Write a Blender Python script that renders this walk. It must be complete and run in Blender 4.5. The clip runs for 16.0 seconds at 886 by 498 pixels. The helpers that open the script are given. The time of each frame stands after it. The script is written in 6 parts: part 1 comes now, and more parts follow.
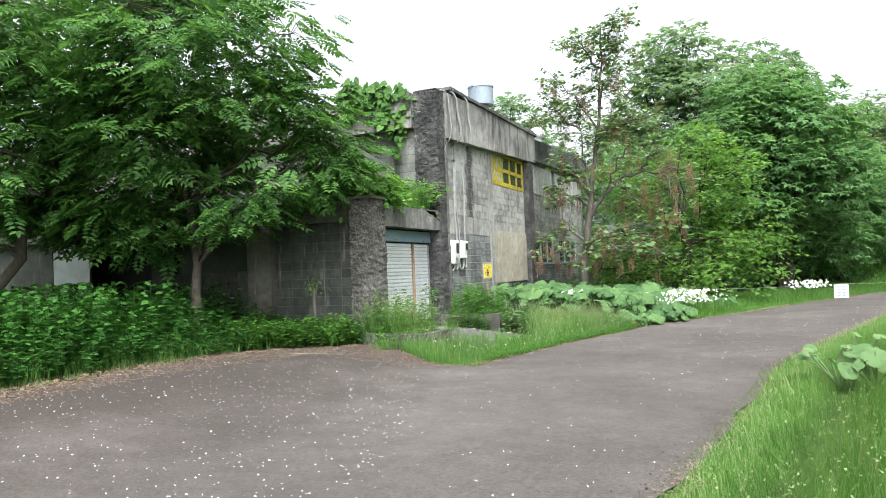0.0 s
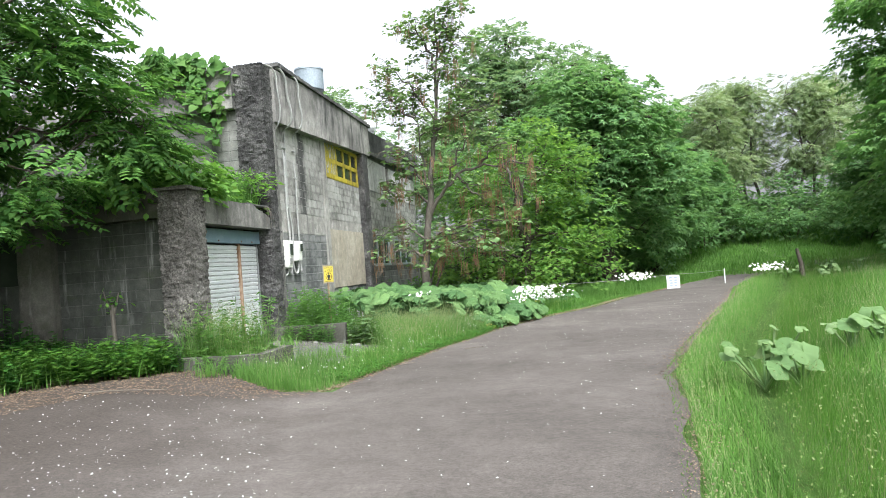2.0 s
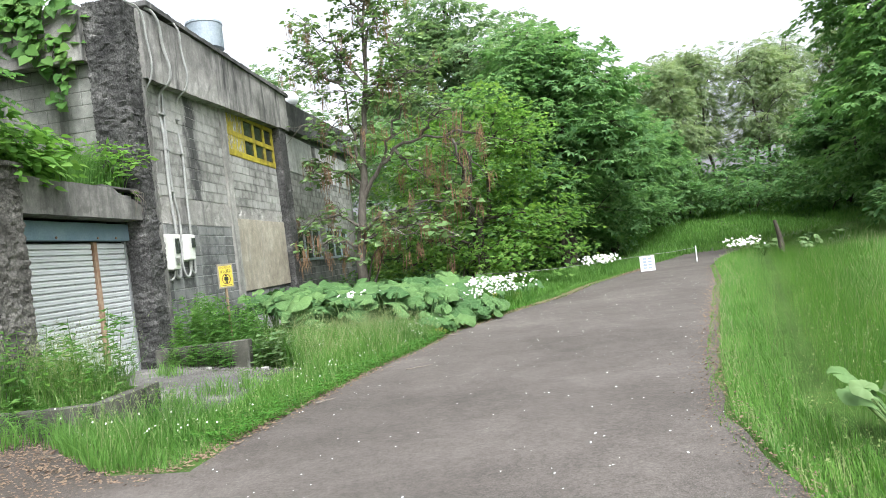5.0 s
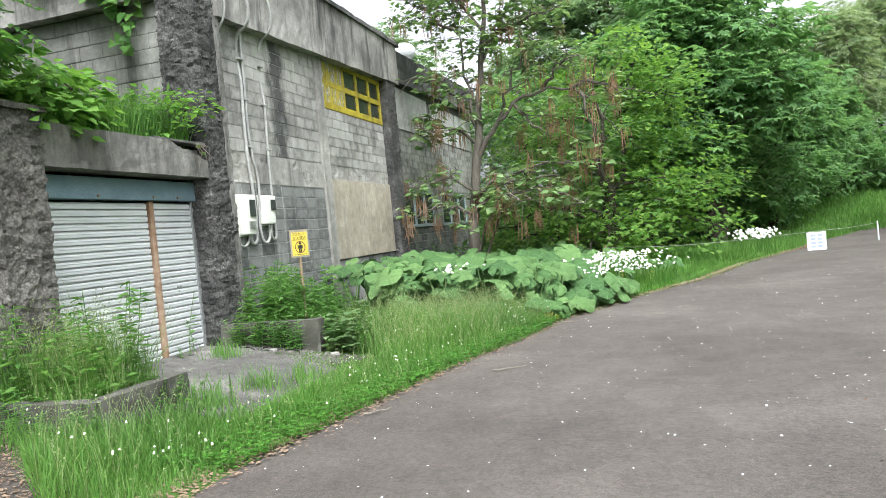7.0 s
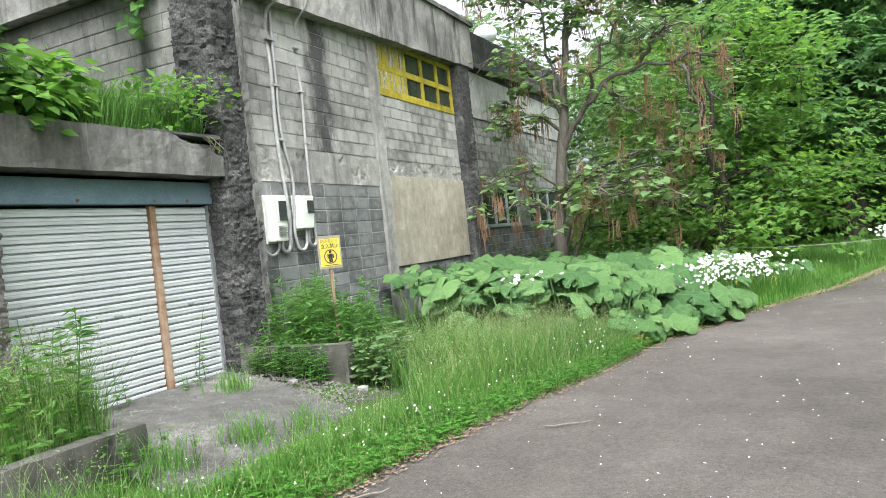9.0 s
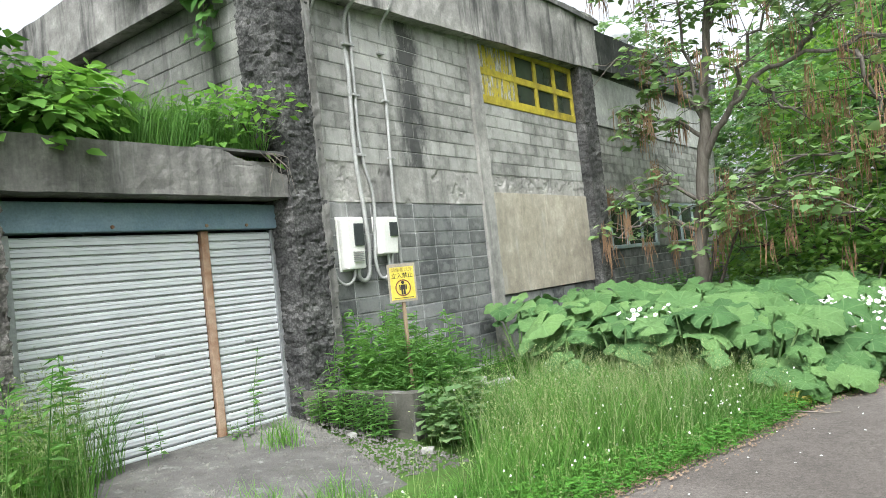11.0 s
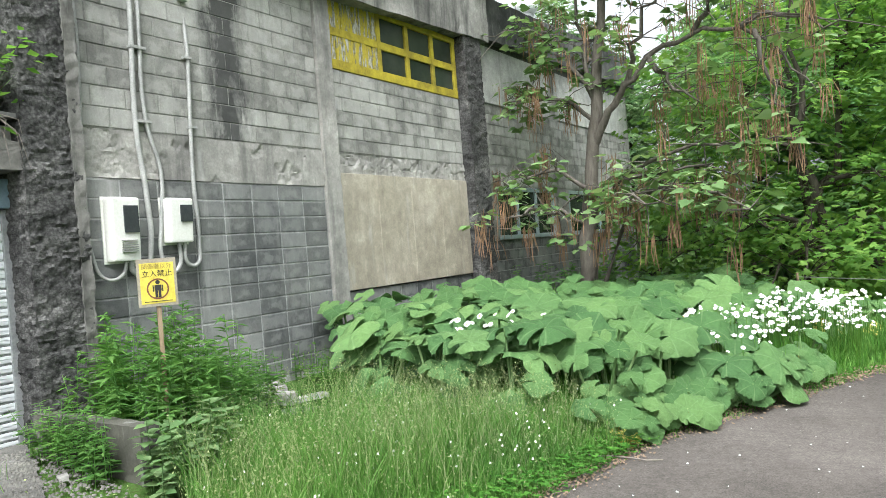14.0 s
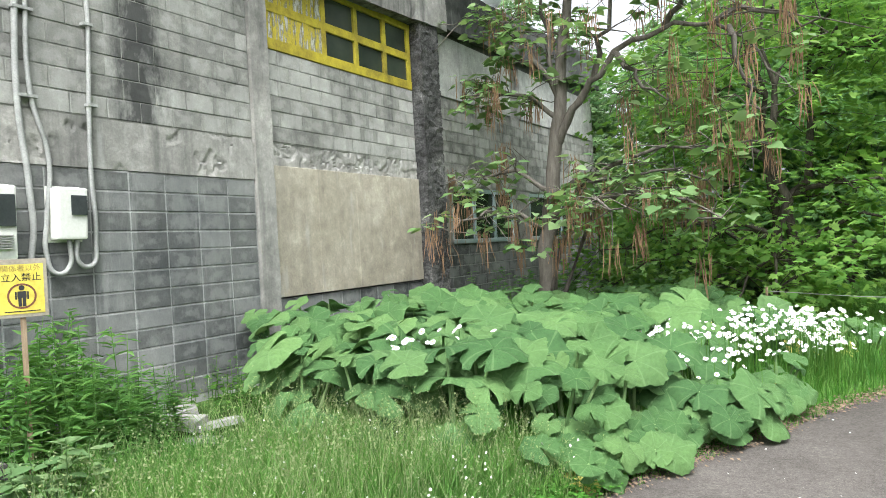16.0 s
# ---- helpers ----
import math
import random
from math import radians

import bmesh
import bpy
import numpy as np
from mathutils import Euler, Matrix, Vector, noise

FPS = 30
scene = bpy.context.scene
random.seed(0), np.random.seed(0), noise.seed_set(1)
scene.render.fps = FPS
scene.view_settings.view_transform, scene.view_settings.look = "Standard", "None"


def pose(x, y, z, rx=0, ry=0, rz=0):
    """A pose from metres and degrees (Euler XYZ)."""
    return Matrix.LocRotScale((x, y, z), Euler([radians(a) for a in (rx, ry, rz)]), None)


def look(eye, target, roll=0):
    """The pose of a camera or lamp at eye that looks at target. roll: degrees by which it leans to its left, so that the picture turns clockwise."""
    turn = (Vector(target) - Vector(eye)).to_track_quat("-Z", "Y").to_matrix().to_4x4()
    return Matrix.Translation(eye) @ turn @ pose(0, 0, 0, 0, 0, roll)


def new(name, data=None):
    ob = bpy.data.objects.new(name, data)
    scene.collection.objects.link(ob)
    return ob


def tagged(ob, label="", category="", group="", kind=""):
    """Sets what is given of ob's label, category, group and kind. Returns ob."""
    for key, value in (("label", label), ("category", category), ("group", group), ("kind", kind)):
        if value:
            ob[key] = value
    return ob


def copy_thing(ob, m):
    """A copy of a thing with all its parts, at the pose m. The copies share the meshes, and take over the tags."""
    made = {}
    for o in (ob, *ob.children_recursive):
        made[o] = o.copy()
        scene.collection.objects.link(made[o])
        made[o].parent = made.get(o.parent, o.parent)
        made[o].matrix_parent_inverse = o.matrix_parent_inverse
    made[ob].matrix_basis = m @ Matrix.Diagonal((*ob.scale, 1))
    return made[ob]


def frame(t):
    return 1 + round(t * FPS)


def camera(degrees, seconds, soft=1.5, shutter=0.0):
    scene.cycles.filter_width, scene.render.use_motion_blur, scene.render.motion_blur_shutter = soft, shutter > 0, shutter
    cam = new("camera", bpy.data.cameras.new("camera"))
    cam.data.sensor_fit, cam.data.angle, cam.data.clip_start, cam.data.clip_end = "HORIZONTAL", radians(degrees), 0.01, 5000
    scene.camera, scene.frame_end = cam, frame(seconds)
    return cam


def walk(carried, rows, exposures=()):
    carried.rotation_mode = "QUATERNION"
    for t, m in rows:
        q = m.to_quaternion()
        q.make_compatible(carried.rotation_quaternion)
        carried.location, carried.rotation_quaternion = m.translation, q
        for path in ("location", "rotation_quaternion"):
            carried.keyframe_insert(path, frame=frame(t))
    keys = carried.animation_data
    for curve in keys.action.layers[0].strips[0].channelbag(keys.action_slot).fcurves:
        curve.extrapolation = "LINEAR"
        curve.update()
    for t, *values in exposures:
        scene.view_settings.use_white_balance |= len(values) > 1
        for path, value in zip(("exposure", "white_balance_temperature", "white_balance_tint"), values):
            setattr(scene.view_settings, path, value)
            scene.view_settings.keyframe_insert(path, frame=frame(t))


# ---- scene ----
cam = camera(64.0, 16.0, soft=0.9)
METRES, EYE, TILT, LEAN, TURN = 15.0, 1.66, 0.0, 0.0, 24.0
ROWS = [
    (0.0, 0.0, 0.0, 0.0, 0.07, 1.83, 2.25),
    (0.5, -0.0163, 0.0314, -0.0036, -4.57, 2.02, 2.44),
    (1.0, -0.0249, 0.0674, -0.0022, -8.44, 1.61, 2.91),
    (1.5, -0.0275, 0.1067, -0.0011, -12.0, 1.7, 3.35),
    (2.0, -0.0247, 0.1481, -0.0012, -14.53, 1.32, 4.35),
    (2.5, -0.021, 0.1885, -0.0019, -15.58, 1.5, 5.12),
    (3.0, -0.0101, 0.2283, -0.0017, -18.15, 1.86, 6.03),
    (5.5, 0.0676, 0.4065, -0.0013, -18.54, -0.61, 7.21),
    (6.0, 0.0876, 0.4387, -0.0001, -14.3, -0.99, 7.07),
    (6.5, 0.1049, 0.4707, -0.0017, -10.95, -1.45, 6.29),
    (7.0, 0.1245, 0.5007, -0.0023, -7.52, -1.47, 5.53),
    (7.5, 0.1419, 0.5322, -0.002, -4.99, -1.23, 4.97),
    (8.0, 0.1586, 0.5659, -0.0005, -3.43, -0.66, 4.94),
    (8.5, 0.1689, 0.5973, 0.0009, -1.23, -0.84, 5.73),
    (9.0, 0.1824, 0.6263, -0.0002, 1.19, -0.83, 6.2),
    (9.5, 0.192, 0.6562, 0.0015, 5.26, -0.72, 6.48),
    (10.0, 0.1996, 0.6834, 0.0026, 10.0, -0.14, 6.88),
    (12.5, 0.2576, 0.7885, 0.0046, 14.27, 3.73, 5.54),
    (13.0, 0.2724, 0.8094, 0.0066, 12.06, 2.72, 5.47),
    (13.5, 0.2909, 0.8265, 0.0055, 10.23, 1.32, 5.12),
    (14.0, 0.3052, 0.8414, 0.0067, 9.46, -0.22, 4.5),
    (14.5, 0.3124, 0.8607, 0.0064, 9.42, -1.39, 3.86),
    (15.0, 0.3171, 0.8788, 0.007, 7.57, -1.66, 2.94),
    (15.5, 0.3148, 0.8958, 0.0071, 6.17, -1.38, 2.68),
    (16.0, 0.3106, 0.9075, 0.0082, 6.49, -0.29, 3.13),
]
walk(cam, [(t, pose(0, 0, EYE, TILT, LEAN, TURN) @ pose(METRES * x, METRES * y, METRES * z, 90 + pitch, roll, yaw)) for t, x, y, z, yaw, pitch, roll in ROWS],
     exposures=[(0.0, 1.42, 6150, 10), (9.5, 1.42, 6150, 9), (13.0, 1.34, 6150, 8), (16.0, 1.4, 6150, 8)])

# ---- world and light: overcast sky, a broad weak sun ----
world = bpy.data.worlds.new("overcast_sky")
scene.world = world
world.use_nodes = True
wn, wl = world.node_tree.nodes, world.node_tree.links
wn.clear()
sky = wn.new("ShaderNodeTexSky")
sky.sky_type = "NISHITA"
sky.sun_disc = False
sky.sun_elevation, sky.sun_rotation = radians(55), radians(150)
sky.air_density, sky.dust_density, sky.ozone_density = 1.0, 6.0, 1.0
wsat = wn.new("ShaderNodeHueSaturation")
wsat.inputs["Saturation"].default_value = 0.12
wbg = wn.new("ShaderNodeBackground")
wbg.inputs["Strength"].default_value = 0.15
wout = wn.new("ShaderNodeOutputWorld")
wl.new(sky.outputs[0], wsat.inputs["Color"])
wl.new(wsat.outputs[0], wbg.inputs["Color"])
wl.new(wbg.outputs[0], wout.inputs["Surface"])
sun_data = bpy.data.lights.new("sun", "SUN")
sun_data.energy, sun_data.angle, sun_data.color = 1.5, radians(25), (1.0, 0.985, 0.95)
sun = new("sun", sun_data)
sun.matrix_world = look((20, -35, 60), (0, 0, 0))


# ---- materials ----
def shade(name, rough=0.8, metal=0.0, spec=0.3):
    m = bpy.data.materials.new(name)
    m.use_nodes = True
    nt = m.node_tree
    bsdf = nt.nodes["Principled BSDF"]
    bsdf.inputs["Roughness"].default_value = rough
    bsdf.inputs["Metallic"].default_value = metal
    bsdf.inputs["Specular IOR Level"].default_value = spec
    return m, nt.nodes, nt.links, bsdf


def wpos(n, l, scale=(1, 1, 1)):
    g = n.new("ShaderNodeNewGeometry")
    mp = n.new("ShaderNodeMapping")
    mp.inputs["Scale"].default_value = scale
    l.new(g.outputs["Position"], mp.inputs["Vector"])
    return mp.outputs[0]


def noise_tex(n, l, vec, scale, detail=4.0, rough=0.6):
    t = n.new("ShaderNodeTexNoise")
    t.inputs["Scale"].default_value = scale
    t.inputs["Detail"].default_value = detail
    t.inputs["Roughness"].default_value = rough
    l.new(vec, t.inputs["Vector"])
    return t.outputs["Fac"]


def ramp(n, l, fac, stops):
    r = n.new("ShaderNodeValToRGB")
    els = r.color_ramp.elements
    while len(els) < len(stops):
        els.new(0.5)
    for e, (p, c) in zip(els, stops):
        e.position = p
        e.color = (*c, 1)
    l.new(fac, r.inputs[0])
    return r.outputs[0]


def mix(n, l, fac, a, b, mode="MIX"):
    m = n.new("ShaderNodeMix")
    m.data_type, m.blend_type = "RGBA", mode
    for sock, v in ((m.inputs[0], fac), (m.inputs[6], a), (m.inputs[7], b)):
        if isinstance(v, (int, float)):
            sock.default_value = v
        elif isinstance(v, tuple):
            sock.default_value = (*v, 1)
        else:
            l.new(v, sock)
    return m.outputs[2]


def bump(n, l, bsdf, height, strength=0.4, dist=0.01):
    b = n.new("ShaderNodeBump")
    b.inputs["Strength"].default_value = strength
    b.inputs["Distance"].default_value = dist
    l.new(height, b.inputs["Height"])
    l.new(b.outputs[0], bsdf.inputs["Normal"])


def bloom(n, l, col, axis, amount, tint):
    """Lime bloom in the middle of some blocks, with an uneven outline; the block's rim stays dark."""
    tc = n.new("ShaderNodeTexCoord")
    sep = n.new("ShaderNodeSeparateXYZ")
    l.new(tc.outputs["Generated"], sep.inputs[0])
    prod = None
    for ax in (axis, "Z"):
        a = n.new("ShaderNodeMath")
        a.operation = "PINGPONG"
        a.inputs[1].default_value = 0.5
        l.new(sep.outputs[ax], a.inputs[0])
        if prod is None:
            prod = a.outputs[0]
        else:
            m = n.new("ShaderNodeMath")
            m.operation = "MINIMUM"
            l.new(prod, m.inputs[0])
            l.new(a.outputs[0], m.inputs[1])
            prod = m.outputs[0]
    ns = noise_tex(n, l, wpos(n, l), 6.5, 5, 0.65)
    oi = n.new("ShaderNodeObjectInfo")
    mul = n.new("ShaderNodeMath")
    mul.operation = "MULTIPLY_ADD"
    l.new(prod, mul.inputs[0])
    mul.inputs[1].default_value = 0.75
    l.new(ns, mul.inputs[2])
    add = n.new("ShaderNodeMath")
    add.operation = "MULTIPLY_ADD"
    l.new(oi.outputs["Random"], add.inputs[0])
    add.inputs[1].default_value = 0.3
    l.new(mul.outputs[0], add.inputs[2])
    return mix(n, l, ramp(n, l, add.outputs[0], [(0.72, (0, 0, 0)), (0.86, (amount,) * 3)]), col, tint)


def concrete_mat(name, dark, mid, light, streak=0.6, grain=40, bump_s=0.4, rnd=0.0, moss=0.0, lime=None):
    m, n, l, b = shade(name, 0.92, 0, 0.15)
    v = wpos(n, l)
    big = noise_tex(n, l, v, 0.9, 5)
    col = ramp(n, l, big, [(0.3, dark), (0.5, mid), (0.72, light)])
    fine = noise_tex(n, l, v, grain, 4, 0.7)
    col = mix(n, l, 0.28, col, ramp(n, l, fine, [(0.25, (0.25, 0.25, 0.25)), (0.7, (0.9, 0.9, 0.88))]), "OVERLAY")
    blot = noise_tex(n, l, v, 5.5, 5, 0.7)
    col = mix(n, l, 0.6, col, ramp(n, l, blot, [(0.3, (0.3, 0.3, 0.3)), (0.55, (0.52, 0.52, 0.51)), (0.72, (0.8, 0.8, 0.78))]), "OVERLAY")
    st = noise_tex(n, l, wpos(n, l, (3.0, 3.0, 0.28)), 1.1, 5, 0.65)
    col = mix(n, l, ramp(n, l, st, [(0.5, (0, 0, 0)), (0.66, (streak, streak, streak))]), col, (0.035, 0.036, 0.035))
    pale = noise_tex(n, l, wpos(n, l, (4.0, 4.0, 0.6)), 1.7, 4, 0.6)
    col = mix(n, l, ramp(n, l, pale, [(0.6, (0, 0, 0)), (0.74, (0.35, 0.35, 0.35))]), col, (0.42, 0.42, 0.40))
    if rnd:
        oi = n.new("ShaderNodeObjectInfo")
        col = mix(n, l, 0.8, col, ramp(n, l, oi.outputs["Random"], [(0.0, (0.5 - rnd,) * 3), (1.0, (0.5 + rnd,) * 3)]), "OVERLAY")
    if lime:
        col = bloom(n, l, col, *lime)
    if moss:
        ms = noise_tex(n, l, v, 2.3, 5, 0.7)
        col = mix(n, l, ramp(n, l, ms, [(0.55, (0, 0, 0)), (0.7, (moss, moss, moss))]), col, (0.05, 0.07, 0.025))
    l.new(col, b.inputs["Base Color"])
    bump(n, l, b, fine, bump_s, 0.012)
    return m


def leaf_mat(name, c1, c2, c3, trans=0.35, rough=0.6):
    m, n, l, b = shade(name, rough, 0, 0.22)
    g = n.new("ShaderNodeNewGeometry")
    oi = n.new("ShaderNodeObjectInfo")
    add = n.new("ShaderNodeMath")
    add.operation = "ADD"
    l.new(g.outputs["Random Per Island"], add.inputs[0])
    l.new(oi.outputs["Random"], add.inputs[1])
    fr = n.new("ShaderNodeMath")
    fr.operation = "FRACT"
    l.new(add.outputs[0], fr.inputs[0])
    col = ramp(n, l, fr.outputs[0], [(0.0, c1), (0.5, c2), (1.0, c3)])
    patch = noise_tex(n, l, wpos(n, l), 0.8, 3)
    col = mix(n, l, 0.5, col, ramp(n, l, patch, [(0.3, (0.33, 0.36, 0.33)), (0.7, (0.66, 0.64, 0.5))]), "OVERLAY")
    l.new(col, b.inputs["Base Color"])
    tr = n.new("ShaderNodeBsdfTranslucent")
    l.new(mix(n, l, 1.0, col, (1.0, 1.0, 0.72), "MULTIPLY"), tr.inputs["Color"])
    ms = n.new("ShaderNodeMixShader")
    ms.inputs[0].default_value = trans
    l.new(b.outputs[0], ms.inputs[1])
    l.new(tr.outputs[0], ms.inputs[2])
    l.new(ms.outputs[0], n["Material Output"].inputs["Surface"])
    return m


def simple_mat(name, a, b_, scale=6, rough=0.6, metal=0.0, bump_s=0.15, spec=0.4, stretch=(1, 1, 1)):
    m, n, l, b = shade(name, rough, metal, spec)
    v = wpos(n, l, stretch)
    big = noise_tex(n, l, v, scale, 5)
    fine = noise_tex(n, l, v, scale * 14, 3)
    col = ramp(n, l, big, [(0.3, a), (0.7, b_)])
    col = mix(n, l, 0.3, col, ramp(n, l, fine, [(0.3, (0.3, 0.3, 0.3)), (0.7, (0.8, 0.8, 0.8))]), "OVERLAY")
    l.new(col, b.inputs["Base Color"])
    bump(n, l, b, fine, bump_s, 0.004)
    return m


def add_stain(m, y0, half, strength):
    """A black seepage stain running down the wall round y0."""
    n, l = m.node_tree.nodes, m.node_tree.links
    b = n["Principled BSDF"]
    col = b.inputs["Base Color"].links[0].from_socket
    g = n.new("ShaderNodeNewGeometry")
    sep = n.new("ShaderNodeSeparateXYZ")
    l.new(g.outputs["Position"], sep.inputs[0])
    d = n.new("ShaderNodeMath")
    d.operation = "SUBTRACT"
    l.new(sep.outputs["Y"], d.inputs[0])
    d.inputs[1].default_value = y0
    a = n.new("ShaderNodeMath")
    a.operation = "ABSOLUTE"
    l.new(d.outputs[0], a.inputs[0])
    near = n.new("ShaderNodeMapRange")
    near.inputs["From Min"].default_value, near.inputs["From Max"].default_value = half, 0.0
    l.new(a.outputs[0], near.inputs["Value"])
    ns = noise_tex(n, l, wpos(n, l, (2.2, 2.2, 1.1)), 2.0, 5, 0.7)
    mu = n.new("ShaderNodeMath")
    mu.operation = "MULTIPLY"
    l.new(near.outputs[0], mu.inputs[0])
    l.new(ns, mu.inputs[1])
    fac = ramp(n, l, mu.outputs[0], [(0.22, (0, 0, 0)), (0.42, (strength,) * 3)])
    l.new(mix(n, l, fac, col, (0.03, 0.031, 0.031)), b.inputs["Base Color"])


M_BLOCK_UP = concrete_mat("block_grey_upper", (0.165, 0.163, 0.15), (0.24, 0.237, 0.22), (0.33, 0.325, 0.303), 0.4, 55, 0.45, 0.12, 0, ("Y", 0.32, (0.4, 0.395, 0.37)))
# Darker copy of the upper block; the south side's shade is in its colour.
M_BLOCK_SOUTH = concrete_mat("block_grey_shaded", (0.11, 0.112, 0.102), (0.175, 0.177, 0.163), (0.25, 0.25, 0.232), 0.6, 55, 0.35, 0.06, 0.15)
add_stain(M_BLOCK_UP, 19.05, 0.7, 0.85)
M_BLOCK_LOW = concrete_mat("block_dark_lower", (0.07, 0.074, 0.076), (0.13, 0.134, 0.13), (0.21, 0.21, 0.2), 0.35, 55, 0.5, 0.14, 0, ("Y", 0.32, (0.26, 0.26, 0.25)))
# Tree shade is mixed into the next three dark colours, besides some moss.
M_BLOCK_SIDE = concrete_mat("block_green_grey_shaded", (0.035, 0.038, 0.034), (0.062, 0.066, 0.058), (0.10, 0.103, 0.09), 0.4, 45, 0.5, 0.1, 0.4)
M_MORTAR_SIDE = concrete_mat("mortar_shaded", (0.065, 0.067, 0.06), (0.1, 0.102, 0.092), (0.145, 0.145, 0.132), 0.4, 60, 0.4)
M_SHADY = concrete_mat("concrete_mossy_shaded", (0.055, 0.054, 0.045), (0.095, 0.092, 0.078), (0.15, 0.142, 0.125), 0.6, 35, 0.6, 0, 0.4)
M_MORTAR_LOW = concrete_mat("mortar_pale", (0.2, 0.205, 0.2), (0.29, 0.29, 0.285), (0.37, 0.37, 0.36), 0.3, 60, 0.4)
M_MORTAR_UP = concrete_mat("mortar_dark", (0.15, 0.15, 0.14), (0.24, 0.238, 0.22), (0.36, 0.355, 0.33), 0.4, 60, 0.4)
M_CANOPY = concrete_mat("concrete_canopy", (0.095, 0.092, 0.085), (0.165, 0.16, 0.148), (0.25, 0.24, 0.225), 0.6, 35, 0.5)
M_FASCIA = concrete_mat("concrete_weathered", (0.12, 0.117, 0.109), (0.215, 0.208, 0.196), (0.32, 0.31, 0.29), 0.9, 35, 0.6)
M_CAST = concrete_mat("concrete_cast", (0.17, 0.166, 0.153), (0.265, 0.257, 0.24), (0.36, 0.348, 0.322), 0.45, 30, 0.6)
M_PANEL = concrete_mat("panel_tan", (0.225, 0.2, 0.158), (0.30, 0.27, 0.216), (0.38, 0.345, 0.285), 0.18, 70, 0.3)
M_KERB = concrete_mat("kerb_concrete", (0.045, 0.045, 0.038), (0.085, 0.082, 0.07), (0.16, 0.153, 0.138), 0.5, 40, 0.6, 0, 0.3)
M_ASBESTOS = concrete_mat("panel_pale_grey", (0.28, 0.285, 0.27), (0.38, 0.38, 0.36), (0.46, 0.455, 0.43), 0.25, 50, 0.3)
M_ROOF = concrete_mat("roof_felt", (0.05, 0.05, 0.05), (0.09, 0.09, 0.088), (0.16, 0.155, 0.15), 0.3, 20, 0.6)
# Near-black colour stands in for the shade inside the bays and the window.
M_DARK = simple_mat("interior_shade", (0.02, 0.021, 0.02), (0.035, 0.036, 0.034), 2, 0.9)
M_BARK = simple_mat("bark", (0.045, 0.039, 0.031), (0.10, 0.087, 0.07), 4, 0.95, 0, 0.9, 0.1, (6, 6, 1))
M_BARK_GREY = simple_mat("bark_grey", (0.075, 0.066, 0.055), (0.155, 0.138, 0.118), 4, 0.95, 0, 0.9, 0.1, (6, 6, 1))
M_WHITE = simple_mat("plastic_ivory", (0.66, 0.66, 0.6), (0.74, 0.735, 0.68), 3, 0.45)
M_PIPE = simple_mat("pipe_pale", (0.22, 0.222, 0.21), (0.36, 0.36, 0.34), 5, 0.6)
M_GLASS_DARK = simple_mat("meter_window", (0.03, 0.035, 0.035), (0.05, 0.055, 0.055), 4, 0.12, 0, 0.0, 0.6)
M_BLUE = simple_mat("shutter_box_blue", (0.13, 0.20, 0.25), (0.22, 0.30, 0.35), 3, 0.5, 0.1)
M_GALV = simple_mat("galvanised", (0.30, 0.31, 0.31), (0.42, 0.43, 0.43), 3, 0.5, 0.6)
M_RUST = simple_mat("rusty_steel", (0.19, 0.085, 0.035), (0.42, 0.31, 0.22), 5, 0.85, 0.1, 0.5)
M_YELLOW = simple_mat("yellow_paint", (0.16, 0.125, 0.016), (0.48, 0.39, 0.03), 3.5, 0.7, 0, 0.3)
M_SIGNYEL = simple_mat("sign_yellow", (0.47, 0.385, 0.055), (0.56, 0.47, 0.08), 2, 0.45, 0, 0.02)
M_FADED = simple_mat("sign_faded_print", (0.2, 0.15, 0.04), (0.27, 0.2, 0.06), 3, 0.5)
M_BLACK = simple_mat("sign_black", (0.012, 0.012, 0.012), (0.02, 0.02, 0.02), 3, 0.5)
M_RED = simple_mat("sign_ring", (0.10, 0.03, 0.02), (0.14, 0.05, 0.03), 3, 0.5)
M_BOARD = simple_mat("sign_back_board", (0.2, 0.175, 0.135), (0.3, 0.27, 0.215), 4, 0.7)
M_WOOD = simple_mat("stake_wood", (0.17, 0.12, 0.075), (0.28, 0.21, 0.14), 5, 0.85, 0, 0.4, 0.2, (8, 8, 1))
M_SIGNWHITE = simple_mat("sign_white", (0.74, 0.76, 0.78), (0.8, 0.82, 0.83), 3, 0.5)
M_BLUEBAR = simple_mat("sign_bar", (0.25, 0.3, 0.36), (0.33, 0.38, 0.43), 3, 0.5)
M_ROPE = simple_mat("rope", (0.2, 0.21, 0.17), (0.3, 0.31, 0.26), 8, 0.9)
M_WINFRAME = simple_mat("window_frame_green_grey", (0.2, 0.26, 0.26), (0.3, 0.36, 0.36), 4, 0.6)
M_TANK = simple_mat("chimney_blue_grey", (0.2, 0.245, 0.28), (0.28, 0.32, 0.35), 1.5, 0.55, 0.2)
M_POD = simple_mat("seed_pods_brown", (0.17, 0.098, 0.055), (0.31, 0.19, 0.108), 3, 0.9)
M_TWIG = simple_mat("twig_grey", (0.13, 0.11, 0.09), (0.24, 0.21, 0.18), 6, 0.9)
M_PETAL = simple_mat("petal_white", (0.75, 0.75, 0.72), (0.85, 0.85, 0.82), 6, 0.7)
M_EYE = simple_mat("flower_eye_yellow", (0.55, 0.36, 0.02), (0.7, 0.5, 0.05), 6, 0.8)
M_LITTER = simple_mat("dead_leaf_brown", (0.11, 0.075, 0.05), (0.27, 0.195, 0.13), 9, 0.95)
L_CLOVER = leaf_mat("leaf_clover", (0.045, 0.15, 0.02), (0.07, 0.2, 0.026), (0.10, 0.25, 0.04), 0.35)
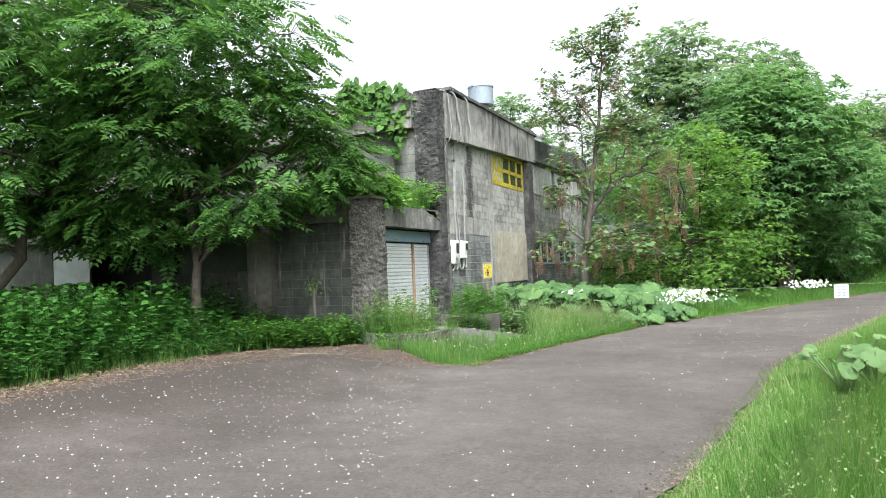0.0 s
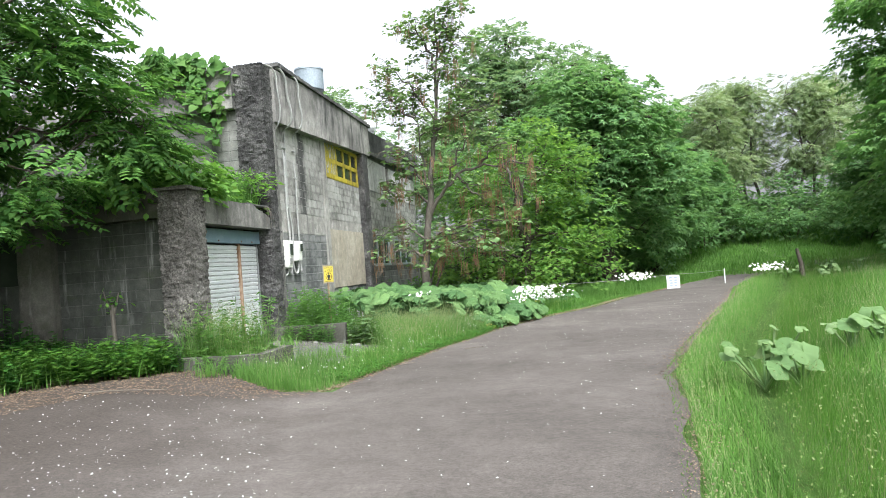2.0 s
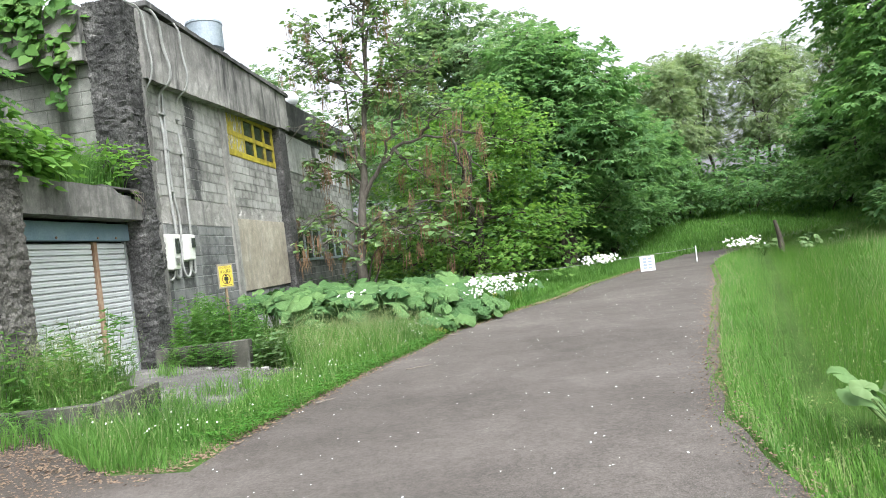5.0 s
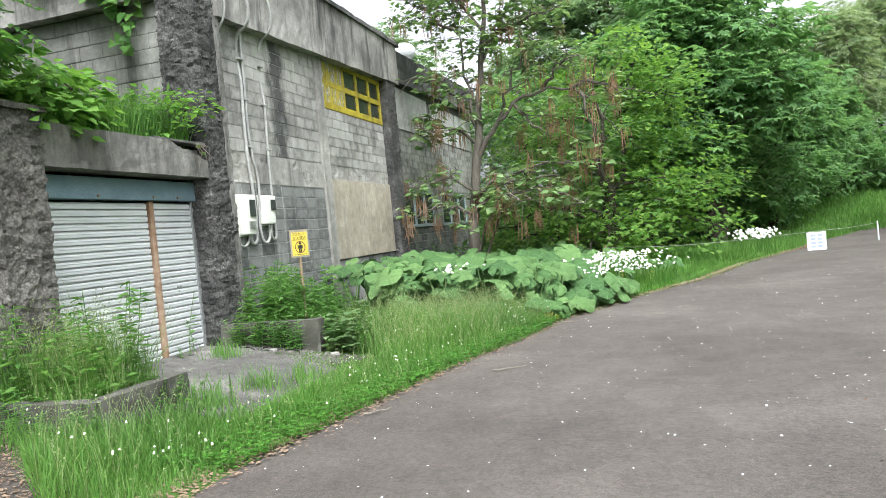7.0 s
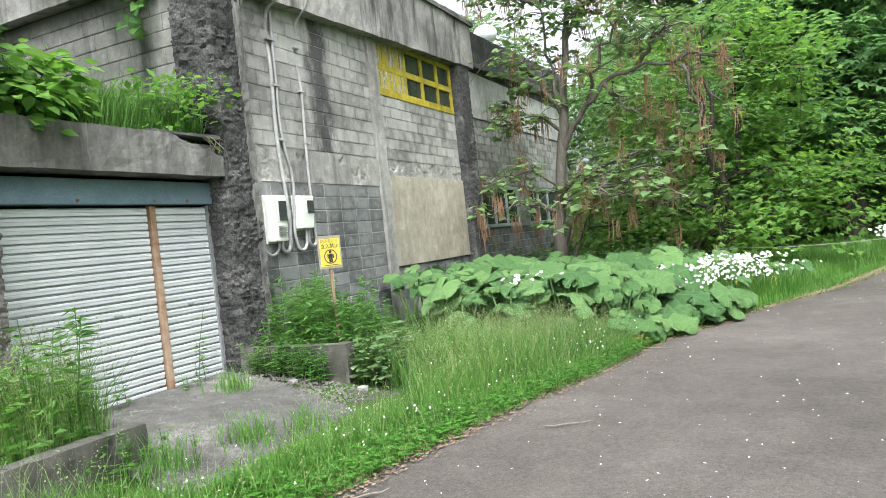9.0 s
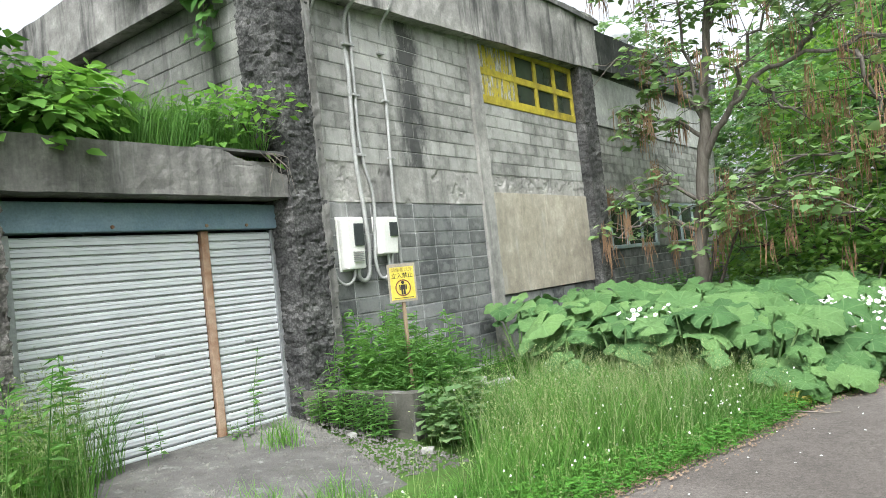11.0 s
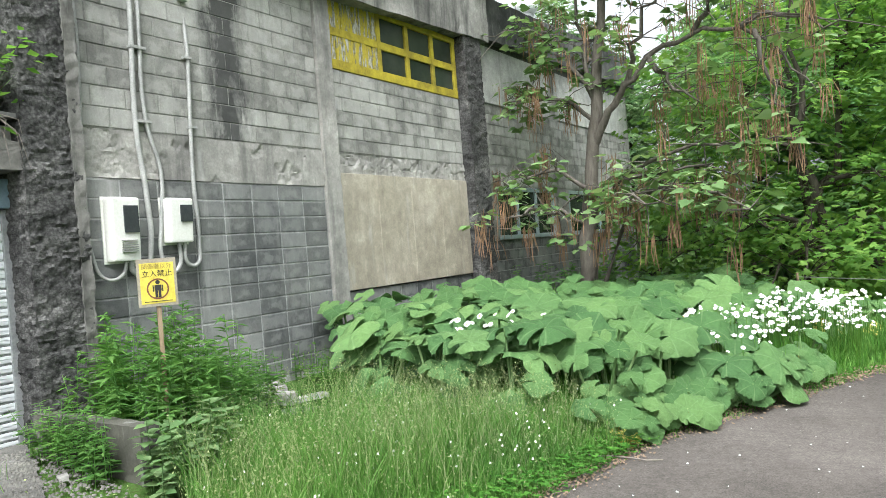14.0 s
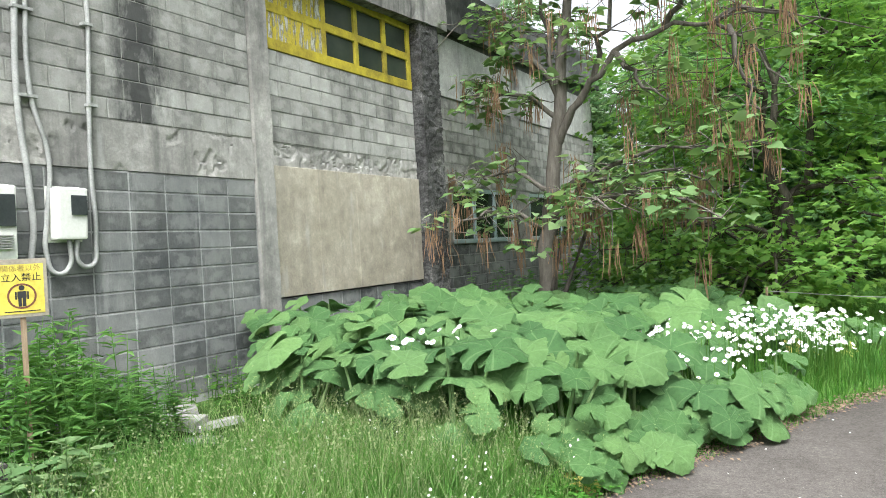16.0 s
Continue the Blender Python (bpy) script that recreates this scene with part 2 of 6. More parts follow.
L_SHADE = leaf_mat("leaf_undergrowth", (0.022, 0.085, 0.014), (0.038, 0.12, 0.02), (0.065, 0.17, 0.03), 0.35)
L_WEED = leaf_mat("leaf_weed", (0.085, 0.205, 0.055), (0.125, 0.265, 0.072), (0.18, 0.335, 0.1), 0.55)
M_CLOVER = simple_mat("clover_cream", (0.5, 0.52, 0.42), (0.66, 0.67, 0.58), 9, 0.8)
L_FRESH = leaf_mat("leaf_fresh", (0.1, 0.225, 0.075), (0.145, 0.285, 0.1), (0.2, 0.35, 0.135), 0.6)
M_STONE = concrete_mat("rubble_stone", (0.07, 0.067, 0.06), (0.115, 0.11, 0.1), (0.2, 0.19, 0.175), 0.1, 40, 0.5)

L_WALNUT = leaf_mat("leaf_walnut", (0.048, 0.13, 0.034), (0.08, 0.185, 0.046), (0.135, 0.265, 0.068), 0.5)
L_BRIGHT = leaf_mat("leaf_bright", (0.11, 0.245, 0.045), (0.15, 0.31, 0.062), (0.21, 0.385, 0.09), 0.5)
L_MAPLE = leaf_mat("leaf_maple", (0.105, 0.23, 0.05), (0.155, 0.3, 0.068), (0.235, 0.385, 0.095), 0.6)
# The next two greens are paler and bluer, with distance haze mixed in.
L_DEEP = leaf_mat("leaf_deep_haze", (0.095, 0.21, 0.085), (0.14, 0.27, 0.11), (0.2, 0.34, 0.15), 0.6)
L_FAR = leaf_mat("leaf_far_haze", (0.135, 0.235, 0.125), (0.18, 0.285, 0.16), (0.25, 0.35, 0.21), 0.56)
L_PALE = leaf_mat("leaf_pale", (0.17, 0.255, 0.13), (0.22, 0.305, 0.16), (0.34, 0.4, 0.27), 0.5)
L_CATALPA = leaf_mat("leaf_catalpa", (0.12, 0.215, 0.085), (0.17, 0.275, 0.115), (0.25, 0.345, 0.17), 0.42)
L_HERB = leaf_mat("leaf_herb", (0.045, 0.13, 0.02), (0.075, 0.185, 0.028), (0.12, 0.24, 0.042), 0.4)
L_GRASS = leaf_mat("leaf_grass", (0.085, 0.2, 0.042), (0.12, 0.26, 0.056), (0.18, 0.33, 0.09), 0.45)
L_SEED = leaf_mat("grass_seed_heads", (0.2, 0.28, 0.11), (0.26, 0.33, 0.15), (0.32, 0.36, 0.2), 0.4)
L_VINE = leaf_mat("leaf_vine", (0.05, 0.13, 0.03), (0.08, 0.18, 0.04), (0.12, 0.22, 0.06), 0.35)


def butterbur_mat():
    m = leaf_mat("leaf_butterbur", (0.056, 0.124, 0.046), (0.082, 0.166, 0.06), (0.128, 0.222, 0.085), 0.25, 0.7)
    n, l = m.node_tree.nodes, m.node_tree.links
    b = n["Principled BSDF"]
    col = b.inputs["Base Color"].links[0].from_socket
    tc = n.new("ShaderNodeTexCoord")
    sep = n.new("ShaderNodeSeparateXYZ")
    l.new(tc.outputs["Object"], sep.inputs[0])
    at = n.new("ShaderNodeMath")
    at.operation = "ARCTAN2"
    l.new(sep.outputs["X"], at.inputs[0])
    l.new(sep.outputs["Y"], at.inputs[1])
    k = n.new("ShaderNodeMath")
    k.operation = "MULTIPLY"
    k.inputs[1].default_value = 7.0
    l.new(at.outputs[0], k.inputs[0])
    cs = n.new("ShaderNodeMath")
    cs.operation = "COSINE"
    l.new(k.outputs[0], cs.inputs[0])
    fine = noise_tex(n, l, tc.outputs["Object"], 7.0, 4, 0.65)
    col = mix(n, l, 0.55, col, ramp(n, l, fine, [(0.3, (0.32, 0.34, 0.32)), (0.7, (0.66, 0.66, 0.62))]), "OVERLAY")
    l.new(mix(n, l, ramp(n, l, cs.outputs[0], [(0.93, (0, 0, 0)), (0.99, (0.35, 0.35, 0.35))]), col, (0.2, 0.31, 0.13)), b.inputs["Base Color"])
    bump(n, l, b, fine, 0.6, 0.05)
    return m


L_BUTTERBUR = butterbur_mat()
L_YELLOWING = leaf_mat("leaf_yellowing", (0.35, 0.33, 0.08), (0.4, 0.36, 0.1), (0.45, 0.4, 0.14), 0.3, 0.55)


def asphalt_mat():
    m, n, l, b = shade("asphalt_worn", 0.93, 0, 0.2)
    v = wpos(n, l)
    big = noise_tex(n, l, v, 0.35, 5, 0.6)
    col = ramp(n, l, big, [(0.3, (0.071, 0.064, 0.057)), (0.55, (0.102, 0.092, 0.083)), (0.75, (0.142, 0.128, 0.117))])
    mid = noise_tex(n, l, v, 3.0, 5, 0.7)
    col = mix(n, l, 0.5, col, ramp(n, l, mid, [(0.3, (0.36, 0.35, 0.35)), (0.7, (0.62, 0.61, 0.6))]), "OVERLAY")
    fine = noise_tex(n, l, v, 90, 4, 0.8)
    col = mix(n, l, 0.9, col, ramp(n, l, fine, [(0.3, (0.2, 0.2, 0.2)), (0.6, (0.6, 0.6, 0.6)), (0.75, (0.95, 0.95, 0.93))]), "OVERLAY")
    grit = noise_tex(n, l, v, 28, 4, 0.75)
    col = mix(n, l, 0.6, col, ramp(n, l, grit, [(0.3, (0.28, 0.28, 0.28)), (0.68, (0.72, 0.71, 0.7))]), "OVERLAY")
    # brown dirt and painted shade washed over the yard beside the weed bed
    sep = n.new("ShaderNodeSeparateXYZ")
    l.new(v, sep.inputs[0])
    dn = noise_tex(n, l, v, 0.7, 5, 0.65)
    sc = n.new("ShaderNodeMath")
    sc.operation = "MULTIPLY_ADD"
    l.new(dn, sc.inputs[0])
    sc.inputs[1].default_value = 5.0
    l.new(sep.outputs["X"], sc.inputs[2])
    mr = n.new("ShaderNodeMapRange")
    mr.inputs["From Min"].default_value, mr.inputs["From Max"].default_value = -1.4, -4.6
    l.new(sc.outputs[0], mr.inputs["Value"])
    df = n.new("ShaderNodeMath")
    df.operation = "MULTIPLY"
    l.new(mr.outputs[0], df.inputs[0])
    df.inputs[1].default_value = 0.92
    col = mix(n, l, df.outputs[0], col, mix(n, l, 0.6, (0.05, 0.041, 0.035), ramp(n, l, grit, [(0.3, (0.024, 0.02, 0.017)), (0.7, (0.085, 0.072, 0.06))])))
    l.new(col, b.inputs["Base Color"])
    bump(n, l, b, fine, 0.6, 0.008)
    return m


M_ASPHALT = asphalt_mat()
M_APRON = concrete_mat("gravelly_apron", (0.065, 0.063, 0.058), (0.098, 0.094, 0.088), (0.15, 0.145, 0.135), 0.1, 70, 0.7, 0, 0.2)


def ground_mat():
    m, n, l, b = shade("meadow_soil", 0.95, 0, 0.1)
    v = wpos(n, l)
    a = noise_tex(n, l, v, 0.5, 5)
    col = ramp(n, l, a, [(0.3, (0.04, 0.08, 0.018)), (0.55, (0.06, 0.118, 0.025)), (0.75, (0.085, 0.145, 0.034))])
    f = noise_tex(n, l, v, 25, 4, 0.7)
    col = mix(n, l, ramp(n, l, f, [(0.5, (0, 0, 0)), (0.7, (0.7, 0.7, 0.7))]), col, (0.06, 0.05, 0.025))
    l.new(col, b.inputs["Base Color"])
    bump(n, l, b, f, 0.8, 0.03)
    return m


M_GROUND = ground_mat()


def rubble_mat(name, dark, mid, light):
    """Weathered concrete with its stones showing."""
    m, n, l, b = shade(name, 0.95, 0, 0.12)
    v = wpos(n, l)
    vo = n.new("ShaderNodeTexVoronoi")
    vo.inputs["Scale"].default_value = 30
    l.new(v, vo.inputs["Vector"])
    v2 = n.new("ShaderNodeTexVoronoi")
    v2.inputs["Scale"].default_value = 75
    l.new(v, v2.inputs["Vector"])
    big = noise_tex(n, l, v, 1.6, 6, 0.7)
    col = ramp(n, l, big, [(0.32, dark), (0.52, mid), (0.72, light)])
    col = mix(n, l, 0.6, col, ramp(n, l, vo.outputs["Distance"], [(0.1, (0.72, 0.71, 0.7)), (0.5, (0.4, 0.4, 0.4)), (0.8, (0.12, 0.12, 0.12))]), "OVERLAY")
    sp = noise_tex(n, l, v, 60, 4, 0.8)
    col = mix(n, l, 0.4, col, ramp(n, l, sp, [(0.35, (0.15, 0.15, 0.15)), (0.65, (0.85, 0.85, 0.84))]), "OVERLAY")
    l.new(col, b.inputs["Base Color"])
    ad = n.new("ShaderNodeMath")
    ad.operation = "ADD"
    l.new(vo.outputs["Distance"], ad.inputs[0])
    l.new(v2.outputs["Distance"], ad.inputs[1])
    inv = n.new("ShaderNodeMath")
    inv.operation = "SUBTRACT"
    inv.inputs[0].default_value = 2.0
    l.new(ad.outputs[0], inv.inputs[1])
    bump(n, l, b, inv.outputs[0], 0.5, 0.012)
    return m


M_RUBBLE = rubble_mat("concrete_crumbling", (0.034, 0.034, 0.033), (0.08, 0.079, 0.076), (0.2, 0.196, 0.186))
M_PILLAR = rubble_mat("concrete_pillar", (0.06, 0.057, 0.051), (0.12, 0.114, 0.103), (0.22, 0.21, 0.19))


def shutter_mat():
    m, n, l, b = shade("shutter_slat_paint", 0.5, 0.15, 0.4)
    v = wpos(n, l)
    a = noise_tex(n, l, v, 2.0, 5)
    col = ramp(n, l, a, [(0.3, (0.56, 0.585, 0.59)), (0.7, (0.7, 0.72, 0.72))])
    f = noise_tex(n, l, wpos(n, l, (3, 3, 14)), 2.2, 5, 0.7)
    col = mix(n, l, ramp(n, l, f, [(0.66, (0, 0, 0)), (0.78, (0.8, 0.8, 0.8))]), col, (0.22, 0.11, 0.05))
    l.new(col, b.inputs["Base Color"])
    return m


M_SHUTTER = shutter_mat()


def peeling_mat():
    m, n, l, b = shade("peeling_yellow_boards", 0.85, 0, 0.2)
    f = noise_tex(n, l, wpos(n, l, (6, 6, 1.2)), 2.2, 5, 0.7)
    col = ramp(n, l, f, [(0.42, (0.40, 0.39, 0.35)), (0.47, (0.16, 0.15, 0.11)), (0.52, (0.40, 0.33, 0.04)), (0.64, (0.30, 0.24, 0.03)), (0.68, (0.36, 0.35, 0.31))])
    g = noise_tex(n, l, wpos(n, l), 50, 3)
    col = mix(n, l, 0.4, col, ramp(n, l, g, [(0.3, (0.25, 0.25, 0.25)), (0.7, (0.8, 0.8, 0.8))]), "OVERLAY")
    l.new(col, b.inputs["Base Color"])
    return m


M_PEEL = peeling_mat()


def glass_mat():
    m, n, l, b = shade("old_window_glass", 0.22, 0, 0.35)
    v = wpos(n, l)
    a = noise_tex(n, l, v, 1.5, 4)
    l.new(ramp(n, l, a, [(0.3, (0.018, 0.024, 0.02)), (0.7, (0.045, 0.055, 0.042))]), b.inputs["Base Color"])
    return m


M_GLASS = glass_mat()


# ---- mesh helpers ----
def box(bm, x0, x1, y0, y1, z0, z1, bevel=0.0):
    r = bmesh.ops.create_cube(bm, size=1.0)
    vs = r["verts"]
    bmesh.ops.scale(bm, vec=(x1 - x0, y1 - y0, z1 - z0), verts=vs)
    bmesh.ops.translate(bm, vec=((x0 + x1) / 2, (y0 + y1) / 2, (z0 + z1) / 2), verts=vs)
    if bevel:
        es = list({e for v in vs for e in v.link_edges})
        bmesh.ops.bevel(bm, geom=es, offset=bevel, segments=2, affect="EDGES", profile=0.6)
    return bm


def cyl(bm, a, b, r0, r1, seg=12):
    a, b = Vector(a), Vector(b)
    d = b - a
    m = Matrix.Translation((a + b) / 2) @ d.to_track_quat("Z", "Y").to_matrix().to_4x4()
    bmesh.ops.create_cone(bm, cap_ends=True, segments=seg, radius1=r0, radius2=r1, depth=d.length, matrix=m)
    return bm


def part(name, bm, material, parent=None, label="", smooth=False):
    me = bpy.data.meshes.new(name)
    bm.to_mesh(me)
    bm.free()
    me.materials.append(material)
    if smooth:
        me.polygons.foreach_set("use_smooth", [True] * len(me.polygons))
        me.set_sharp_from_angle(angle=radians(38))
    ob = new(name, me)
    if parent:
        ob.parent = parent
        ob.matrix_parent_inverse = parent.matrix_basis.inverted()
    if label:
        ob["label"] = label
    return ob


def np_object(name, verts, faces, material, parent=None, smooth=False):
    """verts n x 3; faces: list of integer arrays, each m x k."""
    me = bpy.data.meshes.new(name)
    verts = np.asarray(verts, dtype=np.float32)
    faces = [np.asarray(f, dtype=np.int32) for f in faces if len(f)]
    loops = np.concatenate([f.ravel() for f in faces])
    sizes = np.concatenate([np.full(len(f), f.shape[1], dtype=np.int32) for f in faces])
    starts = np.concatenate([[0], np.cumsum(sizes)[:-1]]).astype(np.int32)
    me.vertices.add(len(verts))
    me.vertices.foreach_set("co", verts.ravel())
    me.loops.add(len(loops))
    me.loops.foreach_set("vertex_index", loops)
    me.polygons.add(len(sizes))
    me.polygons.foreach_set("loop_start", starts)
    if smooth:
        me.polygons.foreach_set("use_smooth", np.ones(len(sizes), dtype=bool))
    me.update(calc_edges=True)
    me.materials.append(material)
    ob = new(name, me)
    if parent:
        ob.parent = parent
    return ob


def empty(name, loc=(0, 0, 0), rz=0.0):
    ob = new(name)
    ob.matrix_basis = pose(*loc, 0, 0, rz)
    return ob


def structure(ob, label, category):
    return tagged(ob, label, category, kind="structure")


def rough_box(x0, x1, y0, y1, z0, z1, step, amp, seed, freq=3.0, layer=1.0):
    """A box of fine faces whose surface is pushed in and out, for crumbling concrete."""
    bm = bmesh.new()
    dims = (x1 - x0, y1 - y0, z1 - z0)
    cnt = [max(1, round(d / step)) for d in dims]
    lo = (x0, y0, z0)
    cache = {}

    def vert(i, j, k):
        key = (i, j, k)
        if key not in cache:
            p = Vector([lo[a] + dims[a] * key[a] / cnt[a] for a in range(3)])
            q = Vector((p.x, p.y, p.z * layer)) * freq + Vector((seed, 0, 0))
            nz = noise.noise(q) * 0.6 + noise.noise(q * 3.1) * 0.5 + noise.noise(q * 8.3) * 0.35
            c = Vector([(lo[a] + dims[a] / 2) for a in range(3)])
            d = Vector([(0 if cnt[a] == 0 else (-1 if key[a] == 0 else (1 if key[a] == cnt[a] else 0))) for a in range(3)])
            if d.length:
                d.normalize()
            cache[key] = bm.verts.new(p + d * amp * (nz - 0.25))
        return cache[key]

    for ax in range(3):
        b_, c_ = [a for a in range(3) if a != ax]
        for side in (0, cnt[ax]):
            for i in range(cnt[b_]):
                for j in range(cnt[c_]):
                    quad = []
                    for di, dj in ((0, 0), (1, 0), (1, 1), (0, 1)):
                        key = [0, 0, 0]
                        key[ax], key[b_], key[c_] = side, i + di, j + dj
                        quad.append(vert(*key))
                    flip = (side == 0) != (ax == 1)
                    bm.faces.new(quad[::-1] if flip else quad)
    return bm


# ---- plant templates: x across, y along, z up from the blade ----
T_DIAMOND = (np.array([(0, 0, 0), (-0.28, 0.45, 0.06), (0, 1, -0.08), (0.28, 0.45, 0.06)], float), [np.array([(0, 2, 1), (0, 3, 2)])])
T_OVATE = (np.array([(0, 0, 0), (-0.3, 0.22, 0.05), (-0.32, 0.55, 0.05), (0, 1, -0.1), (0.32, 0.55, 0.05), (0.3, 0.22, 0.05), (0, 0.4, 0)], float),
           [np.array([(6, 1, 0), (6, 2, 1), (6, 3, 2), (6, 4, 3), (6, 5, 4), (6, 0, 5)])])
T_LANCE = (np.array([(0, 0, 0), (-0.13, 0.4, 0.05), (0, 1, -0.12), (0.13, 0.4, 0.05)], float), [np.array([(0, 2, 1), (0, 3, 2)])])
T_HEART = (np.array([(0, 0.08, 0), (-0.22, 0, 0.06), (-0.42, 0.2, 0.05), (-0.36, 0.5, 0.02), (0, 1, -0.16), (0.36, 0.5, 0.02), (0.42, 0.2, 0.05), (0.22, 0, 0.06), (0, 0.4, -0.02)], float),
           [np.array([(8, 1, 0), (8, 2, 1), (8, 3, 2), (8, 4, 3), (8, 5, 4), (8, 6, 5), (8, 7, 6), (8, 0, 7)])])


def compound_template(pairs=5):
    vs, fs = [], []

    def leaflet(px, py, ang, ln):
        k = len(vs)
        c, s = math.cos(ang), math.sin(ang)
        for x, y, z in ((0, 0, 0), (-0.26 * ln, 0.42 * ln, 0.02), (0, ln, -0.05), (0.26 * ln, 0.42 * ln, 0.02)):
            vs.append((px + x * c - y * s, py + x * s + y * c, z - 0.25 * (py ** 2)))
        fs.extend([(k, k + 2, k + 1), (k, k + 3, k + 2)])

    for i in range(pairs):
        py = 0.18 + 0.7 * i / (pairs - 1)
        ln = 0.38 * (1 - 0.25 * abs(i - 2) / 2)
        leaflet(0, py, 1.15, ln)
        leaflet(0, py, -1.15, ln)
    leaflet(0, 0.88, 0, 0.34)
    return np.array(vs, float), [np.array(fs)]


T_COMPOUND = compound_template()


def star_template():
    """A five-pointed maple-like blade."""
    vs = [(0, 0.32, 0)]
    angs = np.radians([200, 165, 140, 115, 103, 90, 77, 65, 40, 15, -20])
    rad = [0.30, 0.44, 0.26, 0.5, 0.3, 0.68, 0.3, 0.5, 0.26, 0.44, 0.30]
    for a, r in zip(angs, rad):
        vs.append((r * math.cos(a), 0.32 + r * math.sin(a), -0.12 * r))
    fs = [(0, i + 1, i) for i in range(1, 11)] + [(0, 1, 11)]
    return np.array(vs, float), [np.array(fs)]


T_STAR = star_template()


def palm_template(cnt=5):
    """A fan of drooping leaflets."""
    vs, fs = [], []
    for i in range(cnt):
        a = radians(-110 + 220 * i / (cnt - 1))
        ln = 0.62 - 0.16 * abs(i - (cnt - 1) / 2) / (cnt / 2)
        c, s_ = math.cos(a), math.sin(a)
        k = len(vs)
        for x, y, z in ((0, 0, 0), (-0.25 * ln, 0.55 * ln, 0.02), (0, ln, -0.22 * ln), (0.25 * ln, 0.55 * ln, 0.02)):
            vs.append((x * c + y * s_, 0.3 - x * s_ + y * c, z))
        fs.extend([(k, k + 2, k + 1), (k, k + 3, k + 2)])
    return np.array(vs, float), [np.array(fs)]


T_PALM = palm_template()


def norm(v):
    return v / np.maximum(np.linalg.norm(v, axis=-1, keepdims=True), 1e-6)


def scatter(tmpl, loc, axis, up, size):
    """Lays the template at each place, along axis, facing up; size per piece."""
    tv, tf = tmpl
    a = norm(axis)
    s = norm(np.cross(a, up))
    n = np.cross(s, a)
    sz = np.asarray(size)[:, None, None]
    v = loc[:, None, :] + sz * (tv[None, :, 0:1] * s[:, None, :] + tv[None, :, 1:2] * a[:, None, :] + tv[None, :, 2:3] * n[:, None, :])
    k, cnt = len(tv), len(loc)
    off = (np.arange(cnt) * k)[:, None, None]
    return v.reshape(-1, 3), [(f[None] + off).reshape(-1, f.shape[1]) for f in tf]


def merged(items):
    """Joins several (verts, faces) into one."""
    vs, fs, base = [], [], 0
    for v, f in items:
        vs.append(v)
        fs.extend([q + base for q in f])
        base += len(v)
    return np.concatenate(vs), fs


def tube(points, radii, sides=6):
    p = np.asarray(points, float)
    d = norm(np.gradient(p, axis=0))
    ref = np.where(np.abs(d[:, 2:3]) > 0.9, np.array([[1.0, 0, 0]]), np.array([[0, 0, 1.0]]))
    s = norm(np.cross(d, ref))
    t = np.cross(d, s)
    ang = np.linspace(0, 2 * np.pi, sides, endpoint=False)
    ring = np.cos(ang)[None, :, None] * s[:, None] + np.sin(ang)[None, :, None] * t[:, None]
    v = (p[:, None] + np.asarray(radii)[:, None, None] * ring).reshape(-1, 3)
    i = np.arange(len(p) - 1)[:, None] * sides
    j = np.arange(sides)[None]
    k = (np.arange(sides)[None] + 1) % sides
    f = np.stack([i + j, i + k, i + sides + k, i + sides + j], -1).reshape(-1, 4)
    return v, [f]


def curve_to(a, b, sag, rng, cnt=6):
    a, b = np.asarray(a, float), np.asarray(b, float)
    t = np.linspace(0, 1, cnt)[:, None]
    p = a + (b - a) * t
    p[:, 2:] += sag * np.sin(np.pi * t)
    w = rng.normal(0, 1, (cnt, 3)) * np.linalg.norm(b - a) * 0.03
    w[0] = w[-1] = 0
    return p + w


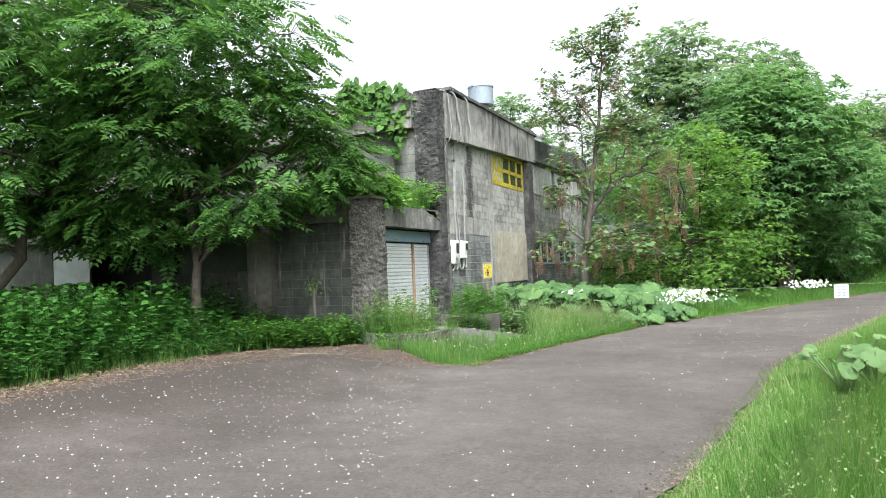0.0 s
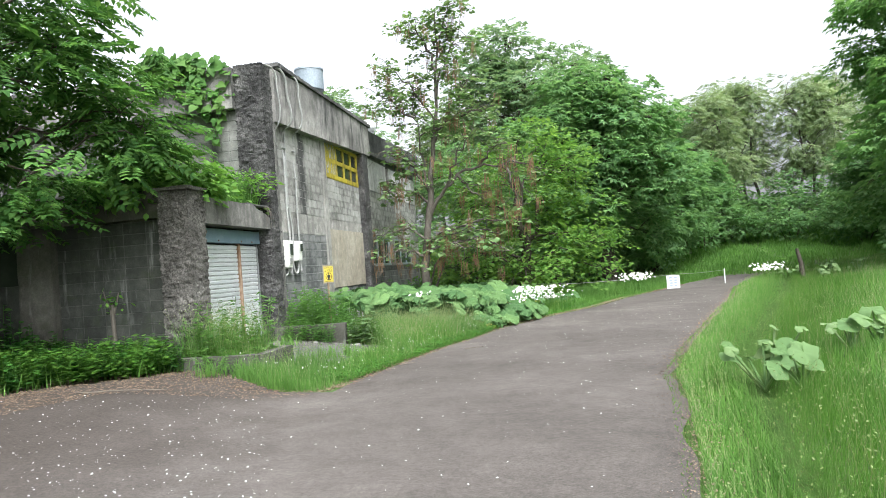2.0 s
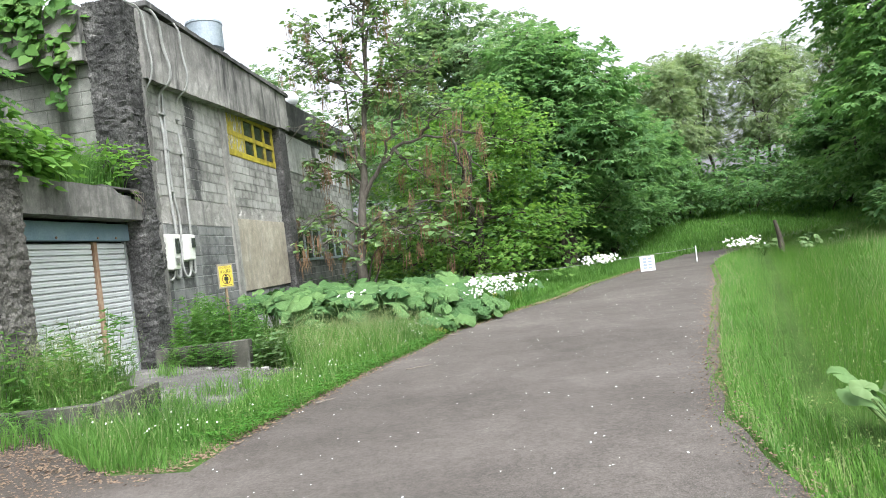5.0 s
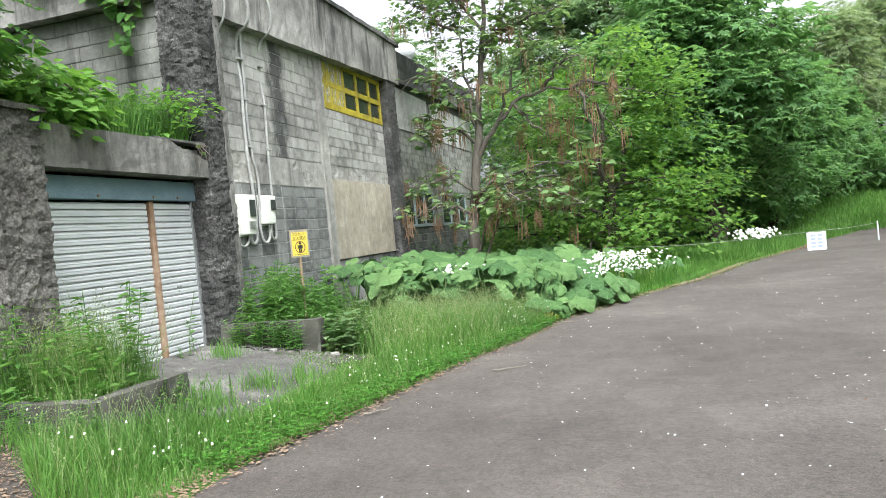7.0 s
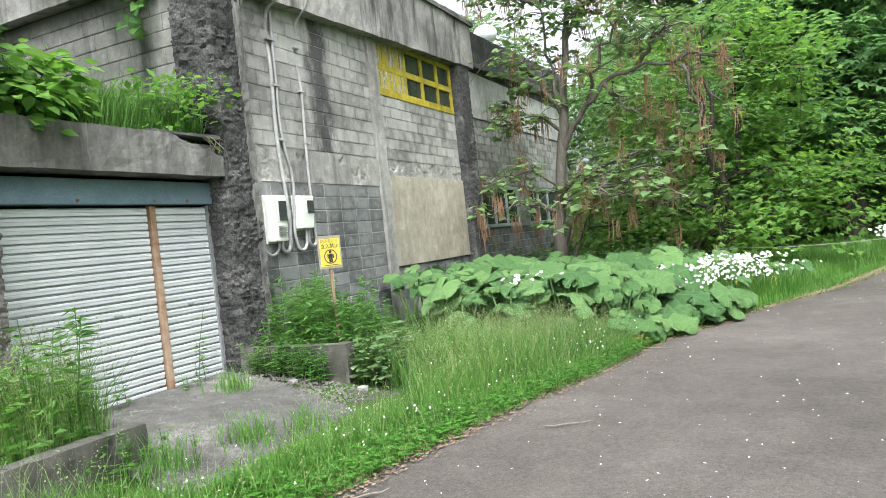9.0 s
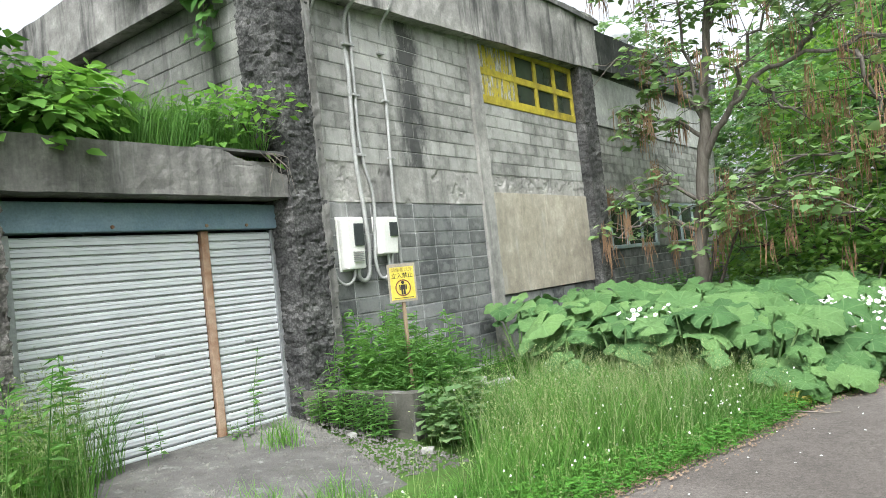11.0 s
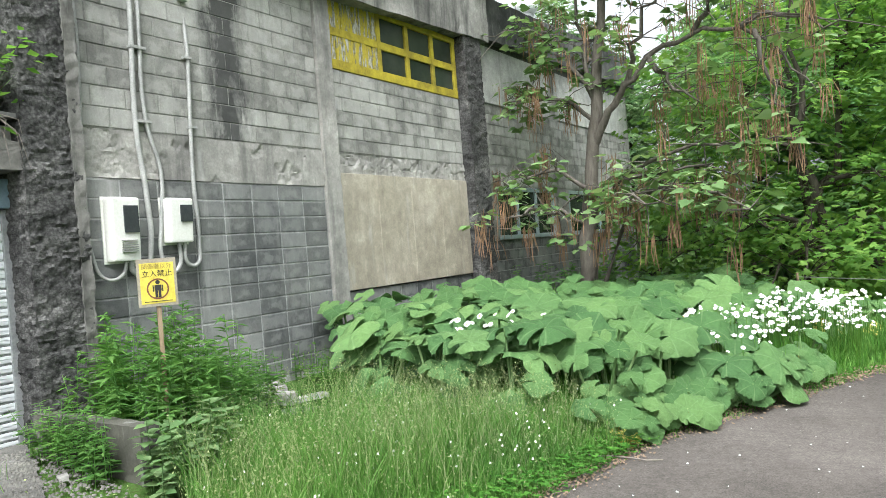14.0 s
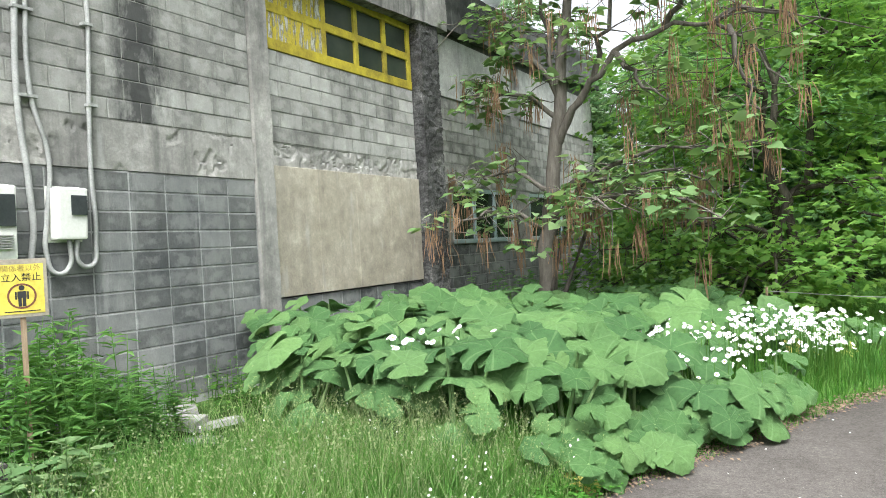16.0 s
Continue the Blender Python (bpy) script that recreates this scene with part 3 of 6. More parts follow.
def make_tree(name, label, loc, seed, h, trunk_r, lobes, tmpl, nclus, per, size, leaf, bark, crad=0.45, droop=0.35, lean=(0, 0), stems=1, gap=0.0, flat=1.0, twigs=0.5, pad=0.22):
    """Trunk with limbs and a crown of leaf clumps round the lobes (x, y, z, radius, height radius)."""
    rng = np.random.default_rng(seed)
    root = empty(name, loc)
    lob = np.array(lobes, float)
    wt = lob[:, 3] ** 2
    pick = rng.choice(len(lob), nclus, p=wt / wt.sum())
    d = norm(rng.normal(0, 1, (nclus, 3)))
    r = rng.uniform(0.1, 1, nclus) ** 0.42
    c = lob[pick, :3] + d * r[:, None] * np.stack([lob[pick, 3], lob[pick, 3], lob[pick, 4]], -1)
    pick_kept = pick
    if gap:
        q = np.sin(c[:, 0] * 1.9 + seed) + np.sin(c[:, 1] * 2.3 + 1.3 * seed) + np.sin(c[:, 2] * 2.1 + 0.7 * seed)
        keep = q > -3 + gap * 3
        c, pick_kept = c[keep], pick_kept[keep]
    wood = []
    top = float(lob[:, 2].max())
    limb_pts = []
    for sidx in range(stems):
        ang = 2 * np.pi * sidx / stems + rng.uniform(0, 1)
        off = np.array([np.cos(ang), np.sin(ang), 0]) * (0.16 if stems > 1 else 0)
        end = np.array([lean[0], lean[1], top]) + off * (6 if stems > 1 else 0)
        pts = curve_to(off, end, 0, rng, 9)
        rad = trunk_r * (1 - 0.85 * np.linspace(0, 1, 9)) * np.where(np.arange(9) == 0, 1.35, 1)
        wood.append(tube(pts, rad, 9))
        limb_pts.append(pts[2:])
    stem_pts = np.concatenate(limb_pts)
    for L in lob:
        for _ in range(2):
            goal = L[:3] + norm(rng.normal(0, 1, 3)) * L[3] * 0.55
            low = stem_pts[stem_pts[:, 2] < goal[2] + 0.2]
            src = low[np.argmin(np.linalg.norm(low - goal, axis=1) + rng.uniform(0, 0.8, len(low)))] if len(low) else stem_pts[0]
            p = curve_to(src, goal, 0.12 * np.linalg.norm(goal - src), rng, 7)
            wood.append(tube(p, np.linspace(trunk_r * 0.42, trunk_r * 0.1, 7), 6))
            limb_pts.append(p[2:])
    allp = np.concatenate(limb_pts)
    for ci in c[rng.random(len(c)) < twigs]:
        src = allp[np.argmin(np.linalg.norm(allp - ci, axis=1))]
        wood.append(tube(curve_to(src, ci, 0.05, rng, 4), np.linspace(trunk_r * 0.09, trunk_r * 0.03, 4), 3))
    v, f = merged(wood)
    np_object("trunk", v, f, bark, root, True)
    # each clump is a flat spray that reaches outwards and droops at its rim
    m = len(c) * per
    cc = np.repeat(c, per, axis=0)
    ctr = lob[pick_kept, :3]
    away = norm((c - ctr) * np.array([1, 1, 0.3]) + rng.normal(0, 0.25, (len(c), 3)) * np.array([1, 1, 0.3]))
    away = np.repeat(away, per, axis=0)
    tilt = np.repeat(norm(np.array([0, 0, 1.0]) + rng.normal(0, 0.22, (len(c), 3))), per, axis=0)
    ang = rng.uniform(0, 2 * np.pi, m)
    dist = np.sqrt(rng.uniform(0, 1, m)) * crad * 1.45
    side = norm(np.cross(tilt, away))
    fwd = np.cross(side, tilt)
    flatdir = side * np.cos(ang)[:, None] + fwd * np.sin(ang)[:, None]
    o = flatdir * dist[:, None] + away * crad * 0.4 + tilt * (rng.normal(0, pad * flat * crad, m) - droop * 0.55 * dist ** 2 / crad)[:, None]
    axis = norm(flatdir * 0.8 + away * 0.7 + rng.normal(0, 0.35, (m, 3)) * np.array([1, 1, 0.4]) + np.array([0, 0, -droop * 0.7]))
    up = norm(tilt + away * 0.42 + rng.normal(0, 0.25, (m, 3)))
    v, f = scatter(tmpl, cc + o, axis, up, size * rng.uniform(0.65, 1.25, m))
    np_object("crown", v, f, leaf, root)
    return tagged(root, label, "tree")


# ---- ground, road ----
LY = [-40, -8, 6.2, 9.3, 10.6, 11.2, 12.4, 13.4, 14.7, 15.7, 17.9, 19.1, 21.9, 24.2, 27.9, 31.9, 35.2, 38.5, 44]
LX = [-9.4, -9.4, -9.3, -9.4, -9.0, -4.7, -4.46, -4.25, -3.98, -3.76, -3.12, -2.9, -1.68, -0.4, 0.94, 3.0, 4.2, 6.2, 11.0]
RY = [-40, -8, 0, 5.4, 7.3, 10.2, 11.4, 13.4, 14.3, 21.7, 23.0, 30.8, 34.0, 38.5, 44]
RX = [-2.6, -2.4, -1.2, -0.66, -0.38, -0.02, 0.05, 0.55, 0.8, 2.95, 3.4, 5.4, 6.7, 9.6, 15.0]


def smooth(t):
    t = np.clip(t, 0, 1)
    return t * t * (3 - 2 * t)


def gz(x, y):
    """Height of the ground: level road, a rise to the building, a bank to the right and far off."""
    x, y = np.asarray(x, float), np.asarray(y, float)
    xr = np.interp(y, RY, RX)
    left = 0.26 * smooth((-4.3 - x) / 3.2)
    right = 1.9 * smooth((x - xr - 0.2) / 34.0)
    far = 3.6 * smooth((y - 36) / 34.0)
    lump = 0.05 * (np.sin(x * 0.9 + 0.3 * y) + np.sin(y * 0.7 - 0.4 * x)) * smooth((x - xr) / 4)
    return left + right + far + lump


def warp(u, near, reach):
    return np.sinh(u * 4.2) / np.sinh(4.2) * reach + u * near


gu = np.linspace(-1, 1, 221)
gxx, gyy = np.meshgrid(warp(gu, 26, 1500), 14 + warp(gu, 30, 1500), indexing="ij")
gzz = gz(gxx, gyy) - 0.02
gi = np.arange(221 * 221).reshape(221, 221)
gf = np.stack([gi[:-1, :-1], gi[1:, :-1], gi[1:, 1:], gi[:-1, 1:]], -1).reshape(-1, 4)
ground = np_object("ground", np.stack([gxx, gyy, gzz], -1).reshape(-1, 3), [gf], M_GROUND, None, True)
structure(ground, "grassy earth with patches of bare soil", "ground")

rng = np.random.default_rng(5)
ry = np.arange(-40, 43.01, 0.2)
jl = np.array([noise.noise((0, t * 1.3, 0)) * 0.12 + noise.noise((3, t * 5.0, 0)) * 0.05 for t in ry])
jr = np.array([noise.noise((7, t * 0.9, 0)) * 0.15 + noise.noise((9, t * 5.0, 0)) * 0.06 for t in ry])
ru = np.linspace(0, 1, 33)
rx = (np.interp(ry, LY, LX) + jl)[:, None] * (1 - ru) + (np.interp(ry, RY, RX) + jr)[:, None] * ru
ryy = np.repeat(ry[:, None], 33, 1)
rz = gz(rx, ryy) + 0.012 + 0.012 * np.sin(np.pi * ru)[None]
ri = np.arange(len(ry) * 33).reshape(-1, 33)
rf = np.stack([ri[:-1, :-1], ri[:-1, 1:], ri[1:, 1:], ri[1:, :-1]], -1).reshape(-1, 4)
road = np_object("road", np.stack([rx, ryy, rz], -1).reshape(-1, 3), [rf], M_ASPHALT, None, True)
structure(road, "worn grey-brown asphalt lane with crumbled edges", "road")


def sheet(name, corners, material, lift, cnt=14):
    a, b, c, d = [np.array(p, float) for p in corners]
    u = np.linspace(0, 1, cnt)[:, None, None]
    w = np.linspace(0, 1, cnt)[None, :, None]
    p = (a * (1 - u) + b * u) * (1 - w) + (d * (1 - u) + c * u) * w
    z = gz(p[..., 0], p[..., 1]) + lift
    i = np.arange(cnt * cnt).reshape(cnt, cnt)
    f = np.stack([i[:-1, :-1], i[1:, :-1], i[1:, 1:], i[:-1, 1:]], -1).reshape(-1, 4)
    return np_object(name, np.concatenate([p, z[..., None]], -1).reshape(-1, 3), [f], material, None, True)


structure(sheet("pavement", [(-7.82, 13.9), (-5.0, 13.2), (-4.55, 15.3), (-7.82, 16.62)], M_APRON, 0.012), "gravelly concrete apron before the shutter", "pavement")
structure(sheet("pavement", [(-9.6, 10.0), (-5.0, 10.7), (-5.75, 12.35), (-9.3, 12.1)], M_ASPHALT, 0.02), "worn asphalt strip before the block wall", "pavement")

# ---- the building ----
XF = -7.56


def wall(name, bounds, material, label, bevel=0.01, parent=None):
    ob = part(name, box(bmesh.new(), *bounds, bevel), material, parent)
    return structure(ob, label, "wall")


def sloped_beam(name, x0, x1, y0, y1, za0, za1, zb0, zb1, material, label, amp=0.012, seed=1):
    """A beam along y whose lower and upper edges rise from (za0, za1) to (zb0, zb1)."""
    bm = rough_box(x0, x1, y0, y1, 0, 1, 0.14, 0.0, seed)
    for v in bm.verts:
        t = (v.co.y - y0) / (y1 - y0)
        k = v.co.z
        v.co.z = (za0 + (zb0 - za0) * t) * (1 - k) + (za1 + (zb1 - za1) * t) * k
        q = v.co * 2.3
        v.co.x += amp * (noise.noise(q) + 0.7 * noise.noise(q * 4))
        v.co.z += amp * noise.noise(q + Vector((9, 0, 0)))
    ob = part(name, bm, material)
    return structure(ob, label, "wall")


def block_mesh(name, depth, wid, hei, material, axis):
    bm = bmesh.new()
    g = 0.008 if material == M_BLOCK_LOW else 0.005
    if axis == "x":
        box(bm, -depth, 0, -wid / 2 + g, wid / 2 - g, -hei / 2 + g, hei / 2 - g, 0)
    else:
        box(bm, -wid / 2 + g, wid / 2 - g, 0, depth, -hei / 2 + g, hei / 2 - g, 0)
    es = [e for e in bm.edges]
    bmesh.ops.bevel(bm, geom=es, offset=0.006, segments=1, affect="EDGES")
    me = bpy.data.meshes.new(name)
    bm.to_mesh(me)
    bm.free()
    me.materials.append(material)
    return me


def lay_blocks(parent, plane, a0, a1, z0, z1, material, axis="x", wid=0.42, hei=0.2, stack=False, seed=0, skip=None):
    """Courses of blocks as separate pieces on a core wall."""
    rngb = random.Random(seed)
    wid = (a1 - a0) / max(1, round((a1 - a0) / wid))
    hei = (z1 - z0) / max(1, round((z1 - z0) / hei))
    full = block_mesh("block", 0.05, wid, hei, material, axis)
    half = block_mesh("block", 0.05, wid / 2, hei, material, axis)
    rows = round((z1 - z0) / hei)
    cols = round((a1 - a0) / wid)
    for r in range(rows):
        z = z0 + (r + 0.5) * hei
        cells = [(a0 + (c + 0.5) * wid, full) for c in range(cols)]
        if not stack and r % 2:
            cells = [(a0 + wid * 0.25, half)] + [(a0 + (c + 1) * wid, full) for c in range(cols - 1)] + [(a1 - wid * 0.25, half)]
        for a, me in cells:
            if skip and skip(a, z):
                continue
            ob = new("block", me)
            jut = rngb.uniform(-0.003, 0.003)
            ob.location = (plane + jut, a, z) if axis == "x" else (a, plane + jut, z)
            ob.parent = parent


# east wall, first bay: core, lower and upper block fields, lintel band, rib
wall_low = wall("wall_east_lower", (-7.8, XF - 0.008, 17.15, 20.6, -0.1, 2.70), M_MORTAR_LOW, "dark grey block wall with pale joints")
wall_up = wall("wall_east_upper", (-7.8, XF - 0.008, 17.15, 20.6, 3.19, 5.6), M_MORTAR_UP, "grey weathered block wall with black stains")
wall_bay = wall("wall_east_bay", (-7.8, XF - 0.035, 20.9, 24.32, 3.19, 4.38), M_MORTAR_UP, "pale grey block wall below the yellow window")
wall_foot = wall("wall_east_foot", (-7.8, XF - 0.035, 20.9, 24.32, -0.1, 1.22), M_MORTAR_LOW, "dark block footing below the tan panel")
def spalled(bm, x, level, deep):
    """Breaks the face of a cast band where the concrete has flaked off down to its stones."""
    for v in bm.verts:
        if v.co.x > x - 0.06:
            q = v.co
            k = noise.noise(Vector((2.0, q.y * 1.3, q.z * 2.6))) + 0.35 * noise.noise(Vector((5.0, q.y * 7, q.z * 7)))
            if k > level:
                v.co.x -= deep * (0.6 + 0.8 * noise.noise(q * 38) + 0.4 * noise.noise(q * 17))
    return bm


structure(part("wall_band", spalled(rough_box(-7.8, XF + 0.008, 17.15, 20.6, 2.70, 3.19, 0.022, 0.006, 3, 5.0), XF, 0.16, 0.022), M_CAST, smooth=True), "crumbling cast concrete band across the block wall", "wall")
structure(part("wall_band", spalled(rough_box(-7.8, XF - 0.02, 20.9, 24.32, 2.90, 3.19, 0.022, 0.008, 7, 5.0), XF - 0.02, -0.02, 0.024), M_CAST, smooth=True), "crumbling cast concrete band above the tan panel", "wall")
structure(part("wall_rib", rough_box(-7.8, XF + 0.045, 20.6, 20.9, -0.1, 5.56, 0.035, 0.012, 11, 5.0), M_CAST, smooth=True), "narrow cast concrete rib with a broken edge", "wall")
# corner column and second column
structure(part("column_1", rough_box(-8.1, -7.42, 16.6, 17.15, -0.1, 6.42, 0.026, 0.042, 1, 8.0, 1.5), M_RUBBLE, smooth=True), "blackened crumbling concrete corner column", "column")
structure(part("column_2", rough_box(-7.8, -7.38, 24.32, 24.9, -0.1, 5.75, 0.03, 0.036, 21, 8.0, 1.5), M_RUBBLE, smooth=True), "blackened crumbling concrete column with moss", "column")
structure(part("column_edge", rough_box(-7.6, -7.405, 17.04, 17.165, -0.1, 5.2, 0.03, 0.03, 5, 4.0), M_CANOPY, smooth=True), "grey plaster strip left on the corner column", "column")
sloped_beam("fascia", -7.95, -7.36, 17.1, 25.2, 5.19, 6.40, 5.53, 6.70, M_FASCIA, "stained concrete roof fascia with black streaks", 0.02, 3)
structure(part("fascia_cap", rough_box(-8.0, -7.30, 17.3, 25.3, 6.5, 6.6, 0.1, 0.03, 31), M_ROOF), "dark roof edge with flaking felt", "roof edge")
# tan panel
tan = part("tan_panel", box(bmesh.new(), XF - 0.06, XF + 0.012, 20.9, 24.3, 1.24, 2.90, 0.008), M_PANEL)
tagged(tan, "tan cement board panel closing an old opening", "panel")
for yy in (21.75, 22.6, 23.45):
    part("batten", box(bmesh.new(), XF + 0.012, XF + 0.017, yy - 0.012, yy + 0.012, 1.25, 2.89), M_PANEL, tan)
# second bay
wall_two = wall("wall_east_far", (-7.85, XF - 0.06, 24.95, 33.6, 2.85, 4.45), M_MORTAR_UP, "grey block wall of the far bay")
# Dark strip stands in for the shadow below the eave.
wall("wall_east_far_top", (-7.85, XF - 0.07, 24.95, 33.6, 5.55, 6.1), M_ROOF, "dark strip painting the shadow under the eave of the far bay")
wall("wall_east_far_mid", (-7.85, XF - 0.05, 31.95, 33.6, 1.80, 2.85), M_CAST, "cast concrete beside the far windows")
wall("wall_east_far_pier", (-7.85, XF - 0.05, 24.95, 25.5, 1.80, 2.85), M_CAST, "cast concrete pier beside the windows")
wall("wall_east_far_pier", (-7.85, XF - 0.05, 28.1, 29.0, 1.80, 2.85), M_CAST, "cast concrete pier between the windows")
wall_two_low = wall("wall_east_far_foot", (-7.85, XF - 0.06, 24.95, 33.6, -0.1, 1.80), M_MORTAR_LOW, "dark block wall under the far windows")
for y0, y1 in ((25.2, 28.2), (28.7, 31.2), (31.35, 33.5)):
    p = part("wall_panel", box(bmesh.new(), XF - 0.12, XF - 0.03, y0, y1, 4.45, 5.55, 0.008), M_ASBESTOS)
    tagged(p, "pale grey cement sheet closing a high opening", "panel", "high panels")
wall("wall_east_far_back", (-7.95, XF - 0.13, 24.95, 33.6, 4.45, 5.55), M_CAST, "concrete behind the pale panels")
sloped_beam("eave", -8.0, -7.44, 25.2, 34.0, 5.62, 6.45, 5.9, 6.75, M_ROOF, "dark sheet-metal eave of the far bay", 0.02, 9)
# Unseen end and rear walls, added to keep daylight out of the interior.
wall("wall_north", (-26, -7.6, 33.4, 33.6, -0.1, 6.2), M_CAST, "unseen plain concrete end wall, added to darken the inside")
wall("wall_west", (-26.2, -26, 13.4, 33.6, -0.1, 6.2), M_CAST, "unseen plain concrete rear wall, added to darken the inside")
structure(part("roof", box(bmesh.new(), -26, -7.62, 16.8, 33.6, 6.1, 6.3), M_ROOF), "flat dark felt roof", "roof")
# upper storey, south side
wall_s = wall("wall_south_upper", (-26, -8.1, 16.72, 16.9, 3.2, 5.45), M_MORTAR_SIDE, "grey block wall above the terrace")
structure(part("fascia_south", rough_box(-26, -8.1, 16.5, 16.85, 5.45, 6.36, 0.16, 0.03, 41), M_FASCIA), "stained concrete roof fascia above the terrace", "wall")
# single-storey front with its terrace roof
structure(part("terrace_slab", box(bmesh.new(), -26, -7.62, 13.35, 16.7, 2.98, 3.14, 0.01), M_CAST), "flat terrace roof with soil and weeds", "roof")
canopy = rough_box(-7.85, -7.46, 13.55, 16.66, 2.72, 3.2, 0.05, 0.014, 51, 3.2)
for v in canopy.verts:
    if v.co.z > 2.9 and v.co.y > 15.75:
        v.co.z -= (v.co.y - 15.75) * 0.26 * (v.co.z - 2.9) / 0.3 + 0.04 * noise.noise(v.co * 9)
structure(part("terrace_edge", rough_box(-7.9, -7.47, 15.5, 16.6, 3.19, 3.23, 0.07, 0.02, 57), M_ROOF), "loose dark roofing felt over the broken beam", "roof edge")
structure(part("canopy_beam", canopy, M_CANOPY), "chipped concrete beam above the roller shutter", "beam")
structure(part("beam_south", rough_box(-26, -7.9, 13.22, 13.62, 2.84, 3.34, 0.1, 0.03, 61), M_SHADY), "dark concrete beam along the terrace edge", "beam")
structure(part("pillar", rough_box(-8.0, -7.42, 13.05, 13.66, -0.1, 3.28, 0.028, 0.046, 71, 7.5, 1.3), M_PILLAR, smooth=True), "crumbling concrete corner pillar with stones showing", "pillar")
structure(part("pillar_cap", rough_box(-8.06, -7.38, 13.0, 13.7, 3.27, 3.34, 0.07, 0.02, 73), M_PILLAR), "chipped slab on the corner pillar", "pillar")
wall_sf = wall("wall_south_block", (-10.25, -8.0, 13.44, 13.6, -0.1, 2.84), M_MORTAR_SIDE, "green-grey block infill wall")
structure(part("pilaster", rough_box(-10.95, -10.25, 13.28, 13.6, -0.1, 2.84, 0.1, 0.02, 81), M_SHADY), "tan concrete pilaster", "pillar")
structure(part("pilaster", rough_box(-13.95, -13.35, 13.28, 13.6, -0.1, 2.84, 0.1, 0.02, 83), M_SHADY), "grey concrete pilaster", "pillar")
wall("wall_south_low", (-13.35, -10.95, 13.4, 13.6, -0.1, 1.85), M_BLOCK_SIDE, "mossy, shade-darkened concrete wall below a dark window")
wall("wall_south_recess", (-26, -8.0, 14.4, 14.55, -0.1, 2.98), M_DARK, "back of the open bays, its shade put in as near-black")
wall("wall_south_end", (-26, -17.7, 13.4, 13.6, -0.1, 2.84), M_BLOCK_SIDE, "mossy, shade-darkened concrete wall")
wall("wall_south_low", (-16.3, -13.95, 13.4, 13.6, -0.1, 0.9), M_BLOCK_SIDE, "mossy, shade-darkened concrete wall below a dark opening")
sd = part("sheet_door", box(bmesh.new(), -17.7, -16.3, 13.42, 13.5, 0.1, 2.84, 0.01), M_GALV)
structure(sd, "pale grey sheet-metal door in the shade", "door")
structure(part("window_3", box(bmesh.new(), -13.35, -10.95, 13.46, 13.5, 1.85, 2.84), M_GLASS), "dark window under the terrace beam", "window")

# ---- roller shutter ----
# Groove colour holds both the grime and the shadow between slats.
M_GRIME_SHADE = simple_mat("grimy_shaded_groove", (0.05, 0.05, 0.048), (0.10, 0.10, 0.095), 6, 0.9)


def slat_mesh(y0, y1, h):
    """One curved slat, seen from the road."""
    prof = [(-0.012, 0.0), (0.012, 0.002), (0.016, h * 0.12), (0.017, h * 0.45), (0.021, h * 0.5), (0.018, h * 0.82), (0.010, h * 0.85), (-0.016, h * 0.86), (-0.016, h)]
    bm = bmesh.new()
    rows = [[bm.verts.new((x, y, z)) for x, z in prof] for y in (y0, y1)]
    for i in range(len(prof) - 1):
        fc = bm.faces.new((rows[0][i], rows[1][i], rows[1][i + 1], rows[0][i + 1]))
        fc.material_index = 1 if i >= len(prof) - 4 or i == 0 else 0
    back = [[bm.verts.new((-0.006, y, z)) for z in (0, h)] for y in (y0, y1)]
    bm.faces.new((back[0][0], back[0][1], back[1][1], back[1][0]))
    me = bpy.data.meshes.new("slat")
    bm.to_mesh(me)
    bm.free()
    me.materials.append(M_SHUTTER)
    me.materials.append(M_GRIME_SHADE)
    return me


shutter = empty("roller_shutter", (-7.84, 15.2, 0.24))
tagged(shutter, "off-white steel roller shutter with a rusty centre post", "shutter")
SH = 2.14 / 25
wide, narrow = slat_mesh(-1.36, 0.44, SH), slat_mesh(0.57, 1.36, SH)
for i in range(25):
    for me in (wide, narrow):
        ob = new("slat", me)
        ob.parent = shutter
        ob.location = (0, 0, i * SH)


def local_part(name, bm, material, parent, label=""):
    ob = part(name, bm, material, None, label)
    ob.parent = parent
    return ob


local_part("centre_post", box(bmesh.new(), -0.02, 0.05, 0.46, 0.545, 0, 2.16, 0.008), M_RUST, shutter, "rust-streaked steel centre post")
local_part("guide_rail", box(bmesh.new(), -0.03, 0.04, 1.36, 1.43, 0, 2.16, 0.006), M_GALV, shutter, "grey steel guide rail")
local_part("guide_rail", box(bmesh.new(), -0.03, 0.04, -1.43, -1.36, 0, 2.16, 0.006), M_GALV, shutter, "grey steel guide rail")
local_part("bottom_rail", box(bmesh.new(), -0.02, 0.03, -1.36, 1.36, -0.05, 0.0, 0.005), M_GALV, shutter, "grey steel bottom rail")
hood = local_part("hood", box(bmesh.new(), -0.12, 0.10, -1.5, 1.42, 2.17, 2.44, 0.012), M_BLUE, shutter, "faded blue sheet-metal shutter hood")
for yy in (-0.5, 0.5, 1.0):
    local_part("bolt", cyl(bmesh.new(), (0.09, yy, 2.21), (0.115, yy, 2.21), 0.02, 0.016, 8), M_RUST, hood)
for zz, yy in ((0.95, -0.1), (0.95, 0.95)):
    local_part("handle", box(bmesh.new(), 0.01, 0.03, yy - 0.05, yy + 0.05, zz, zz + 0.025, 0.006), M_GALV, shutter, "small steel pull")

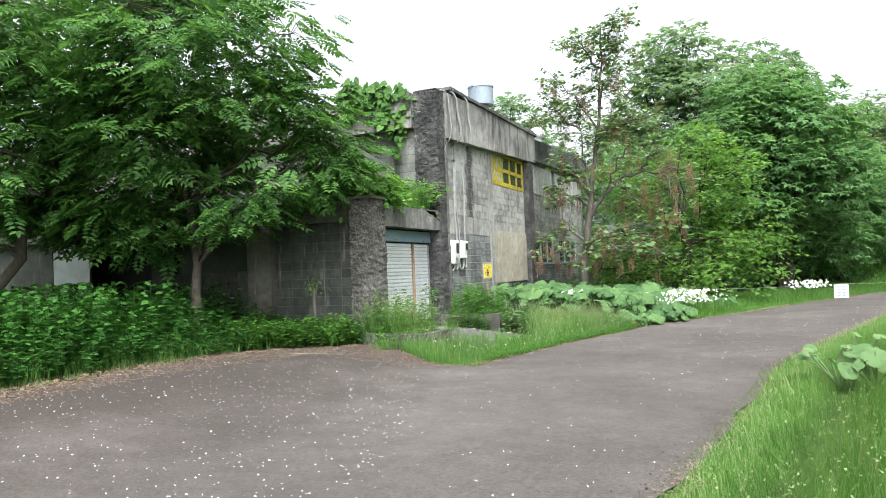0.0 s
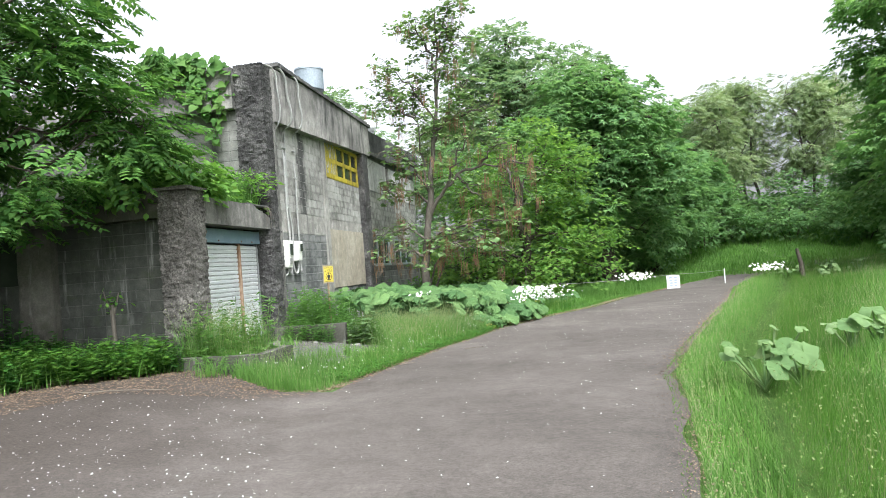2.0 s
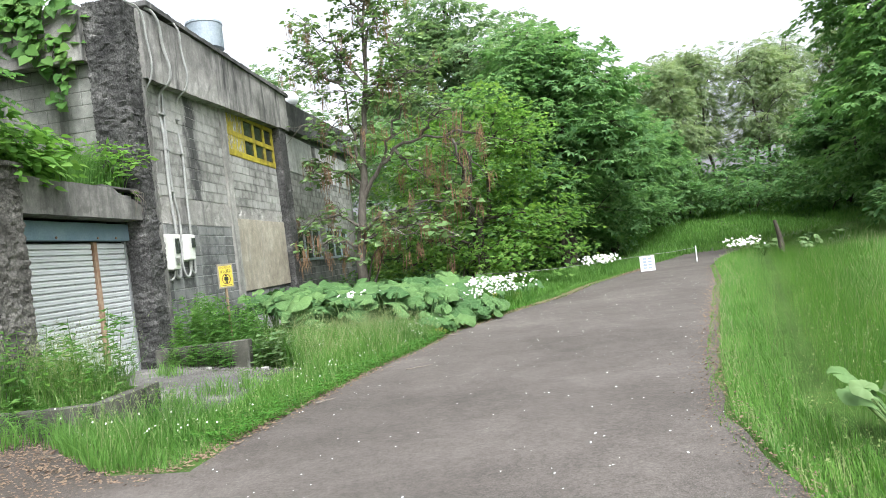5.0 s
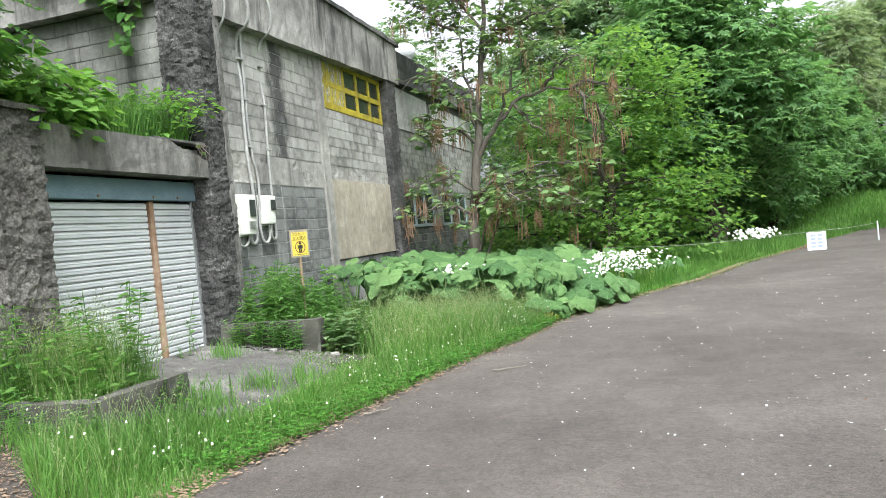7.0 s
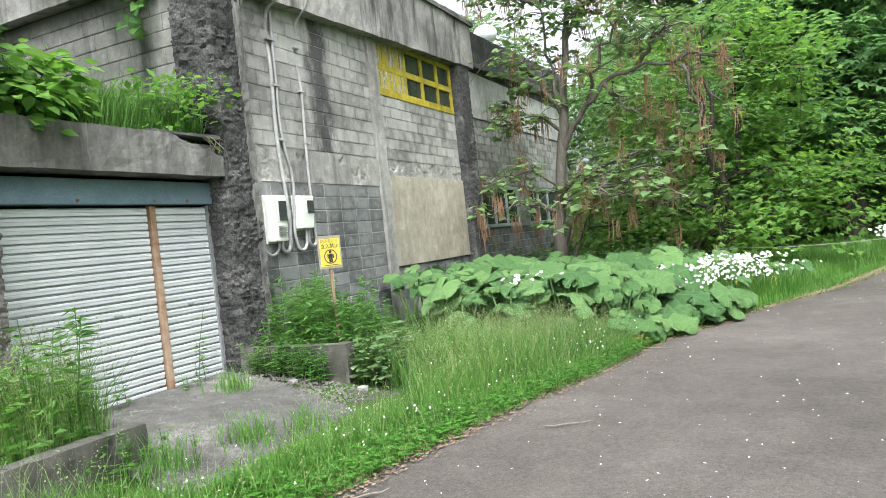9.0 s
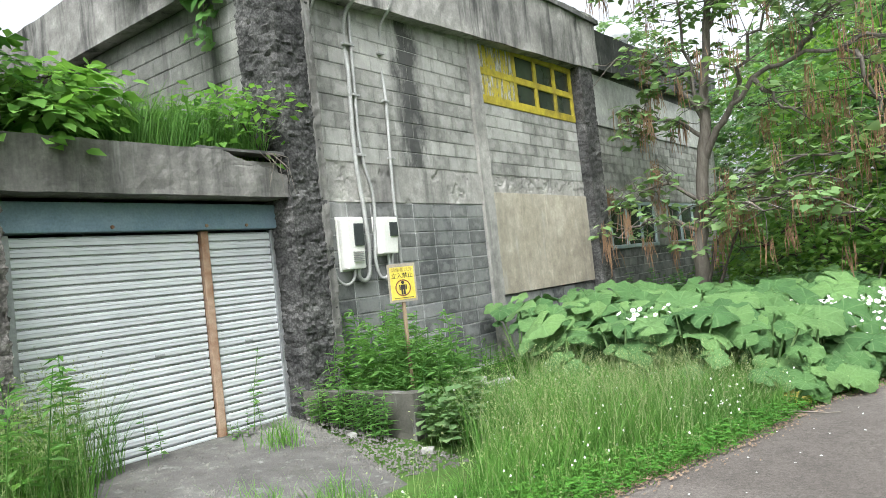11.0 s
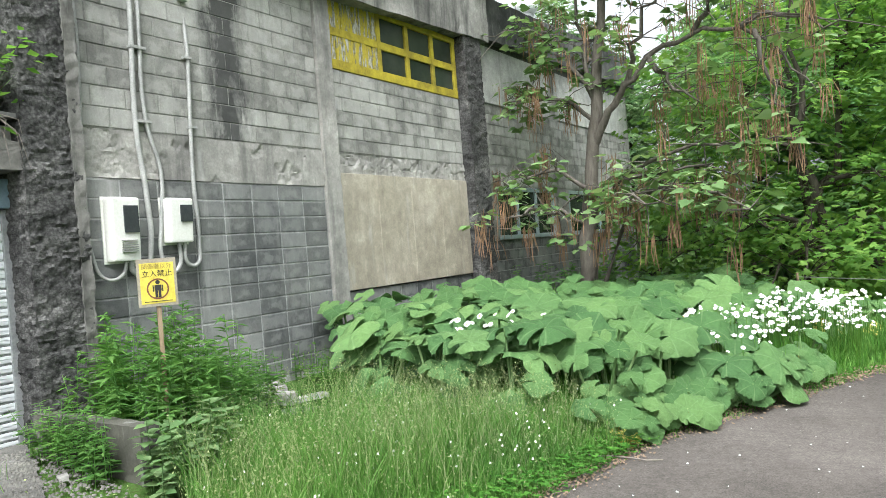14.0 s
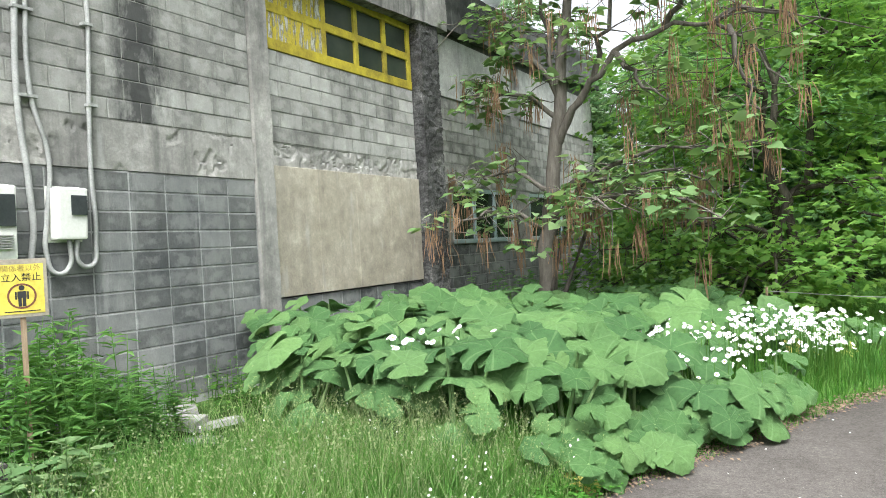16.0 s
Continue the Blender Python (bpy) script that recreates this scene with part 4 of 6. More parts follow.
# ---- yellow window ----
win = empty("window_1", (XF, 0, 0))
structure(win, "yellow-painted timber window, half boarded, dirty panes", "window")
Y = lambda b, nm, lab="": local_part(nm, b, M_YELLOW, win, lab)
Y(box(bmesh.new(), -0.10, -0.015, 20.95, 24.3, 4.38, 4.52, 0.008), "window_sill", "yellow timber sill rail")
Y(box(bmesh.new(), -0.08, -0.02, 20.95, 24.3, 4.86, 4.98, 0.008), "transom")
Y(box(bmesh.new(), -0.09, -0.01, 22.05, 24.3, 5.36, 5.46, 0.008), "top_rail")
for yy in (22.08, 22.82, 23.55, 24.24):
    Y(box(bmesh.new(), -0.085, -0.014, yy - 0.045, yy + 0.045, 4.50, 5.40, 0.006), "mullion")
for i in range(8):
    y0 = 20.96 + i * 0.137
    local_part("board", box(bmesh.new(), -0.09, -0.035 + 0.006 * (i % 3), y0, y0 + 0.125, 4.50, 5.42, 0.005), M_PEEL, win, "grey board with peeling yellow paint")
for y0, y1 in ((22.12, 22.78), (22.86, 23.51), (23.59, 24.2)):
    for z0, z1 in ((4.52, 4.86), (4.98, 5.36)):
        local_part("pane", box(bmesh.new(), -0.06, -0.052, y0, y1, z0, z1), M_GLASS, win, "dusty dark glass")
# Sheet added in near-black, in place of a shaded room.
wall("wall_window_back", (-8.3, -8.2, 20.6, 24.9, 3.2, 5.6), M_DARK, "near-black sheet for the shade behind the yellow window")
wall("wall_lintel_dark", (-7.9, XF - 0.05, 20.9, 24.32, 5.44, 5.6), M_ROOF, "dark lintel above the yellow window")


# ---- far windows ----
def far_window(y0, y1, leaves):
    w = empty("window_2", (XF - 0.06, 0, 0))
    structure(w, "row window with pale green-grey frames and dark glass", "window")
    f = M_WINFRAME
    local_part("window_frame", box(bmesh.new(), -0.07, 0.01, y0, y1, 2.76, 2.84, 0.006), f, w)
    local_part("window_sill", box(bmesh.new(), -0.07, 0.05, y0, y1, 1.80, 1.88, 0.006), f, w)
    wid = (y1 - y0) / leaves
    for i in range(leaves + 1):
        yy = y0 + i * wid
        local_part("mullion", box(bmesh.new(), -0.07, 0.012, yy - 0.035, yy + 0.035, 1.88, 2.76, 0.005), f, w)
    for i in range(leaves):
        local_part("pane", box(bmesh.new(), -0.04, -0.032, y0 + i * wid + 0.03, y0 + (i + 1) * wid - 0.03, 1.88, 2.76), M_GLASS, w)


far_window(25.5, 28.1, 3)
far_window(29.0, 31.95, 3)

# ---- meters, conduits ----
def meter(name, y0, y1, z0, z1, label, wy0, wy1, wz0, wz1, vents):
    r = empty(name, (XF, (y0 + y1) / 2, z0))
    tagged(r, label, "meter box", "meters on the wall")
    w, h = y1 - y0, z1 - z0
    bm = box(bmesh.new(), 0.0, 0.17, -w / 2, w / 2, 0, h, 0.022)
    for v in bm.verts:
        if v.co.z < h * 0.25 and v.co.x > 0.08:
            v.co.x -= 0.03
    local_part("housing", bm, M_WHITE, r, "ivory plastic housing")
    local_part("viewing_window", box(bmesh.new(), 0.16, 0.174, wy0, wy1, wz0, wz1, 0.004), M_GLASS_DARK, r, "dark viewing window")
    local_part("back_plate", box(bmesh.new(), -0.004, 0.012, -w / 2 - 0.02, w / 2 + 0.02, -0.02, h + 0.02, 0.004), M_WHITE, r)
    for i in range(vents):
        local_part("vent", box(bmesh.new(), 0.13, 0.176, -0.06, 0.1, 0.09 + i * 0.022, 0.098 + i * 0.022), M_PIPE, r)
    return r


meter("meter_box", 17.38, 17.68, 1.86, 2.49, "large ivory electric meter box on the block wall", -0.03, 0.13, 0.28, 0.55, 6)
meter("meter_box", 18.03, 18.32, 2.02, 2.49, "smaller ivory electric meter box on the block wall", -0.02, 0.13, 0.22, 0.40, 0)


def conduit(name, pts, r, label):
    cu = bpy.data.curves.new(name, "CURVE")
    cu.dimensions, cu.bevel_depth, cu.bevel_resolution = "3D", r, 3
    sp = cu.splines.new("BEZIER")
    sp.bezier_points.add(len(pts) - 1)
    for bp, p in zip(sp.bezier_points, pts):
        bp.co = p
        bp.handle_left_type = bp.handle_right_type = "AUTO"
    cu.materials.append(M_PIPE)
    return tagged(new(name, cu), label, "conduit", "conduits on the wall")


CX = XF + 0.035
c1 = conduit("conduit", [(-7.40, 16.75, 6.40), (-7.31, 17.0, 6.35), (-7.30, 17.15, 5.9), (-7.32, 17.22, 5.25), (CX, 17.24, 4.9), (CX, 17.24, 4.0), (CX, 17.2, 2.4), (CX, 17.22, 1.95), (CX + 0.02, 17.33, 1.70), (CX + 0.03, 17.5, 1.72), (CX + 0.05, 17.55, 1.88)], 0.018, "thin grey conduit looping under the meter box")
c2 = conduit("conduit", [(-7.40, 17.4, 6.50), (-7.31, 17.5, 6.44), (-7.29, 17.72, 5.9), (-7.30, 17.85, 5.3), (CX, 17.87, 5.1), (CX, 17.83, 4.3), (CX, 17.80, 3.2), (CX, 17.86, 2.5), (CX, 17.86, 1.98), (CX + 0.02, 17.75, 1.72), (CX + 0.03, 17.62, 1.76), (CX + 0.05, 17.6, 1.88)], 0.028, "thick pale conduit down the block wall")
c3 = conduit("conduit", [(CX, 17.95, 5.15), (CX, 17.92, 4.3), (CX, 17.92, 3.3), (CX, 18.05, 2.75), (CX, 18.0, 2.2), (CX, 17.98, 1.9), (CX + 0.02, 18.05, 1.72), (CX + 0.03, 18.15, 1.75), (CX + 0.05, 18.17, 2.03)], 0.022, "pale conduit bending beside the meter boxes")
c4 = conduit("conduit", [(-7.42, 18.3, 6.53), (-7.31, 18.35, 6.48), (-7.29, 18.48, 6.0), (-7.30, 18.55, 5.35), (CX, 18.55, 5.1), (CX, 18.50, 4.0), (CX, 18.45, 2.7), (CX, 18.46, 2.0), (CX + 0.02, 18.4, 1.78), (CX + 0.03, 18.27, 1.80), (CX + 0.05, 18.24, 2.03)], 0.022, "pale conduit running to the smaller meter box")
for ob, yy in ((c2, 17.835), (c3, 17.92), (c4, 18.49)):
    for zz in (3.28, 4.05, 4.7):
        part("clip", box(bmesh.new(), XF, XF + 0.065, yy - 0.05, yy + 0.05, zz, zz + 0.03, 0.004), M_PIPE, ob)

# ---- yellow warning sign on its stake ----
def text_part(name, body, size, material, parent, m):
    cu = bpy.data.curves.new(name, "FONT")
    cu.body, cu.size, cu.align_x, cu.align_y, cu.extrude = body, size, "CENTER", "CENTER", 0.001
    cu.materials.append(material)
    ob = new(name, cu)
    ob.parent = parent
    ob.matrix_basis = m
    return ob


sign = empty("warning_sign", (-6.40, 17.13, 0.25), 62)
sign.matrix_basis = pose(-6.40, 17.13, 0.36, 0, 0, 62) @ Matrix.Scale(0.92, 4)
tagged(sign, "yellow no-entry sign with a standing figure on a wooden stake", "sign")
local_part("stake", box(bmesh.new(), -0.02, 0.02, 0.008, 0.04, -0.35, 1.25, 0.004), M_WOOD, sign, "weathered wooden stake")
local_part("backing_board", box(bmesh.new(), -0.175, 0.175, -0.008, 0.008, 1.17, 1.62, 0.004), M_BOARD, sign, "grey backing board")
local_part("plate", box(bmesh.new(), -0.15, 0.15, -0.012, -0.008, 1.20, 1.58), M_SIGNYEL, sign, "yellow plate")
UPR = pose(0, -0.0135, 1.475, 90, 0, 0)
text_part("lettering", "\u7acb\u5165\u7981\u6b62", 0.068, M_BLACK, sign, UPR)
text_part("lettering", "\u95a2\u4fc2\u8005\u4ee5\u5916", 0.054, M_FADED, sign, pose(0, -0.0135, 1.545, 90, 0, 0))
ring = bmesh.new()
RN = 40
for k in range(RN):
    a0, a1 = 2 * math.pi * k / RN, 2 * math.pi * (k + 1) / RN
    q = [(0.098 * math.cos(a0), 0.098 * math.sin(a0)), (0.098 * math.cos(a1), 0.098 * math.sin(a1)), (0.084 * math.cos(a1), 0.084 * math.sin(a1)), (0.084 * math.cos(a0), 0.084 * math.sin(a0))]
    ring.faces.new([ring.verts.new((x, -0.0145, 1.335 + z)) for x, z in q])
local_part("ring", ring, M_RED, sign, "dark red ring")
fig = bmesh.new()
cyl(fig, (0, -0.012, 1.398), (0, -0.0155, 1.398), 0.02, 0.02, 16)
box(fig, -0.03, 0.03, -0.0155, -0.012, 1.32, 1.372)
box(fig, -0.046, -0.034, -0.0155, -0.012, 1.31, 1.37)
box(fig, 0.034, 0.046, -0.0155, -0.012, 1.31, 1.37)
box(fig, -0.026, -0.003, -0.0155, -0.012, 1.255, 1.32)
box(fig, 0.003, 0.026, -0.0155, -0.012, 1.255, 1.32)
local_part("pictogram", fig, M_BLACK, sign, "plain black figure shape")
local_part("writing_line", box(bmesh.new(), -0.12, 0.12, -0.0145, -0.012, 1.215, 1.222), M_BLACK, sign)

# ---- planter kerbs ----
pl = empty("planter", (0, 0, 0))
tagged(pl, "low weathered concrete planter kerb by the shutter", "planter")
part("kerb_side", rough_box(-7.7, -5.98, 12.45, 12.62, -0.05, 0.46, 0.08, 0.02, 91), M_KERB, pl)
part("kerb_side", rough_box(-6.16, -5.98, 12.62, 13.72, -0.05, 0.46, 0.08, 0.02, 93), M_KERB, pl)
pl2 = empty("planter", (0, 0, 0))
tagged(pl2, "low weathered concrete planter kerb at the block wall", "planter")
part("kerb_side", rough_box(-7.5, -5.92, 16.55, 16.72, -0.05, 0.57, 0.08, 0.025, 95), M_KERB, pl2)

# ---- roof chimneys ----
def stack(loc, r, h, label):
    root = empty("chimney", loc)
    tagged(root, label, "chimney", "roof chimneys")
    local_part("pipe", cyl(bmesh.new(), (0, 0, 6.2 - loc[2]), (0, 0, 0.02), r * 0.62, r * 0.62, 20), M_GALV, root, "", )
    b = cyl(bmesh.new(), (0, 0, 0), (0, 0, h), r, r, 28)
    local_part("drum", b, M_TANK, root, "blue-grey sheet-metal drum")
    local_part("rim", cyl(bmesh.new(), (0, 0, h), (0, 0, h + 0.05), r * 1.04, r * 1.02, 28), M_TANK, root)
    return root


stack((-8.2, 22.0, 7.12), 0.42, 0.58, "blue-grey drum-topped chimney on the flat roof")
stack((-16.9, 22.0, 8.6), 0.36, 1.0, "blue-grey drum-topped chimney on the flat roof")
dish = empty("roof_vent", (-8.3, 28.8, 6.95))
tagged(dish, "white domed roof ventilator", "ventilator")
bm = bmesh.new()
bmesh.ops.create_uvsphere(bm, u_segments=20, v_segments=12, radius=0.34)
for v in bm.verts:
    v.co.z = v.co.z * 0.8 + 0.35
local_part("dome", bm, M_SIGNWHITE, dish)
local_part("neck", cyl(bmesh.new(), (0, 0, -0.75), (0, 0, 0.2), 0.2, 0.22, 16), M_GALV, dish)

# ---- rope barrier with hanging sign ----
rp = conduit("barrier_rope", [(-2.6, 26.6, 0.78), (-0.9, 26.2, 0.7), (0.9, 26.5, 0.7), (2.4, 26.8, 0.74), (3.6, 29.0, 0.66), (5.4, 33.0, 0.56)], 0.006, "pale rope barrier across the lane")
rp.data.materials[0] = M_ROPE
rp["category"] = "rope"
rp["group"] = ""
st = part("barrier_post", cyl(bmesh.new(), (5.42, 33.0, -0.1), (5.42, 33.0, 0.62), 0.022, 0.02, 10), M_SIGNWHITE)
tagged(st, "thin white post holding the rope", "post")
st = part("barrier_post", cyl(bmesh.new(), (-2.6, 26.6, -0.1), (-2.6, 26.6, 0.85), 0.022, 0.02, 10), M_WOOD)
tagged(st, "thin wooden post holding the rope", "post")
bs = empty("barrier_sign", (2.42, 26.76, 0.28), -4)
tagged(bs, "small white notice hanging from the rope", "sign")
local_part("plate", box(bmesh.new(), -0.21, 0.21, -0.01, 0.01, 0, 0.44, 0.004), M_SIGNWHITE, bs)
for i in range(4):
    for j in range(2):
        local_part("writing_bar", box(bmesh.new(), -0.13 + j * 0.15, -0.02 + j * 0.15, -0.014, -0.01, 0.06 + i * 0.09, 0.12 + i * 0.09), M_BLUEBAR, bs)


# ---- trees ----
def lobes_round(seed, h, spread, low, cnt, r):
    g = np.random.default_rng(seed)
    out = []
    for i in range(cnt):
        t = (i + 0.5) / cnt
        z = low + (h - low - r * 0.6) * t
        w = spread * math.sin(math.pi * (0.25 + 0.7 * t)) * g.uniform(0.5, 1)
        a = i * 2.4 + g.uniform(-0.5, 0.5)
        out.append((w * math.cos(a), w * math.sin(a), z, r * g.uniform(0.75, 1.15), r * g.uniform(0.55, 0.8)))
    return out


# big walnut before the south wall
make_tree("walnut_tree", "large dark green walnut tree before the block wall", (-10.85, 11.6, 0.25), 3, 9, 0.12,
          [(-0.5, 0, 4.6, 1.9, 1.1), (1.1, 0.3, 5.0, 1.6, 1.0), (-2.3, 0.3, 4.8, 2.0, 1.2), (0.2, -0.6, 6.4, 2.2, 1.4), (1.9, 0.9, 5.0, 1.0, 0.8), (-3.2, -0.4, 6.2, 2.0, 1.3), (1.2, 0.6, 6.9, 1.4, 1.0), (-1.0, 0.5, 8.2, 2.0, 1.0), (2.2, 0.9, 3.9, 1.1, 0.6), (0.8, 0, 3.0, 0.7, 0.4), (-2.6, 0, 3.4, 1.1, 0.6), (-4.2, -0.2, 4.4, 1.6, 1.0), (-1.0, 0.6, 3.9, 1.4, 0.7), (2.5, 1.2, 4.3, 0.7, 0.5), (-1.8, 0.2, 2.9, 1.3, 0.55), (-3.6, 0.3, 3.2, 1.3, 0.7), (1.2, 0.5, 3.3, 1.0, 0.5), (0.4, 0.4, 2.6, 0.6, 0.35)],
          T_COMPOUND, 1700, 6, 0.46, L_WALNUT, M_BARK, 0.36, 0.5, (-0.9, 0), 1, 0.83)
make_tree("ash_tree", "dense dark green tree in the corner by the wall", (-14.6, 9.8, 0.25), 8, 9, 0.14,
          [(0, 0, 4.5, 2.2, 1.6), (1.5, -0.5, 6.2, 2.0, 1.3), (-1.5, 0, 6.6, 2.2, 1.4), (0.5, 0.2, 8.4, 2.2, 1.4), (-2.4, -1.2, 4.6, 1.6, 1.2), (0.8, 0.6, 3.3, 1.6, 0.7), (-1.0, -0.4, 3.0, 1.6, 0.8)],
          T_COMPOUND, 700, 6, 0.48, L_WALNUT, M_BARK, 0.36, 0.4, (0, 0), 1, 0.95)

# dense maple thicket beside the far bay
make_tree("maple_tree", "bright green maple with layered foliage beside the building", (-2.6, 28.8, 0), 12, 7, 0.13,
          [(-1.9, 0, 2.0, 1.9, 1.4), (0.6, -0.6, 1.8, 2.0, 1.4), (1.9, 0.4, 2.6, 1.5, 1.6), (-0.6, -0.3, 4.0, 2.0, 1.3), (1.3, 0.2, 4.6, 1.5, 1.2), (-1.8, 0.3, 4.6, 1.6, 1.2), (0.3, 0, 5.9, 1.5, 0.9), (1.9, 0.0, 4.9, 1.2, 1.0), (2.6, -0.2, 1.6, 1.2, 1.0), (-0.2, -1.4, 1.0, 1.5, 0.8), (-2.6, -1.0, 1.1, 1.2, 0.8)],
          T_STAR, 640, 22, 0.2, L_MAPLE, M_BARK, 0.4, 0.3, (0, 0), 3, 0.5, 0.45, 0.5, 0.28)
make_tree("maple_tree", "deep green maple filling the edge of the wood", (-4.9, 33.2, 0), 14, 7, 0.12,
          [(0, 0, 2.5, 2.2, 1.8), (0.8, 0.4, 4.8, 2.0, 1.4), (-1.0, 0.5, 6.0, 1.6, 1.2)],
          T_STAR, 420, 12, 0.26, L_DEEP, M_BARK, 0.4, 0.3, (0, 0), 2, 0.15, 0.5)

# forest trees: four kinds, built once and then copied
forest = [
    make_tree("broadleaf_tree", "tall deep green broadleaf tree at the wood edge", (1.0, 37.0, 0.1), 21, 11, 0.2, lobes_round(1, 11.0, 3.3, 2.4, 15, 1.7), T_PALM, 900, 9, 0.5, L_DEEP, M_BARK, 0.6, 0.35, (0.4, 0), 3, 0.5, 0.7),
    make_tree("broadleaf_tree", "tall mid-green broadleaf tree in the wood", (-3.5, 44.0, 0.9), 22, 15, 0.22, lobes_round(2, 15.0, 3.6, 4.0, 17, 1.9), T_PALM, 900, 8, 0.52, L_FAR, M_BARK, 0.6, 0.3, (0, 0), 1, 0.55, 0.7),
    make_tree("acacia_tree", "slender pale green tree with whitish blossom", (13.0, 58.0, 2.2), 23, 13, 0.14, lobes_round(3, 12, 2.2, 4.0, 14, 1.2), T_COMPOUND, 520, 6, 0.5, L_PALE, M_BARK_GREY, 0.5, 0.5, (0.5, 0), 2, 0.5),
    make_tree("walnut_tree", "spreading fresh green walnut tree at the meadow", (15.5, 33.0, 0.6), 24, 14, 0.24, lobes_round(4, 15, 4.4, 1.8, 18, 2.0), T_PALM, 1400, 9, 0.5, L_FRESH, M_BARK, 0.5, 0.5, (0, 0), 2, 0.35),
]
SPOTS = [
    (0, 4.0, 43.0, 0.75, 0.8), (0, -1.6, 35.5, 0.8, 2.1), (0, 8.0, 50.5, 0.6, 1.3), (0, 19.0, 50.0, 0.7, 3.3),
    (1, -10.5, 42.0, 0.55, 1.1), (1, 0.6, 49.0, 0.95, 2.6), (1, -15.0, 46.0, 0.85, 0.4), (1, 8.0, 62.0, 0.72, 3.7), (1, -21.0, 42.0, 0.8, 5.2), (1, 26.0, 58.0, 0.8, 0.9),
    (2, 9.5, 54.0, 0.9, 1.9), (2, 17.0, 57.0, 0.95, 3.1), (2, 20.5, 62.0, 1.0, 4.4), (2, 5.5, 56.0, 0.85, 5.5), (2, 13.5, 66.0, 1.05, 2.2), (2, 27.0, 66.0, 1.05, 0.2), (2, -9.0, 52.0, 0.9, 0.2), (2, -13.5, 39.0, 0.7, 3.2),
    (3, 20.5, 29.5, 1.0, 2.0), (3, 21.5, 41.0, 0.95, 4.2), (3, 30.0, 38.0, 1.0, 0.5), (3, 29.0, 22.0, 0.9, 1.0),
    # Unseen trees added behind and beside the camera, to shape the light.
    (1, 32.0, 8.0, 0.9, 0.0), (1, 26.0, -14.0, 0.9, 1.0), (1, 8.0, -28.0, 0.9, 2.0), (1, -14.0, -26.0, 0.9, 3.0), (1, -28.0, -6.0, 0.8, 4.0),
]
for kind, x, y, sc, rot in SPOTS:
    src = forest[kind]
    m = Matrix.Translation((x, y, float(gz(x, y)) - 0.05)) @ Matrix.Rotation(rot, 4, "Z") @ Matrix.Scale(sc, 4)
    copy_thing(src, m)

# shrubs closing the wood floor
def shrub(name, label, loc, seed, r, h, n, per, tmpl, size, leaf, droop=0.3):
    lob = [(r * 0.45 * math.cos(a), r * 0.45 * math.sin(a), h * f, r * 0.6, h * 0.4) for a, f in ((0.3, 0.45), (2.2, 0.5), (4.3, 0.42), (1.0, 0.7))]
    t = make_tree(name, label, loc, seed, h, 0.03, lob, tmpl, n, per, size, leaf, M_BARK, 0.25, droop, (0, 0), 3, 0.0, 0.8, 0.4)
    t["category"] = "shrub"
    return t


woodshrub = shrub("shrub", "dark green shrub on the wood floor", (6.5, 47.0, 1.2), 31, 2.2, 2.4, 170, 16, T_DIAMOND, 0.22, L_DEEP)
for x, y, sc, rot in ((3.0, 41.5, 1.0, 0), (0.0, 41.0, 1.1, 1), (-3.0, 35.0, 1.1, 2), (-5.0, 38.0, 1.2, 3), (10.0, 52.0, 1.2, 0.5), (13.5, 51.0, 1.2, 1.6), (17.0, 48.5, 1.3, 2.6), (20.0, 45.0, 1.3, 3.3), (14.5, 56, 1.6, 4), (9, 58, 1.7, 5), (19, 55, 1.7, 0.7), (22, 50, 1.7, 1.1), (16.0, 36.0, 1.2, 2.2), (12.5, 30.0, 1.1, 4.1), (22, 34, 1.4, 1), (15.0, 26.5, 1.2, 3.4), (-9.5, 36.5, 1.4, 1.4), (24, 27, 1.5, 5), (5, 54, 1.7, 2)):
    copy_thing(woodshrub, Matrix.Translation((x, y, float(gz(x, y)) - 0.05)) @ Matrix.Rotation(rot, 4, "Z") @ Matrix.Scale(sc, 4))


